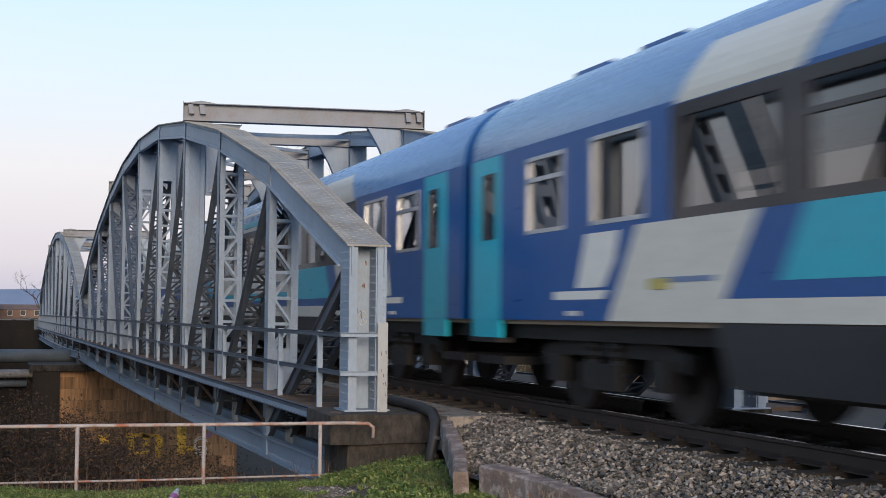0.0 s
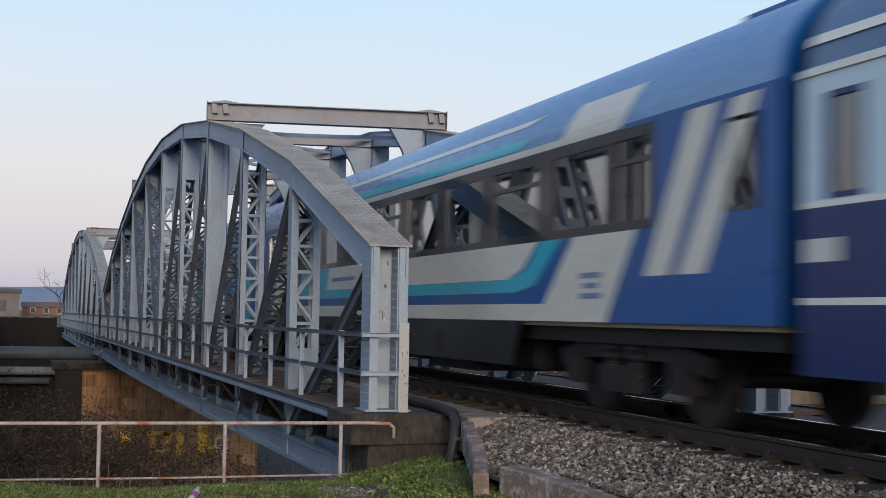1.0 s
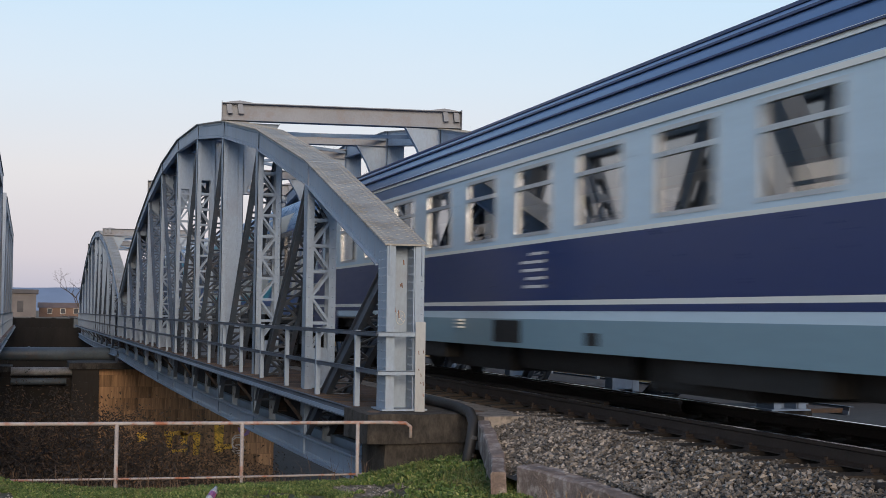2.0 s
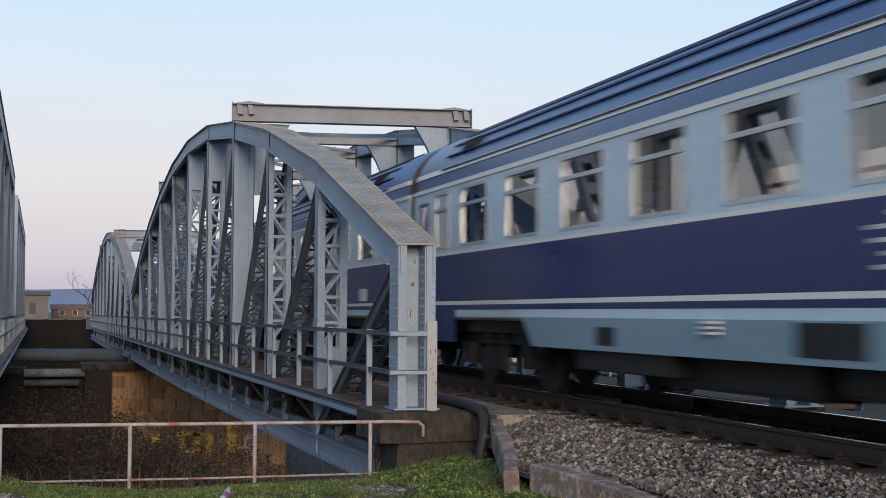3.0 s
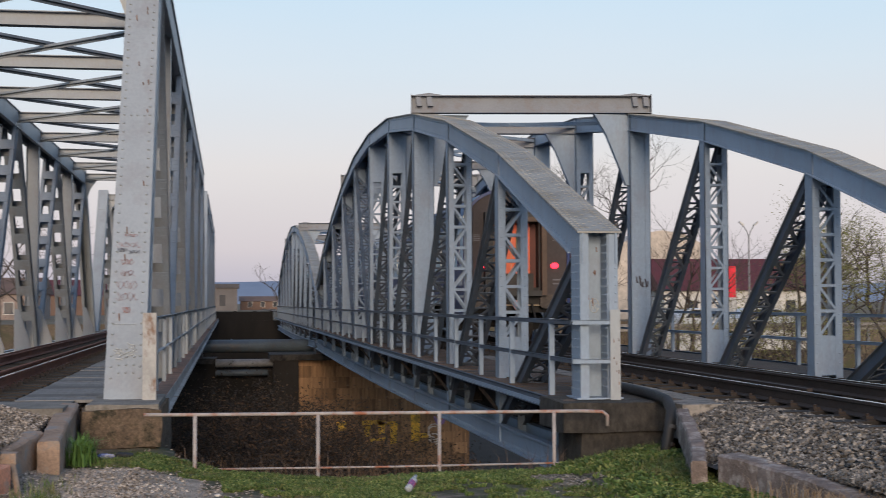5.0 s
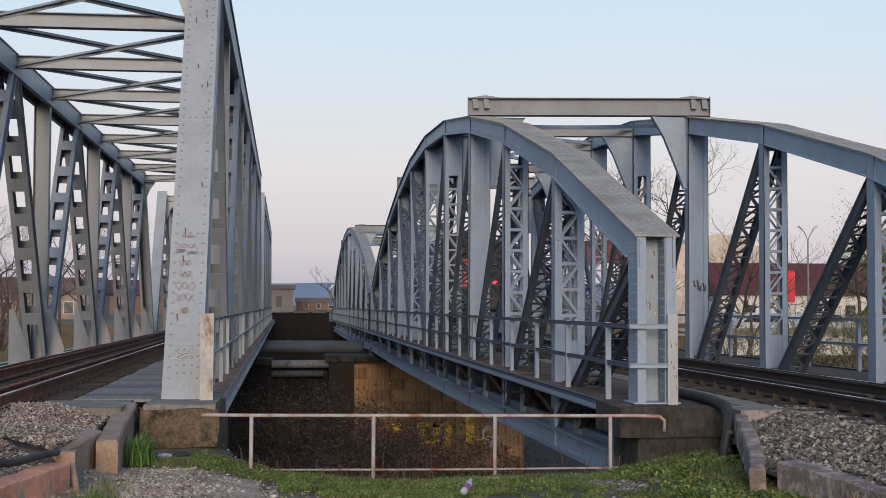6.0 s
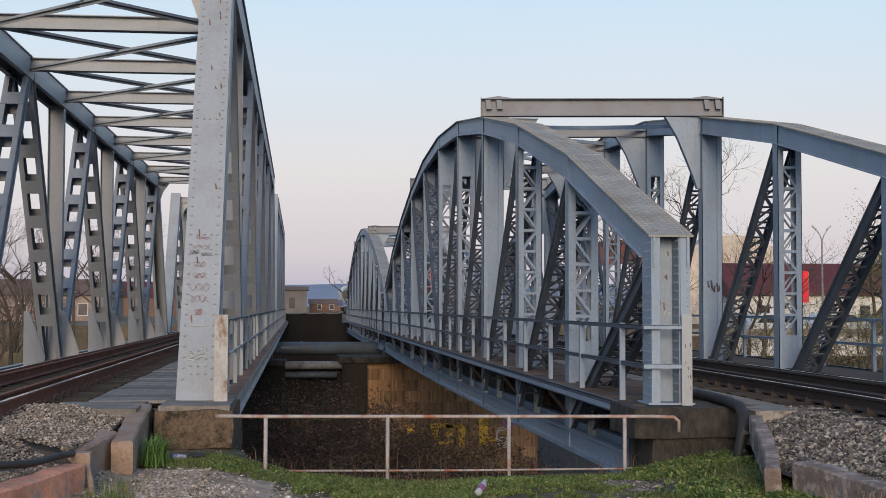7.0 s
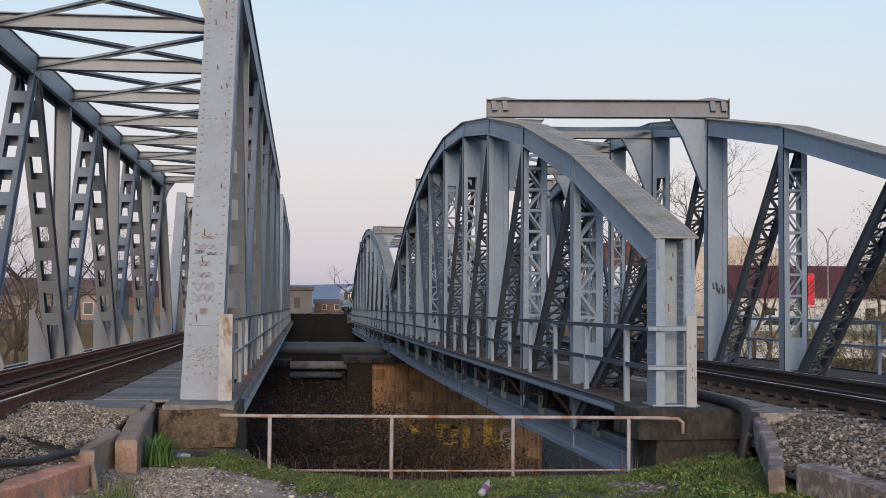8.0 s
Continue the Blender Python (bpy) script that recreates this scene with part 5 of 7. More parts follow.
def twigs(rng, start, direction, length, radius, depth, V, F, tips, spread=0.55, gravity=0.0, split=3):
    """A limb that bends and forks; thin four-sided prisms."""
    p, d = Vector(start), Vector(direction).normalized()
    seg = 3
    for i in range(seg):
        q = p + d * (length / seg)
        r0, r1 = radius * (1 - 0.5 * i / seg), radius * (1 - 0.5 * (i + 1) / seg)
        a = d.orthogonal().normalized()
        b = d.cross(a)
        k = len(V)
        for c, r in ((p, r0), (q, r1)):
            V += [tuple(c + a * r), tuple(c + b * r), tuple(c - a * r), tuple(c - b * r)]
        F += [(k + j, k + (j + 1) % 4, k + 4 + (j + 1) % 4, k + 4 + j) for j in range(4)]
        p = q
        d = (d + Vector((rng.gauss(0, 0.16), rng.gauss(0, 0.16), rng.gauss(0, 0.1) + gravity))).normalized()
        if depth and i:
            for _ in range(rng.choice((1, split - 1))):
                side = Vector((rng.gauss(0, 1), rng.gauss(0, 1), rng.gauss(0.2, 0.7))).normalized()
                twigs(rng, p, d + side * spread * 1.6, length * rng.uniform(0.5, 0.75), radius * 0.5, depth - 1, V, F, tips, spread, gravity, split)
    tips.append((p, d))


def leaves_mesh(name, tips, rng, per, size, spread, material):
    V, F = [], []
    for p, d in tips:
        for _ in range(per):
            c = p + Vector((rng.gauss(0, spread), rng.gauss(0, spread), rng.gauss(0, spread)))
            u = Vector((rng.gauss(0, 1), rng.gauss(0, 1), rng.gauss(0, 1))).normalized()
            v = u.orthogonal().normalized()
            s = size * rng.uniform(0.6, 1.3)
            k = len(V)
            V += [tuple(c - u * s), tuple(c + v * s * 0.45), tuple(c + u * s), tuple(c - v * s * 0.45)]
            F.append((k, k + 1, k + 2, k + 3))
    return from_arrays(name, V, F, material)


def tree(loc, height, seed, leafy, label, name="tree", depth=4):
    rng = random.Random(seed)
    t = thing(name, label, "tree" if name == "tree" else "bush", loc=loc)
    V, F, tips = [], [], []
    if name == "tree":
        twigs(rng, (0, 0, -0.3), (0.03, 0.02, 1), height * 0.42, height * (0.022 if leafy else 0.015), depth, V, F, tips, 0.6, 0.04)
    else:
        for _ in range(9):
            twigs(rng, (rng.gauss(0, 0.5), rng.gauss(0, 0.5), -0.2), (rng.gauss(0, 0.5), rng.gauss(0, 0.5), 1), height * 0.5, height * 0.012, depth, V, F, tips, 0.6, 0.0)
    part("trunk" if name == "tree" else "stem", from_arrays("limbs", V, F, M_BARK), M_BARK, t)
    if leafy:
        part("crown", leaves_mesh("crown", tips, rng, leafy[0], leafy[1], leafy[2], leafy[3]), leafy[3], t)
    return t


# budding trees and scrub beyond the lattice bridge
for i, (x, y, h) in enumerate(((17, 44, 8.0), (14.2, 47, 8.5), (20.5, 40, 7.0), (22.5, 42, 7.5), (18.5, 50, 9), (28, 46, 8.5), (24.5, 46, 8.5), (15.0, 58, 14.0), (19.5, 66, 17), (27.5, 52, 8.5), (23, 36, 6.0), (31, 60, 9.0), (13.5, 70, 14), (26, 40, 6.5), (33, 50, 8), (21.5, 56, 8))):
    tall = i in (7, 8, 12)
    if x + 4.4 > 0.42 * (y + 16.5):
        tree((x, y, -2.2), h * 1.12, 20 + i, (15, 0.06, 0.36, M_BUD), "budding yellow-green spring tree beyond the bridge")
    else:
        tree((x, y, -2.2), h, 20 + i, None, "tall bare tree beyond the bridge" if tall else "low bare spring tree beyond the bridge", depth=6 if tall else 5)
for i, (x, y, h) in enumerate(((11.5, 22, 3.4), (13.5, 27, 3.6), (16.0, 30, 3.8), (18.5, 33, 3.4), (13, 36, 3.2), (21, 31, 3.2))):
    tree((x, y, -1.9), h, 40 + i, (4, 0.045, 0.25, M_BUD), "green budding shrub below the embankment", "bush", 3)
# bare trees behind the pale bridge
for i, (x, y, h) in enumerate(((-19, 38, 9), (-17, 48, 9.5), (-24, 52, 11), (-21, 66, 11), (-27, 40, 9), (-16, 70, 9), (-33, 58, 11), (-18, 30, 7), (-16, 40, 8), (-15, 58, 9), (-23, 44, 10), (-20, 80, 12), (-14.5, 88, 11))):
    tree((x, y, -1.0), h * 0.9, 60 + i, None, "bare winter tree behind the pale bridge", depth=6)
tree((1.2, 135, -0.6), 8.5, 80, None, "bare tree beside the far end of the bridge")
for i, (x, y, h) in enumerate(((-15.5, 12, 3.0), (-15, 18, 3.4), (-16.5, 23, 3.2), (-15.2, 30, 3.6), (-18, 26, 3.8), (-20, 20, 3.4), (-17, 36, 3.6), (-21, 42, 4.2), (-19, 55, 4.6), (-24, 34, 4.0))):
    tree((x, y, -1.0), h, 140 + i, None, "bare brown shrub behind the pale bridge", "bush", 4)

# scrub in the cutting below the fence
s_rng = random.Random(5)
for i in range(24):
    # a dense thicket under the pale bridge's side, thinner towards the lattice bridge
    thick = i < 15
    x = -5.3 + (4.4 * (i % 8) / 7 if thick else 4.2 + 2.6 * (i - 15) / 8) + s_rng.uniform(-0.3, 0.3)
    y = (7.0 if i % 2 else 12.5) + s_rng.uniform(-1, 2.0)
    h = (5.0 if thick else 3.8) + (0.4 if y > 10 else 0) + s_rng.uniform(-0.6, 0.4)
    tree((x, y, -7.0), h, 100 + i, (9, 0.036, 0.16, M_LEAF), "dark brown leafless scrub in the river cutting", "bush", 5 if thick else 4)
stems = []
for i in range(420):
    x = s_rng.uniform(-5.0, -0.3)
    stems.append((x, bank_edge(x) + s_rng.uniform(0.05, 0.9), ground_z(x, bank_edge(x)) - 0.3, 1))
blades("dry_stems", "dry brown weed stems along the bank edge", stems, 0.6, 0.004, mat("dry_stem", (0.13, 0.085, 0.055), 0.9), 9)


# ---- the distance ----
M_ROOF_RED = mat("dark_red_roof", (0.10, 0.022, 0.022), 0.6, 0, 0.2, 1, 8, 0.2, stretch=(4, 1, 1))
M_WALL_WHITE = mat("white_render", (0.55, 0.54, 0.52), 0.8, 0, 0.15, 1, 10, 0.1)
M_WALL_BROWN = mat("brown_wall", (0.14, 0.09, 0.07), 0.85, 0, 0.25, 0.5, 6, 0.1)
M_RED = mat("sign_red", (0.75, 0.02, 0.04), 0.4, 0, 0.08, 2, 10, 0)
M_POLE = mat("grey_pole", (0.22, 0.22, 0.23), 0.5)
M_CAR = mat("pale_car_paint", (0.6, 0.62, 0.64), 0.25, 0, 0.05)
M_DARK_GLASS = mat("dark_window", (0.03, 0.035, 0.045), 0.1, 0, 0.05, bump=0)


def house(loc, w, d, h, roof_h, wall, roof, label, windows):
    b = thing("house", label, "house", "houses", loc=loc)
    bm = bmesh.new()
    box(bm, -w / 2, -d / 2, -2, w / 2, d / 2, h)
    part("wall", bm, wall, b)
    bm = bmesh.new()
    prism(bm, ((-d / 2 - 0.4, h), (d / 2 + 0.4, h), (0, h + roof_h)), 0, -w / 2 - 0.4, w / 2 + 0.4)
    part("roof", bm, roof, b)
    for x, z, ww, hh in windows:
        bm = bmesh.new()
        for a, c, e, f in ((x, x + ww, z, z + 0.08), (x, x + ww, z + hh - 0.08, z + hh), (x, x + 0.08, z + 0.08, z + hh - 0.08), (x + ww - 0.08, x + ww, z + 0.08, z + hh - 0.08)):
            box(bm, a, -d / 2 - 0.08, e, c, -d / 2 + 0.02, f)
        wi = part("window", bm, M_WALL_WHITE, b)
        bm = bmesh.new()
        box(bm, x + 0.08, -d / 2 - 0.03, z + 0.08, x + ww - 0.08, -d / 2 + 0.02, z + hh - 0.08)
        part("pane", bm, M_DARK_GLASS, wi)
    return b


house((41, 100, -1), 16, 9, 3.2, 2.9, M_WALL_WHITE, M_ROOF_RED, "white house with a dark red roof", [(-6 + 3 * i, 1.0, 1.1, 1.4) for i in range(5)])
barn = thing("barn", "pale round-gabled hall with a brown roof", "hall", loc=(41, 130, 0))
bm = bmesh.new()
prism(bm, [(-6, -2), (6, -2), (6, 5.0), (4.8, 7.2), (2.5, 8.4), (0, 8.8), (-2.5, 8.4), (-4.8, 7.2), (-6, 5.0)], 1, -10, 10)
part("body", bm, mat("pale_gable", (0.5, 0.44, 0.38), 0.8), barn)
bm = bmesh.new()
prism(bm, [(-14, 5.4), (-6.1, 6.4), (-6.1, 8.6), (-14, 8.0)], 1, -9, 9)
part("side_roof", bm, M_ROOF_RED, barn)

sign = thing("pylon_sign", "tall red and white advertising pylon", "sign", loc=(29.2, 70, -1))
for z0, z1, m in ((2.5, 4.6, M_RED), (1.2, 2.5, M_WALL_WHITE), (0.3, 1.2, M_RED)):
    bm = bmesh.new()
    box(bm, -0.3, -0.12, z0, 0.3, 0.12, z1)
    part("panel", bm, m, sign)
bm = bmesh.new()
box(bm, -0.34, -0.1, -1.5, -0.3, 0.1, 4.6)
box(bm, 0.3, -0.1, -1.5, 0.34, 0.1, 4.6)
part("frame", bm, M_POLE, sign)

lamp = thing("street_lamp", "tall double-armed grey street lamp", "street lamp", loc=(30.5, 70, -1))
bm = bmesh.new()
rod(bm, [(0, 0, -1.5), (0, 0, 6.6)], [0.09, 0.06], 8)
part("pole", bm, M_POLE, lamp)
for s in (-1, 1):
    bm = bmesh.new()
    rod(bm, [(0, 0, 6.6), (s * 0.14, 0, 7.0), (s * 0.42, 0, 7.42)], 0.035, 6)
    part("arm", bm, M_POLE, lamp)
    bm = bmesh.new()
    bar(bm, (s * 0.36, 0, 7.38), (s * 0.66, 0, 7.62), 0.2, 0.1, (0, 1, 0))
    part("lamp_head", bm, M_WALL_WHITE, lamp)


def car(loc, turn, paint, label):
    c = thing("car", label, "car", "parked cars", loc=loc)
    c.rotation_euler = (0, 0, turn)
    bm = bmesh.new()
    prism(bm, ((-2.1, 0.35), (2.1, 0.35), (2.15, 0.8), (1.2, 0.95), (0.6, 1.42), (-1.3, 1.45), (-2.0, 0.95)), 1, -0.85, 0.85)
    bmesh.ops.bevel(bm, geom=list(bm.edges), offset=0.06, segments=2, affect="EDGES")
    part("body", bm, paint, c)
    for y in (-0.86, 0.85):
        bm = bmesh.new()
        prism(bm, ((-1.75, 0.95), (0.95, 0.97), (0.5, 1.36), (-1.2, 1.38)), 1, y, y + 0.012)
        part("side_window", bm, M_DARK_GLASS, c)
    for x in (-1.3, 1.3):
        for y in (-0.87, 0.67):
            bm = bmesh.new()
            rod(bm, [(x, y, 0.32), (x, y + 0.2, 0.32)], 0.32, 18)
            part("wheel", bm, M_RUBBER, c)
    return c


for i, (x, y, r) in enumerate(((22, 56, 0.3), (27, 59, 0.2), (32, 62, 0.25), (25.5, 64, 0.2))):
    car((x, y, -0.62), r, M_CAR if i != 2 else mat("dark_car_paint", (0.05, 0.06, 0.08), 0.25), "pale parked car beyond the trees" if i != 2 else "dark parked car beyond the trees")

guard = thing("guard_rail", "pale steel guard rail along the road below", "guard rail")
bm = bmesh.new()
prism(bm, ((46, -0.2), (46.06, -0.1), (46, 0.02), (46.06, 0.12), (46.02, 0.16), (45.96, 0.02), (46.02, -0.1)), 0, 12, 48)
part("beam", bm, M_CONC_LIGHT, guard)
for i in range(13):
    bm = bmesh.new()
    box(bm, 12 + i * 3, 46.05, -0.9, 12.12 + i * 3, 46.15, 0.1)
    part("guard_post", bm, M_POLE, guard)

factory = thing("warehouse", "long low brown warehouse with a flat roof", "building", loc=(-12, 330, 0))
bm = bmesh.new()
box(bm, -14, 0, -1, 10, 20, 5.2)
part("wall", bm, mat("warehouse_wall", (0.13, 0.12, 0.12), 0.85, 0, 0.2, 0.3, 3, 0), factory)
bm = bmesh.new()
box(bm, -14.5, -0.5, 5.2, 10.5, 20.5, 6.2)
part("roof", bm, mat("warehouse_roof", (0.07, 0.068, 0.075), 0.8, 0, 0.2, 0.3, 3, 0), factory)
for i in range(7):
    bm = bmesh.new()
    box(bm, -12.5 + i * 3, -0.08, 0.6, -11 + i * 3, 0.02, 3.4)
    part("window", bm, M_DARK_GLASS, factory)
for x, w, h, m in ((7, 16, 2.8, M_WALL_BROWN), (28, 14, 2.6, M_WALL_BROWN)):
    house((x, 360, -1), w, 9, h, 1.4, m, M_WALL_BROWN, "distant low brown building", [(-w / 2 + 2 + 3.4 * i, 1.2, 1.3, 1.5) for i in range(int(w / 4))])
house((-32, 210, -1), 18, 10, 3.6, 2.6, M_WALL_BROWN, M_ROOF_RED, "distant brick house behind the bare trees", [(-6 + 4 * i, 1.0, 1.2, 1.4) for i in range(4)])
house((-36, 150, -1), 20, 10, 3.4, 2.0, mat("beige_wall", (0.24, 0.19, 0.17), 0.85), M_WALL_BROWN, "beige house behind the pale bridge", [(-8 + 3.5 * i, 1.0 + 3 * j, 1.2, 1.5) for i in range(5) for j in range(1)])

# distance haze is put into the hills' blue base colour
M_HILL = mat("haze_blue_hills", (0.21, 0.26, 0.35), 1.0, 0, 0.1, 0.002, 0.02, 0)
bm = bmesh.new()
prev = None
for i in range(121):
    x = -3000 + i * 50
    z = 56 + 18 * noise.noise(Vector((x * 0.0016, 0, 5))) + 7 * noise.noise(Vector((x * 0.006, 2, 5)))
    row = [bm.verts.new((x, 3300, -5)), bm.verts.new((x, 3500, z)), bm.verts.new((x, 4000, -5))]
    if prev:
        for a in range(2):
            bm.faces.new((prev[a], row[a], row[a + 1], prev[a + 1]))
    prev = row
solid("hills", bm, M_HILL, "low hills on the horizon, blued by painted haze", "hills", kind="structure", smooth=True)
V, F, w_rng = [], [], random.Random(8)
tips = []
for i in range(160):
    x = w_rng.uniform(9.0, 60) if i < 110 else w_rng.uniform(-90, -14)
    tips.append((Vector((x, w_rng.uniform(235, 300), w_rng.uniform(-0.8, 2.2))), None))
solid("far_scrub", leaves_mesh("far_scrub", tips, w_rng, 60, 0.35, 1.3, mat("far_scrub_brown", (0.12, 0.085, 0.06), 0.95)), None, "distant brown scrub and hedges", "scrub", kind="stuff")


# ---- the train ----
def coat(name, color, rough=0.3, var=0.1, dirt=(0.12, 0.11, 0.1), dirt_amount=0.18):
    return mat(name, color, rough, 0, var * 0.6, 0.6, 12, 0.0, dirt, dirt_amount * 0.35, 0.9, (1, 0.25, 1), rv=0.03)


M_BLUE = coat("bright_blue_paint", (0.002, 0.082, 0.30))
M_CREAM = coat("cream_paint", (0.66, 0.65, 0.58))
M_TURQ = coat("turquoise_paint", (0.022, 0.42, 0.56))
M_BAND = coat("black_window_band", (0.03, 0.03, 0.036), 0.15, 0.1)
# deep blue roof made paler: the sky's sheen is put into the colour
M_ROOF_BLUE = coat("sheen_blue_roof", (0.14, 0.27, 0.50), 0.28)
M_SKIRT_GREY = coat("charcoal_skirt", (0.010, 0.013, 0.018), 0.5)
M_NAVY = coat("navy_paint", (0.002, 0.022, 0.12), 0.3)
M_PALE = coat("pale_blue_paint", (0.52, 0.655, 0.75), 0.3)
M_SKIRT = coat("sea_blue_skirt", (0.19, 0.30, 0.36), 0.4)
M_WHITE = coat("white_stripe", (0.76, 0.76, 0.70), 0.35)
M_ROOF_NAVY = coat("navy_roof", (0.065, 0.13, 0.28), 0.33)
M_END = coat("dusty_end_paint", (0.046, 0.037, 0.039), 0.75, 0.4)
M_ORANGE = coat("orange_door", (0.62, 0.10, 0.03), 0.45)
M_UNDER = mat("underframe_grime", (0.008, 0.0075, 0.0075), 0.7, 0, 0.4, 2, 25, 0.2)
M_BUFFER = mat("dusty_buffer", (0.085, 0.068, 0.058), 0.75, 0, 0.35, 3, 25, 0.1, (0.03, 0.025, 0.022), 0.8, 4)
M_RIM = mat("brown_rim", (0.10, 0.066, 0.048), 0.7, 0, 0.25, 2, 20, 0.1)
M_WHEEL = mat("wheel_steel", (0.035, 0.03, 0.028), 0.6, 0.3, 0.3, 3, 25, 0.1)
M_GLASS = glass_mat("window_glass", (0.86, 0.82, 0.76), 0.03, 2.1, 0.68)
M_GLASS_DARK = glass_mat("tinted_glass", (0.8, 0.76, 0.76), 0.03, 2.3, 0.22)
M_FROST = mat("frosted_glass", (0.50, 0.56, 0.57), 0.45, 0, 0.08, 2, 30, 0.05)
M_ALU = mat("window_metal", (0.55, 0.57, 0.58), 0.4, 0.6, 0.1, 2, 25, 0.02)
M_INSIDE = mat("cabin_lining", (0.34, 0.27, 0.20), 0.6, 0, 0.2, 1, 12, 0.05)
M_SEAT = mat("seat_cloth", (0.06, 0.05, 0.055), 0.9, 0, 0.3, 2, 30, 0.2)
M_TAIL = glow_mat("tail_light", (1.0, 0.02, 0.05), 3.0)
M_LABEL = mat("label_white", (0.6, 0.6, 0.58), 0.5, 0, 0.1, 3, 20, 0.02)
M_LABEL_DIM = mat("label_dim_blue", (0.16, 0.22, 0.36), 0.5, 0, 0.1, 3, 20, 0.02)
M_END_TEXT = mat("faded_text", (0.12, 0.12, 0.14), 0.6, 0, 0.2, 3, 20, 0.02)
HW, EAVE, CROWN, LEN = 1.385, 3.02, 3.99, 26.4


def roof_point(a, grow=0.0):
    return (HW + grow) * math.copysign(abs(math.cos(a)) ** 0.88, math.cos(a)), EAVE + (CROWN - EAVE + grow) * abs(math.sin(a)) ** 0.95


def side_wall(parent, openings, zlo, zhi, y0, y1, material, label):
    """Both side walls, 60 mm thick, with real openings (ya, yb, za, zb)."""
    for s in (-1, 1):
        bm = bmesh.new()
        xa, xb = (s * HW, s * (HW - 0.06)) if s > 0 else (-HW, -HW + 0.06)
        xa, xb = min(xa, xb), max(xa, xb)
        ops = sorted(openings)
        za, zb = min(o[2] for o in ops), max(o[3] for o in ops)
        box(bm, xa, y0, zlo, xb, y1, za)
        box(bm, xa, y0, zb, xb, y1, zhi)
        y = y0
        for a, b, c, d in ops:
            box(bm, xa, y, za, xb, a, zb)
            if c > za + 0.01:
                box(bm, xa, a, za, xb, b, c)
            if d < zb - 0.01:
                box(bm, xa, a, d, xb, b, zb)
            y = b
        box(bm, xa, y, za, xb, y1, zb)
        part("side_wall", bm, material, parent, label)


def stripe(parent, outline, material, label="", both=True, lift=0.004, name="livery_panel"):
    """A painted field on the side: outline in (y, z)."""
    for s in ((-1, 1) if both else (-1,)):
        bm = bmesh.new()
        a, b = s * HW, s * (HW + lift)
        prism(bm, outline, 0, min(a, b), max(a, b))
        part(name, bm, material, parent, label)


def wheelset(parent, y):
    for s in (-1, 1):
        bm = bmesh.new()
        rod(bm, [(s * 0.68, y, 0.46), (s * 0.73, y, 0.46), (s * 0.731, y, 0.46), (s * 0.82, y, 0.46)], [0.49, 0.49, 0.46, 0.46], 24)
        part("wheel", bm, M_WHEEL, parent)
    bm = bmesh.new()
    rod(bm, [(-1.0, y, 0.46), (1.0, y, 0.46)], 0.08, 10)
    part("axle", bm, M_WHEEL, parent)


def bogie(parent, y):
    bm = bmesh.new()
    box(bm, -1.0, y - 0.3, 0.45, 1.0, y + 0.3, 0.7)
    ob = part("bogie", bm, M_UNDER, parent, "grimy bogie frame")
    for s in (-1, 1):
        bm = bmesh.new()
        prism(bm, ((y - 1.7, 0.5), (y - 0.9, 0.62), (y + 0.9, 0.62), (y + 1.7, 0.5), (y + 1.75, 0.68), (y + 0.9, 0.86), (y - 0.9, 0.86), (y - 1.75, 0.68)), 0, s * 1.02 - 0.07, s * 1.02 + 0.07)
        part("side_frame", bm, M_UNDER, ob)
        for d in (-1.25, 1.25):
            bm = bmesh.new()
            box(bm, s * 1.02 - 0.14, y + d - 0.18, 0.32, s * 1.02 + 0.14, y + d + 0.18, 0.62)
            part("axle_box", bm, M_UNDER, ob)
        bm = bmesh.new()
        box(bm, s * 1.15 - 0.05, y - 0.45, 0.28, s * 1.15 + 0.05, y + 0.45, 0.55)
        part("spring_plank", bm, M_UNDER, ob)
        for d in (-0.28, 0.28):
            bm = bmesh.new()
            turns = [(s * 1.08, y + d, 0.5 + 0.045 * k) for k in range(11)]
            rod(bm, turns, [0.13 if k % 2 else 0.105 for k in range(11)], 12)
            part("spring", bm, M_UNDER, ob)
    for d in (-1.25, 1.25):
        wheelset(ob, y + d)


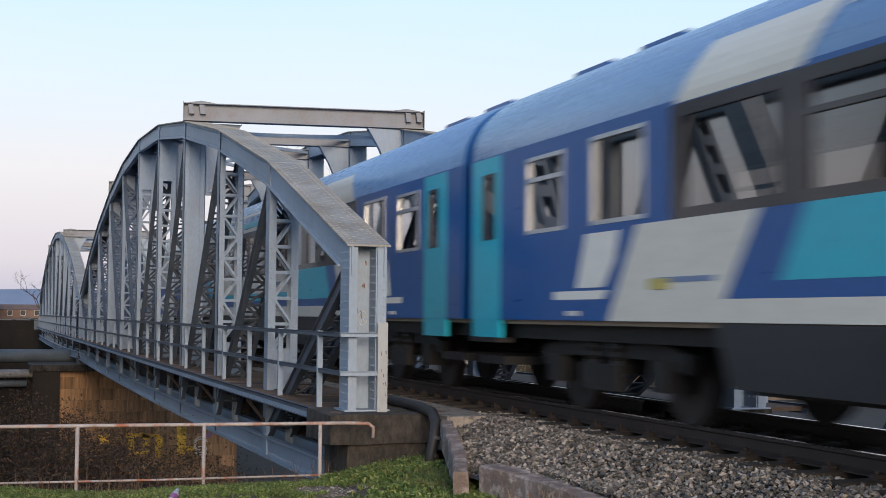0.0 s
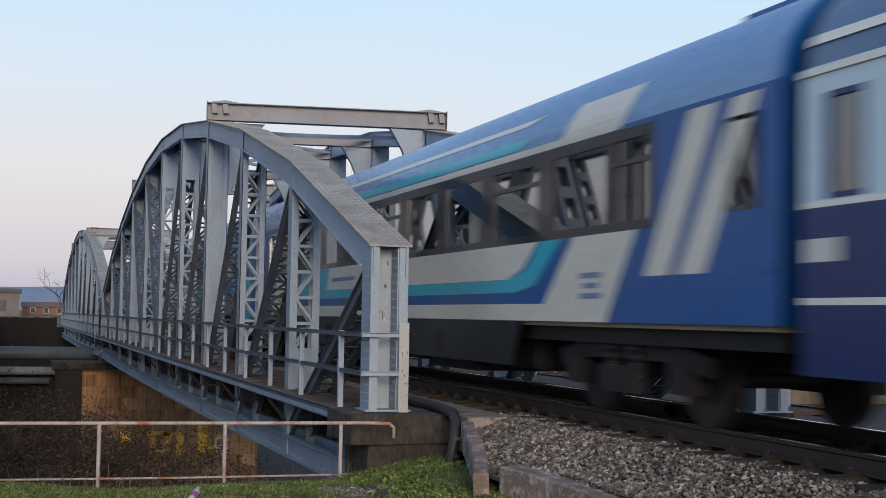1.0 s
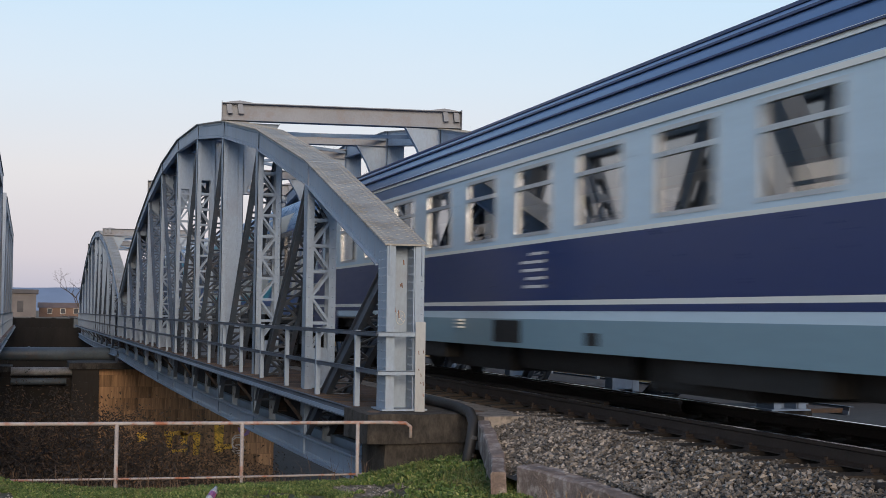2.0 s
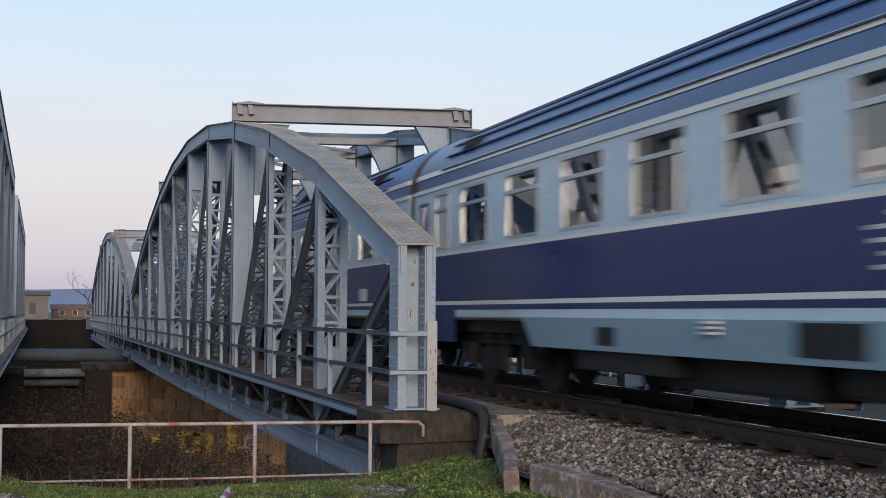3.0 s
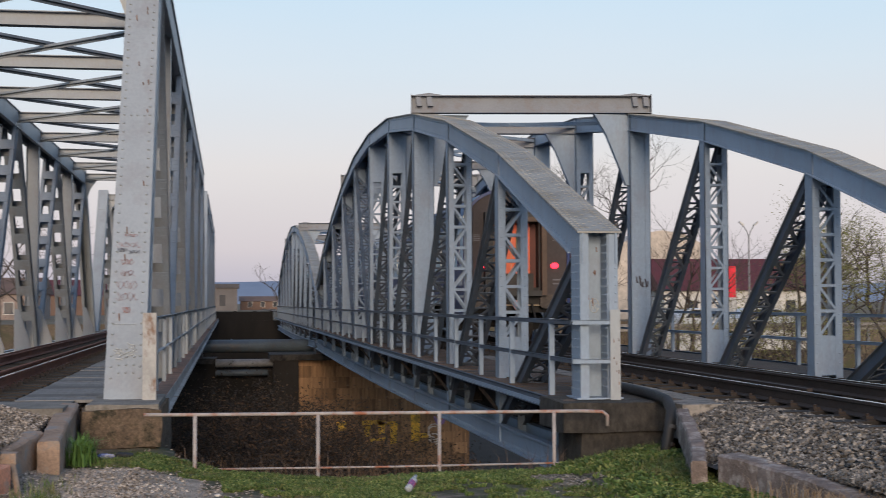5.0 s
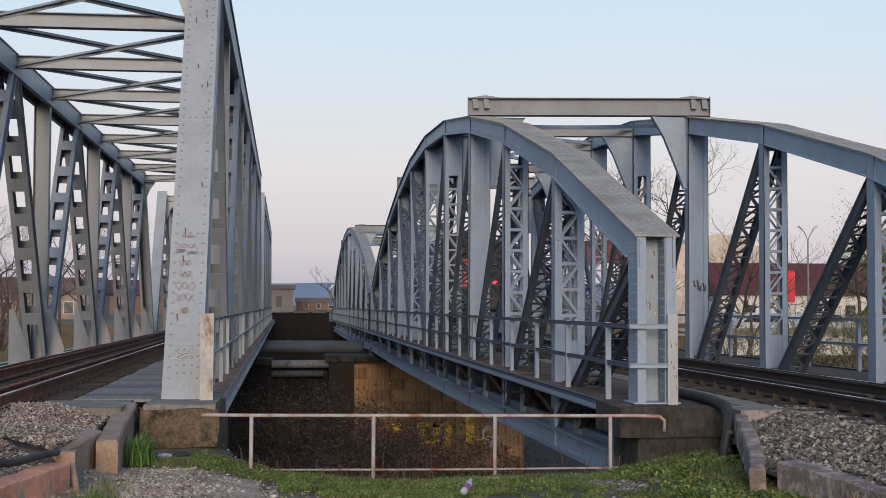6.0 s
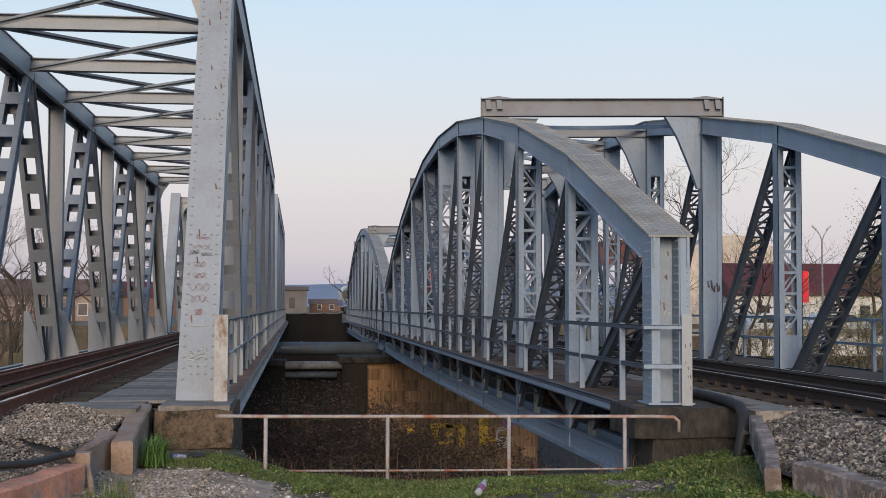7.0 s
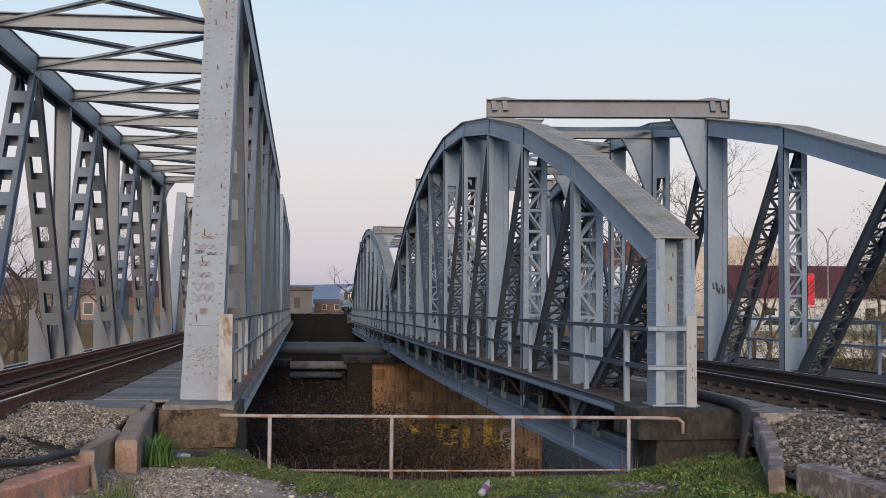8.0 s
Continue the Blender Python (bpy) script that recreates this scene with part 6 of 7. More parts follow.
def shell(parent, roof_mat, end_mat, roof_label, doorway=False):
    """Roof, floor and ends of a coach that reaches from y = -26.25 to -0.15."""
    y0, y1 = -LEN + 0.15, -0.15
    bm = bmesh.new()
    arc = [math.pi * i / 28 for i in range(29)]
    ys = [y0, y0 + 0.15, y1 - 0.15, y1]
    rings = []
    for y, g in zip(ys, (-0.05, 0, 0, -0.05)):
        rings.append([bm.verts.new((roof_point(a, g)[0], y, roof_point(a, g)[1])) for a in arc])
    for r0, r1 in zip(rings, rings[1:]):
        for i in range(28):
            bm.faces.new((r0[i], r0[i + 1], r1[i + 1], r1[i]))
    inner = [[bm.verts.new((roof_point(a, -0.08)[0], y, roof_point(a, -0.08)[1])) for a in arc] for y in (y0 + 0.02, y1 - 0.02)]
    for i in range(28):
        bm.faces.new((inner[0][i], inner[1][i], inner[1][i + 1], inner[0][i + 1]))
    part("roof", bm, roof_mat, parent, roof_label, smooth=True)
    bm = bmesh.new()
    box(bm, -HW + 0.08, y0 + 0.1, 0.95, HW - 0.08, y1 - 0.1, 1.12)
    part("floor", bm, M_INSIDE, parent)
    for y, s in ((y0, -1), (y1, 1)):
        bm = bmesh.new()
        outline = [(-HW, 1.0), (HW, 1.0)] + [roof_point(a, -0.02) for a in arc]
        if doorway and s < 0:
            outline[1:1] = [(-0.58, 1.0), (-0.58, 3.1), (0.58, 3.1), (0.58, 1.0)]
        prism(bm, outline, 1, y, y - s * 0.08)
        part("end_wall", bm, end_mat, parent, "dusty dark end wall")
        bm = bmesh.new()
        yy = y + s * 0.12
        for x in (-0.72, 0.56):
            box(bm, x, min(y, yy), 1.15, x + 0.16, max(y, yy), 3.45)
        box(bm, -0.72, min(y, yy), 3.3, 0.72, max(y, yy), 3.48)
        if doorway and s < 0:
            bm.free()
        else:
            part("gangway_bellows", bm, M_RUBBER, parent, "black rubber gangway frame")
        for x in (-0.875, 0.875):
            bm = bmesh.new()
            rod(bm, [(x, y, 1.06), (x, y + s * 0.1, 1.06)], 0.13, 14)
            bf = part("buffer", bm, M_UNDER, parent)
            bm = bmesh.new()
            pts = [(x + 0.29 * math.copysign(abs(math.cos(t)) ** 0.45, math.cos(t)), 1.06 + 0.18 * math.copysign(abs(math.sin(t)) ** 0.45, math.sin(t))) for t in [math.tau * i / 24 for i in range(24)]]
            prism(bm, pts, 1, *sorted((y + s * 0.1, y + s * 0.14)))
            part("buffer_plate", bm, M_BUFFER, bf, "dusty brown oblong buffer plate")
    bm = bmesh.new()
    box(bm, -1.2, y0 + 0.2, 0.78, 1.2, y1 - 0.2, 0.95)
    part("underframe", bm, M_UNDER, parent)
    for ya, yb, lo in ((-8.4, -6.2, 0.38), (-11.6, -8.7, 0.30), (-15.4, -11.9, 0.36), (-17.9, -15.7, 0.28), (-LEN + 6.2, -18.2, 0.4)):
        bm = bmesh.new()
        box(bm, -1.05, ya, lo, 1.05, yb, 0.8)
        bmesh.ops.bevel(bm, geom=list(bm.edges), offset=0.04, segments=2, affect="EDGES")
        part("equipment_case", bm, M_UNDER, parent, "grimy underfloor equipment case")
    bogie(parent, -3.6)
    bogie(parent, -LEN + 3.6)


def window_unit(parent, y, w, z0, z1, glass, split=True, frost=False, fm=None):
    """Frame, two panes and the clear far side, at both side walls."""
    for s in (-1, 1):
        xo = s * (HW + 0.006)
        bm = bmesh.new()
        t = 0.045
        xa, xb = sorted((xo, s * (HW - 0.05)))
        for a, b, c, d in ((y - w / 2, y + w / 2, z0, z0 + t), (y - w / 2, y + w / 2, z1 - t, z1), (y - w / 2, y - w / 2 + t, z0 + t, z1 - t), (y + w / 2 - t, y + w / 2, z0 + t, z1 - t)):
            box(bm, xa, a, c, xb, b, d)
        if split:
            zm = z1 - (z1 - z0) * 0.30
            box(bm, xa, y - w / 2 + t, zm - 0.025, xb, y + w / 2 - t, zm + 0.025)
        fr = part("window", bm, fm or M_ALU, parent, "metal-framed coach window")
        bm = bmesh.new()
        xg = s * (HW - 0.02)
        if frost:
            box(bm, min(xg, xg - s * 0.006), y - w / 2 + t, z0 + t, max(xg, xg - s * 0.006), y + w / 2 - t, z1 - t)
        else:
            v = [bm.verts.new((xg, a, b)) for a, b in ((y - w / 2 + t, z0 + t), (y + w / 2 - t, z0 + t), (y + w / 2 - t, z1 - t), (y - w / 2 + t, z1 - t))]
            bm.faces.new(v)
        ob = part("pane", bm, M_FROST if frost else glass, fr)
        ob.visible_shadow = frost


def seats(parent, centres):
    bm = bmesh.new()
    for y in centres:
        box(bm, 0.45, y + 0.75, 1.12, 1.3, y + 0.95, 2.1)
        box(bm, -1.3, y + 0.75, 1.12, -0.45, y + 0.95, 2.0)
    part("seat_row", bm, M_SEAT, parent)


def rect(y0, y1, z0, z1):
    return ((y0, z0), (y1, z0), (y1, z1), (y0, z1))


def express_coach(inset=0.0):
    """inset: how much further from its front end the entrance door stands."""
    c = thing("express_coach", "blue, cream and turquoise passenger coach with a dark window band", "train car", "cars of the train")
    op = [(-3.1, -2.05, 1.98, 2.86), (-5.0, -3.8, 1.98, 2.9), (-25.9, -25.35, 1.98, 2.8), (-1.05 - inset, -0.6 - inset, 1.98, 2.8)]
    wins = [-6.5 - 1.96 * i for i in range(9)]
    op += [(y - 0.8, y + 0.8, 1.98, 2.9) for y in wins] + [(-23.89, -23.03, 1.98, 2.9)]
    side_wall(c, op, 1.0, EAVE, -LEN + 0.15, -0.15, M_BLUE, "bright blue coach side")
    shell(c, M_ROOF_BLUE, M_BLUE, "blue rounded roof with a pale painted sheen")
    for i, y in enumerate(wins):
        window_unit(c, y, 1.6, 1.98, 2.9, M_GLASS_DARK, split=i % 3 == 1, fm=M_BAND)
    window_unit(c, -2.58, 1.05, 1.98, 2.86, M_GLASS)
    window_unit(c, -4.4, 1.2, 1.98, 2.9, M_GLASS, split=False)
    for y in (-0.82 - inset, -25.62):
        window_unit(c, y, 0.42, 1.98, 2.8, M_GLASS_DARK, split=False, fm=M_BAND)
    window_unit(c, -23.46, 0.86, 1.98, 2.9, M_GLASS_DARK, fm=M_BAND)
    seats(c, wins)
    # painted fields
    lo, hi = -24.0, -5.5
    for a, b in zip([hi] + [y - 0.8 for y in wins] + [-23.89], [y + 0.8 for y in wins] + [-23.03, lo]):
        stripe(c, rect(b, a, 1.98, 2.9), M_BAND, "black band between the windows")
    stripe(c, rect(lo, hi, 2.9, 2.97), M_BAND)
    stripe(c, rect(lo, hi, 1.93, 1.98), M_BAND)
    stripe(c, rect(-1.22 - inset, -0.25 - inset, 1.0, 1.98), M_TURQ, "turquoise entrance door", name="door")
    stripe(c, rect(-1.22 - inset, -0.25 - inset, 2.8, 3.0), M_TURQ, name="door")
    for a, b in ((-1.22, -1.05), (-0.6, -0.25)):
        stripe(c, rect(a - inset, b - inset, 1.98, 2.8), M_TURQ, name="door")
    # cream slanted field and long cream band
    stripe(c, ((-4.21, 1.0), (-4.84, 1.93), (-7.0, 1.93), (-6.45, 1.2), (-22.5, 1.2), (-22.5, 1.0)), M_CREAM, "cream slanted field and sill band")
    stripe(c, ((-7.3, 1.34), (-7.67, 1.93), (-10.2, 1.93), (-9.98, 1.5), (-20.0, 1.5), (-20.6, 1.6), (-21.1, 1.93), (-21.7, 1.93), (-20.9, 1.42), (-20.3, 1.34)), M_TURQ, "turquoise band")
    stripe(c, ((-10.2, 1.93), (-9.98, 1.505), (-20.0, 1.505), (-20.5, 1.62), (-21.0, 1.93)), M_CREAM, "cream panel below the windows", lift=0.005)
    stripe(c, ((-22.05, 1.93), (-21.2, 1.2), (-22.5, 1.2), (-22.48, 1.0), (-22.9, 1.0), (-23.6, 1.93)), M_CREAM, "cream field", lift=0.005)
    stripe(c, ((-23.8, 1.46), (-24.72, 2.97), (-25.2, 2.97), (-24.3, 1.46)), M_CREAM, "slanted cream bar", lift=0.006)
    stripe(c, ((-24.5, 1.46), (-25.5, 2.97), (-25.9, 2.97), (-24.98, 1.46)), M_CREAM, "slanted cream bar", lift=0.006)
    stripe(c, ((-3.45, 1.34), (-3.68, 1.9), (-4.45, 1.9), (-4.35, 1.6), (-4.1, 1.34)), M_WHITE, "white emblem field")
    stripe(c, ((-2.86, 1.22), (-2.86, 1.31), (-4.2, 1.31), (-4.1, 1.22)), M_WHITE, "white emblem bar")
    stripe(c, rect(-22.8, -22.25, 1.47, 1.53), M_LABEL_DIM, "blue logo bars", lift=0.008)
    stripe(c, rect(-22.72, -22.35, 1.36, 1.42), M_LABEL_DIM, lift=0.008)
    stripe(c, rect(-22.8, -22.25, 1.25, 1.31), M_LABEL_DIM, lift=0.008)
    stripe(c, rect(-12.2, -10.4, 1.66, 1.73), M_LABEL_DIM, "small blue lettering bar", lift=0.008)
    stripe(c, rect(-6.3, -5.2, 1.36, 1.41), M_LABEL_DIM, lift=0.008)
    stripe(c, rect(-5.5, -5.1, 1.3, 1.4), mat("label_yellow", (0.5, 0.42, 0.12), 0.5), "yellow label", lift=0.01)
    stripe(c, rect(-3.5, -3.2, 1.05, 1.1), M_LABEL, "small white data bars", lift=0.008)
    # cream and turquoise bands along the eaves
    for z0, z1, y0, y1, m in ((2.98, 3.48, -7.6, -5.6, M_CREAM), (2.98, 3.06, -21.5, -9.6, M_CREAM), (3.08, 3.2, -20.4, -8.9, M_TURQ), (3.36, 3.43, -20.5, -8.1, M_CREAM), (2.98, 3.40, -23.2, -21.6, M_CREAM)):
        for s in (-1, 1):
            bm = bmesh.new()
            n = 6
            pts = []
            for i in range(n + 1):
                z = z0 + (z1 - z0) * i / n
                a = math.asin(max(0, min(1, (z - EAVE) / (CROWN - EAVE))) ** (1 / 0.95)) if z > EAVE else 0
                x, zz = roof_point(a, 0.006)
                pts.append((s * x, zz if z > EAVE else z))
            slant = (0.5 if m is not M_TURQ else 0.3)
            r0 = [bm.verts.new((x, y0 - slant * i / n, z)) for i, (x, z) in enumerate(pts)]
            r1 = [bm.verts.new((x, y1 - slant * i / n, z)) for i, (x, z) in enumerate(pts)]
            for i in range(n):
                bm.faces.new((r0[i], r1[i], r1[i + 1], r0[i + 1]))
            part("eave_band", bm, m, c)
    # charcoal skirt between the bogies and ribbed equipment doors
    for s in (-1, 1):
        bm = bmesh.new()
        prism(bm, ((-6.3, 0.99), (-6.55, 0.45), (-LEN + 6.3, 0.45), (-LEN + 6.0, 0.99)), 0, s * 1.36 - 0.03, s * 1.36 + 0.03)
        part("skirt", bm, M_SKIRT_GREY, c, "charcoal underfloor skirt")
        for y in (-10.5, -13.2, -17.5):
            bm = bmesh.new()
            box(bm, s * 1.395 - 0.01, y, 0.55, s * 1.395 + 0.01, y + 0.45, 0.85)
            part("vent", bm, M_UNDER, c)
        bm = bmesh.new()
        for k in range(6):
            box(bm, s * 1.40 - 0.012, -16.0, 0.52 + k * 0.07, s * 1.40 + 0.012, -15.2, 0.56 + k * 0.07)
        part("louvre", bm, M_UNDER, c, "ribbed dark louvre")
    for y in (-1.6, -3.4, -LEN + 2.0):
        bm = bmesh.new()
        box(bm, -0.35, y - 0.5, CROWN - 0.03, 0.35, y + 0.5, CROWN + 0.1)
        part("roof_unit", bm, M_BLUE, c)
    bm = bmesh.new()
    box(bm, -1.3, -1.2, 0.45, 1.3, -0.25, 0.55)
    box(bm, -1.42, -1.22, 0.72, -1.2, -0.25, 0.78)
    part("step", bm, M_UNDER, c)
    for s in (-1, 1):
        bm = bmesh.new()
        xa, xb = sorted((s * HW, s * (HW - 0.05)))
        box(bm, xa, -1.22 - inset, 0.76, xb, -0.25 - inset, 1.0)
        part("door_foot", bm, M_TURQ, c)
    return c


def night_coach(tail):
    c = thing("sleeping_coach", "navy and pale blue coach with " + ("lit red tail lamps" if tail else "cream lining and ribbed roof"), "train car", "cars of the train")
    wins = [-3.3 - 1.98 * i for i in range(11)]
    op = [(y - 0.62, y + 0.62, 2.02, 2.9) for y in wins]
    op += [(y - 0.36, y + 0.36, 2.02, 2.9) for y in (-1.72, -LEN + 1.9)]
    op += [(y - 0.25, y + 0.25, 1.98, 2.8) for y in (-0.72, -LEN + 0.85)]
    side_wall(c, op, 1.0, EAVE, -LEN + 0.15, -0.15, M_PALE, "pale blue coach side")
    shell(c, M_ROOF_NAVY, M_END, "navy ribbed roof", tail)
    for y in wins:
        window_unit(c, y, 1.24, 2.02, 2.9, M_GLASS)
    for y in (-1.72, -LEN + 1.9):
        window_unit(c, y, 0.72, 2.02, 2.9, M_GLASS, frost=True)
    for y in (-0.72, -LEN + 0.85):
        window_unit(c, y, 0.5, 1.98, 2.8, M_GLASS, split=False, fm=M_NAVY)
    seats(c, [y for y in wins])
    a, b = -LEN + 0.15, -0.15
    stripe(c, rect(a, b, 1.22, 1.92), M_NAVY, "navy body band")
    stripe(c, rect(a, b, 1.92, 1.965), M_WHITE, "cream lining stripe", lift=0.006)
    stripe(c, rect(a, b, 1.17, 1.225), M_WHITE, "cream lining stripe", lift=0.006)
    stripe(c, rect(a, b, 1.10, 1.17), M_NAVY)
    stripe(c, rect(a, b, 2.95, 3.0), M_WHITE, "cream eaves stripe", lift=0.02)
    for y0, y1 in ((a, a + 2.3), (b - 2.3, b)):
        stripe(c, rect(y0, y1, 0.62, 1.1), M_NAVY, "navy door skirt")
    for s in (-1, 1):
        bm = bmesh.new()
        x, z = roof_point(0.16, 0.012)
        x2, z2 = roof_point(0.24, 0.012)
        prism(bm, ((s * x, z), (s * x2, z2), (s * (x2 - 0.03), z2), (s * (x - 0.03), z)), 1, a + 0.1, b - 0.1)
        part("eave_moulding", bm, M_WHITE, c, "cream gutter line")
        bm = bmesh.new()
        box(bm, s * 1.33 - 0.05, a + 2.3, 0.98, s * 1.33 + 0.05, b - 2.3, 1.1)
        prism(bm, ((-5.3, 1.0), (-5.7, 0.64), (-LEN + 5.8, 0.64), (-LEN + 5.4, 1.0)), 0, s * 1.35 - 0.04, s * 1.35 + 0.04)
        part("skirt", bm, M_SKIRT, c, "sea-blue skirt panels")
        bm = bmesh.new()
        box(bm, s * 1.0 - 0.3, -9.4, 0.42, s * 1.0 + 0.3, -7.0, 0.95)
        part("battery_box", bm, M_UNDER, c)
        bm = bmesh.new()
        box(bm, s * 1.0 - 0.3, -LEN + 7.0, 0.42, s * 1.0 + 0.3, -LEN + 9.6, 0.95)
        part("battery_box", bm, M_UNDER, c)
        # skirt recesses are only flat dark panels, their shade put into the colour
        for y, w, z0, z1 in ((-12.8, 1.0, 0.7, 0.98), (-15.2, 0.35, 0.72, 0.86), (-8.2, 0.5, 0.7, 0.9)):
            bm = bmesh.new()
            xa, xb = sorted((s * 1.391, s * 1.398))
            box(bm, xa, y, z0, xb, y + w, z1)
            part("hatch", bm, M_UNDER, c, "flat dark panel painted as a shaded recess")
    for i in range(2, 27):
        if i % 2:
            continue
        ang = math.pi * (i + 0.5) / 28.5
        bm = bmesh.new()
        x, z = roof_point(ang, 0.0)
        x2, z2 = roof_point(ang, 0.022)
        d = 0.018
        box(bm, x2 - d, a + 1.5, z - 0.01, x2 + d, b - 1.5, z2)
        part("roof_rib", bm, M_NAVY, c)
    for y in (a + 2.6, b - 2.6):
        for s in (-1, 1):
            bm = bmesh.new()
            for k in range(5):
                ang = 0.42 + 0.05 * k
                x, z = roof_point(ang, 0.02)
                box(bm, s * x - 0.02, y - 0.3 + 0.0 * k, z - 0.01, s * x + 0.02, y + 0.3, z + 0.02)
            part("roof_grille", bm, M_UNDER, c)
    stripe(c, rect(-0.65, -0.2, 1.5, 1.68), M_LABEL, "pale destination plate", lift=0.012, name="destination_plate")
    stripe(c, rect(-LEN + 0.3, -LEN + 0.85, 1.48, 1.7), M_LABEL, lift=0.012, name="destination_plate")
    for k in range(5):
        w = (0.5, 0.8, 0.75, 0.6, 0.7)[k]
        stripe(c, rect(-13.6, -13.6 + w, 1.78 - k * 0.1, 1.815 - k * 0.1), M_LABEL, "rows of small white lettering bars" if k == 0 else "", lift=0.01, name="lettering_bar")
    stripe(c, rect(-LEN + 3.2, -LEN + 3.75, 1.27, 1.5), M_LABEL, "white notice with red print", lift=0.012, name="notice")
    for k in range(3):
        stripe(c, rect(-10.5, -10.2, 0.86 + k * 0.05, 0.885 + k * 0.05), M_LABEL, lift=0.06, name="lettering_bar")
    if tail:
        y = -LEN + 0.15
        bm = bmesh.new()
        arc = [math.pi * i / 28 for i in range(29)]
        rim = []
        for g in (0.004, -0.07):
            rim.append([(HW + g, 1.0)] + [roof_point(t, g) for t in arc] + [(-HW - g, 1.0)])
        for i in range(len(rim[0]) - 1):
            prism(bm, (rim[0][i], rim[0][i + 1], rim[1][i + 1], rim[1][i]), 1, y - 0.05, y + 0.02)
        part("end_rim", bm, M_NAVY, c, "navy edge round the coach end")
        # the open gangway: rubber tunnel, brown rim, and the door set back in the vestibule
        for x0, x1, z0, z1 in ((-0.86, -0.64, 1.2, 3.34), (0.62, 0.7, 1.2, 3.34), (-0.64, 0.62, 3.16, 3.34), (-0.64, 0.62, 1.2, 1.34)):
            bm = bmesh.new()
            box(bm, x0, y - 0.26, z0, x1, y - 0.0, z1)
            part("gangway_bellows", bm, M_RUBBER, c, "black rubber gangway tunnel")
        for x0, x1, z0, z1 in ((-0.66, -0.52, 1.22, 3.1), (0.60, 0.73, 1.22, 3.1), (-0.70, 0.76, 3.1, 3.22)):
            bm = bmesh.new()
            box(bm, x0, y - 0.30, z0, x1, y - 0.262, z1)
            bmesh.ops.bevel(bm, geom=list(bm.edges), offset=0.012, segments=2, affect="EDGES")
            part("gangway_rim", bm, M_RIM, c, "brown gangway rim")
        for x0, x1, z0, z1 in ((-0.62, -0.58, 1.1, 3.14), (0.58, 0.62, 1.1, 3.14), (-0.58, 0.58, 3.1, 3.14)):
            bm = bmesh.new()
            box(bm, x0, y + 0.002, z0, x1, y + 0.5, z1)
            part("vestibule_wall", bm, M_RUBBER, c)
        yd = y + 0.34
        bm = bmesh.new()
        box(bm, -0.578, yd - 0.02, 1.42, 0.42, yd + 0.02, 3.09)
        door = part("end_door", bm, M_ORANGE, c, "orange end door")
        bm = bmesh.new()
        box(bm, -0.578, y + 0.002, 1.0, 0.578, yd + 0.05, 1.42)
        part("threshold", bm, M_UNDER, c, "black door threshold")
        bm = bmesh.new()
        box(bm, 0.42, yd - 0.012, 1.42, 0.578, yd + 0.012, 3.09)
        part("door_jamb", bm, mat("dark_red_jamb", (0.09, 0.018, 0.012), 0.6), c, "dark red door jamb")
        for x0, x1 in ((-0.5, -0.2), (0.05, 0.34)):
            bm = bmesh.new()
            n, cx, cz, rx, rz = 20, (x0 + x1) / 2, 2.4, (x1 - x0) / 2, 0.55
            pts = [(cx + rx * math.copysign(abs(math.cos(t)) ** 0.5, math.cos(t)), cz + rz * math.copysign(abs(math.sin(t)) ** 0.35, math.sin(t))) for t in [math.tau * i / n for i in range(n)]]
            prism(bm, pts, 1, yd - 0.034, yd - 0.02)
            part("door_window", bm, mat("door_glass", (0.16, 0.12, 0.05), 0.08, 0, 0.4, 2, 9), door, "dark amber oval door pane")
        bm = bmesh.new()
        box(bm, -0.09, yd - 0.028, 1.5, -0.05, yd - 0.02, 3.0)
        part("door_seam", bm, mat("pale_orange", (0.6, 0.2, 0.1), 0.5), door)
        bm = bmesh.new()
        box(bm, -0.06, yd - 0.05, 2.3, 0.04, yd - 0.02, 2.45)
        part("door_handle", bm, M_WHEEL, door, "dark metal door handle")
        bm = bmesh.new()
        box(bm, -0.52, y - 0.1, 1.34, 0.42, y - 0.06, 1.78)
        part("foot_plate", bm, M_WHEEL, c, "grey folded foot plate")
        for x in (-0.93, 0.99):
            bm = bmesh.new()
            n = 20
            prism(bm, [(x + 0.1 * math.cos(math.tau * i / n), 1.98 + 0.075 * math.sin(math.tau * i / n)) for i in range(n)], 1, y - 0.05, y)
            part("tail_lamp", bm, M_TAIL, c, "lit red tail lamp")
        bm = bmesh.new()
        rod(bm, [(0.0, y - 0.16, 0.97), (0.0, y - 0.2, 0.97)], 0.13, 20)
        part("tail_disc", bm, mat("pink_disc", (0.75, 0.32, 0.32), 0.5), c, "pinkish tail disc")
        bm = bmesh.new()
        rod(bm, [(0.05, y, 1.05), (0.05, y - 0.3, 1.0), (0.08, y - 0.35, 0.6), (0.08, y - 0.3, 0.4)], 0.05, 8)
        rod(bm, [(0.4, y, 1.0), (0.45, y - 0.2, 0.6), (0.3, y - 0.15, 0.55)], 0.03, 8)
        part("coupling", bm, M_UNDER, c)
        bm = bmesh.new()
        for s in (-1, 1):
            for k in range(3):
                box(bm, s * 1.2 - 0.16, y + 0.2, 0.35 + 0.22 * k, s * 1.2 + 0.16, y + 0.5, 0.38 + 0.22 * k)
        part("step", bm, M_UNDER, c)
        bm = bmesh.new()
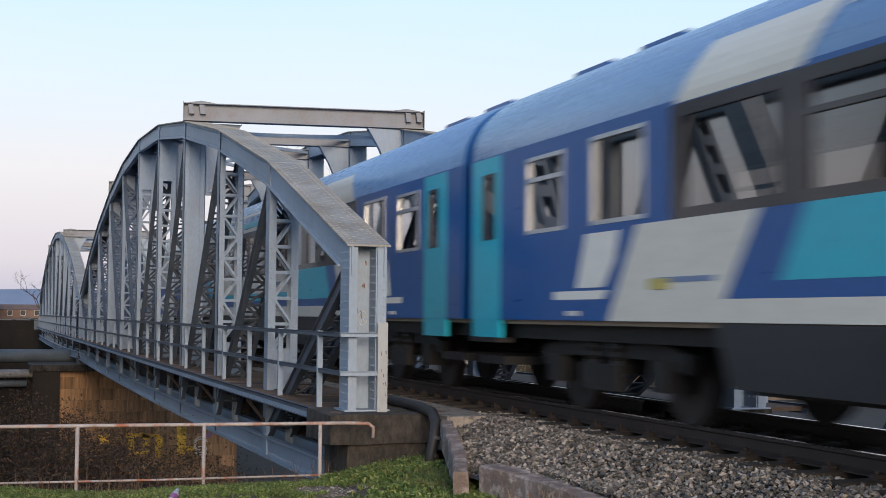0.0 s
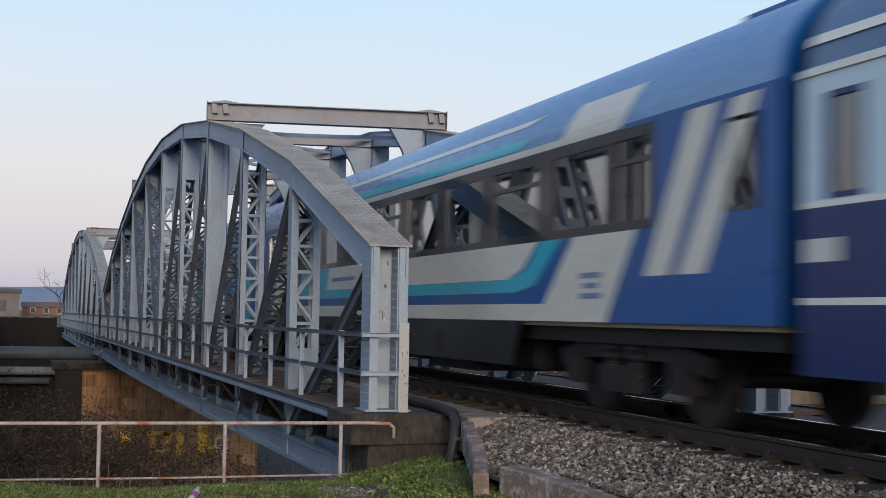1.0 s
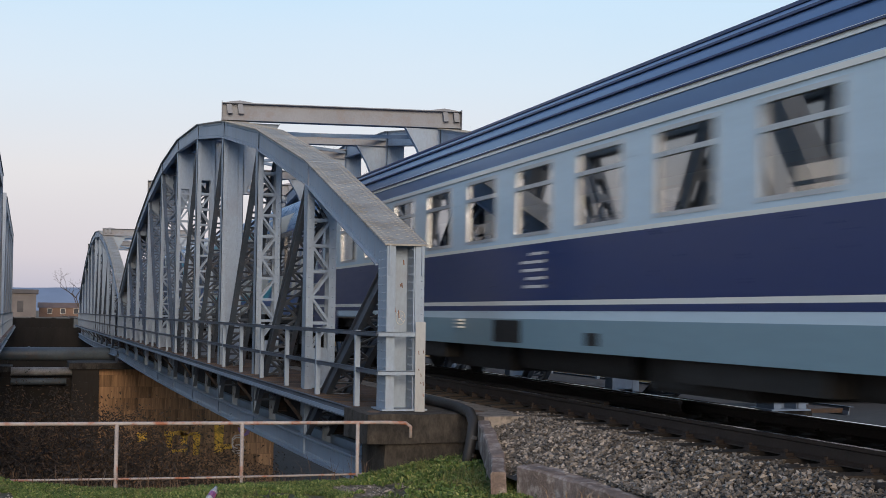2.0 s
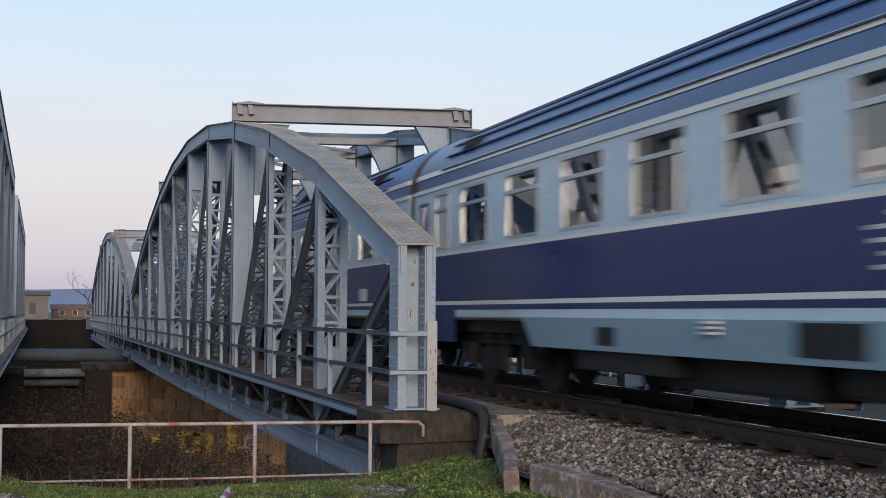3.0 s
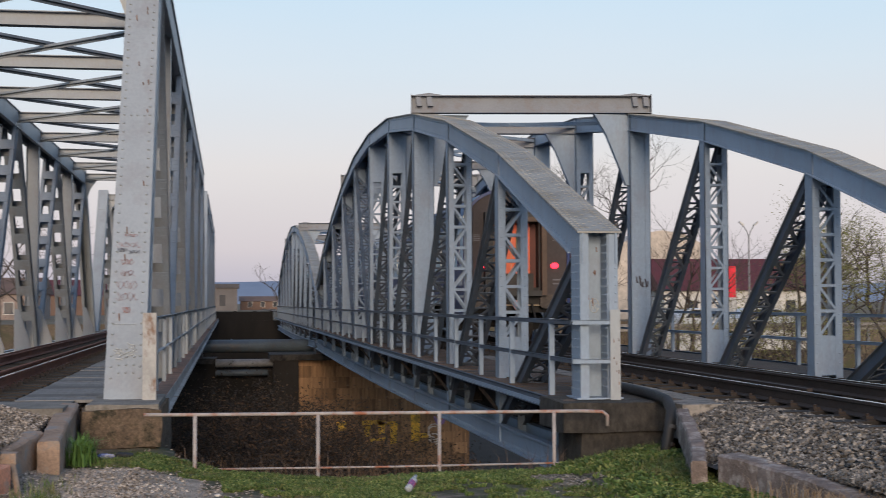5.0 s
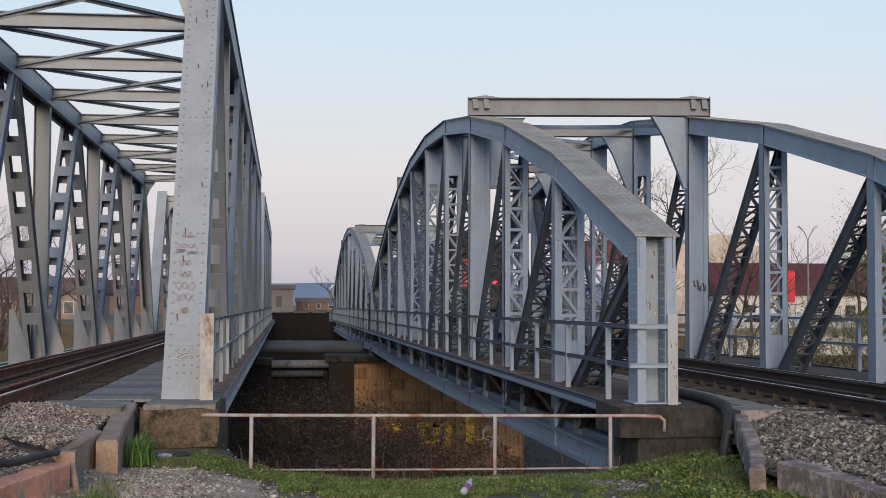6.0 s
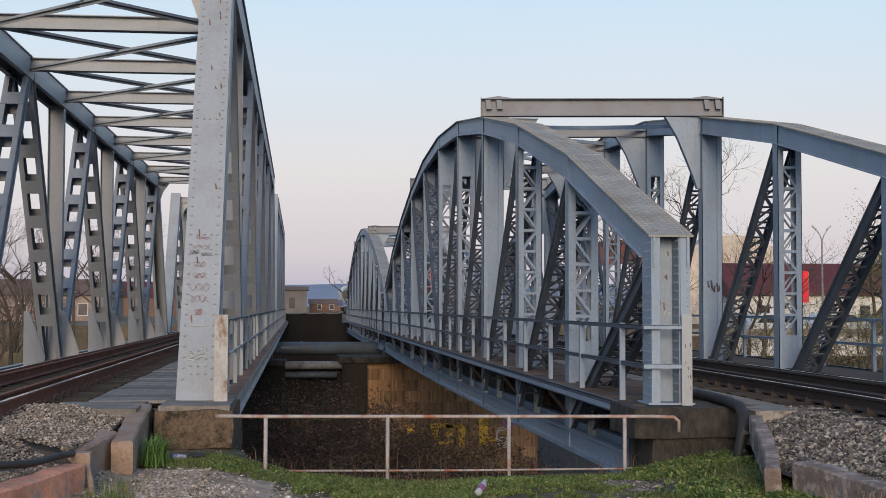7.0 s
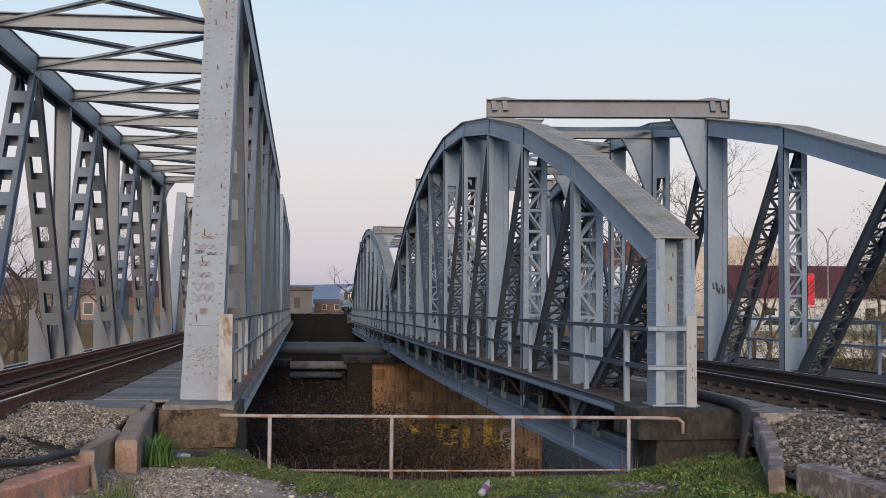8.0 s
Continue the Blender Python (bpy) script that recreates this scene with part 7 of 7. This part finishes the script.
        for s in (-1, 1):
            for k in range(4):
                box(bm, s * 1.08 - 0.13, y - 0.008, 2.62 + 0.045 * k, s * 1.08 + 0.13, y, 2.64 + 0.045 * k)
            for k in range(2):
                box(bm, s * 1.05 - 0.1, y - 0.008, 1.5 + 0.1 * k, s * 1.05 + 0.1, y, 1.54 + 0.1 * k)
        part("lettering_bar", bm, M_END_TEXT, c)
    return c


def locomotive():
    c = thing("locomotive", "grey and blue electric locomotive at the head of the train", "locomotive", "cars of the train")
    bm = bmesh.new()
    prism(bm, [(-HW, 0.9), (HW, 0.9), (HW, 3.1), (HW - 0.25, 3.7), (-HW + 0.25, 3.7), (-HW, 3.1)], 1, 0.3, 18.6)
    part("body", bm, M_CREAM, c)
    bm = bmesh.new()
    for s in (-1, 1):
        box(bm, s * (HW + 0.003) - 0.003, 0.3, 1.0, s * (HW + 0.003) + 0.003, 18.6, 1.9)
    part("livery_panel", bm, M_BLUE, c)
    bm = bmesh.new()
    for s in (-1, 1):
        for y in (1.2, 16.8):
            box(bm, s * (HW + 0.004) - 0.004, y, 2.2, s * (HW + 0.004) + 0.004, y + 0.7, 2.9)
    part("cab_window", bm, M_BAND, c)
    bm = bmesh.new()
    for y in (4,):
        bar(bm, (0, y, 3.7), (0, y + 1.4, 4.3), 1.2, 0.05)
        bar(bm, (-0.8, y + 1.4, 4.32), (0.8, y + 1.4, 4.32), 0.06, 0.06, (0, 1, 0))
    part("pantograph", bm, M_DARK_STEEL, c)
    for y in (4.2, 14.6):
        bogie(c, y)
    return c


TRAIN_0, SPEED = -0.22, 19.28
COACH_A = express_coach()
COACH_B = express_coach(0.55)
COACH_C = night_coach(False)
COACH_D = night_coach(True)
LOCO = locomotive()


def motions():
    """The train runs away from the camera at an even speed."""
    for ob, off, turned in ((LOCO, LEN, 0), (COACH_B, 0.0, 180), (COACH_A, 0.0, 0), (COACH_C, -LEN, 0), (COACH_D, -2 * LEN, 0)):
        walk(ob, [(t, pose(TRACK_X, TRAIN_0 + SPEED * t + off, RAIL_Z, 0, 0, turned)) for t in (0.0, 2.0, 4.0, 6.0, 8.0)])


motions()
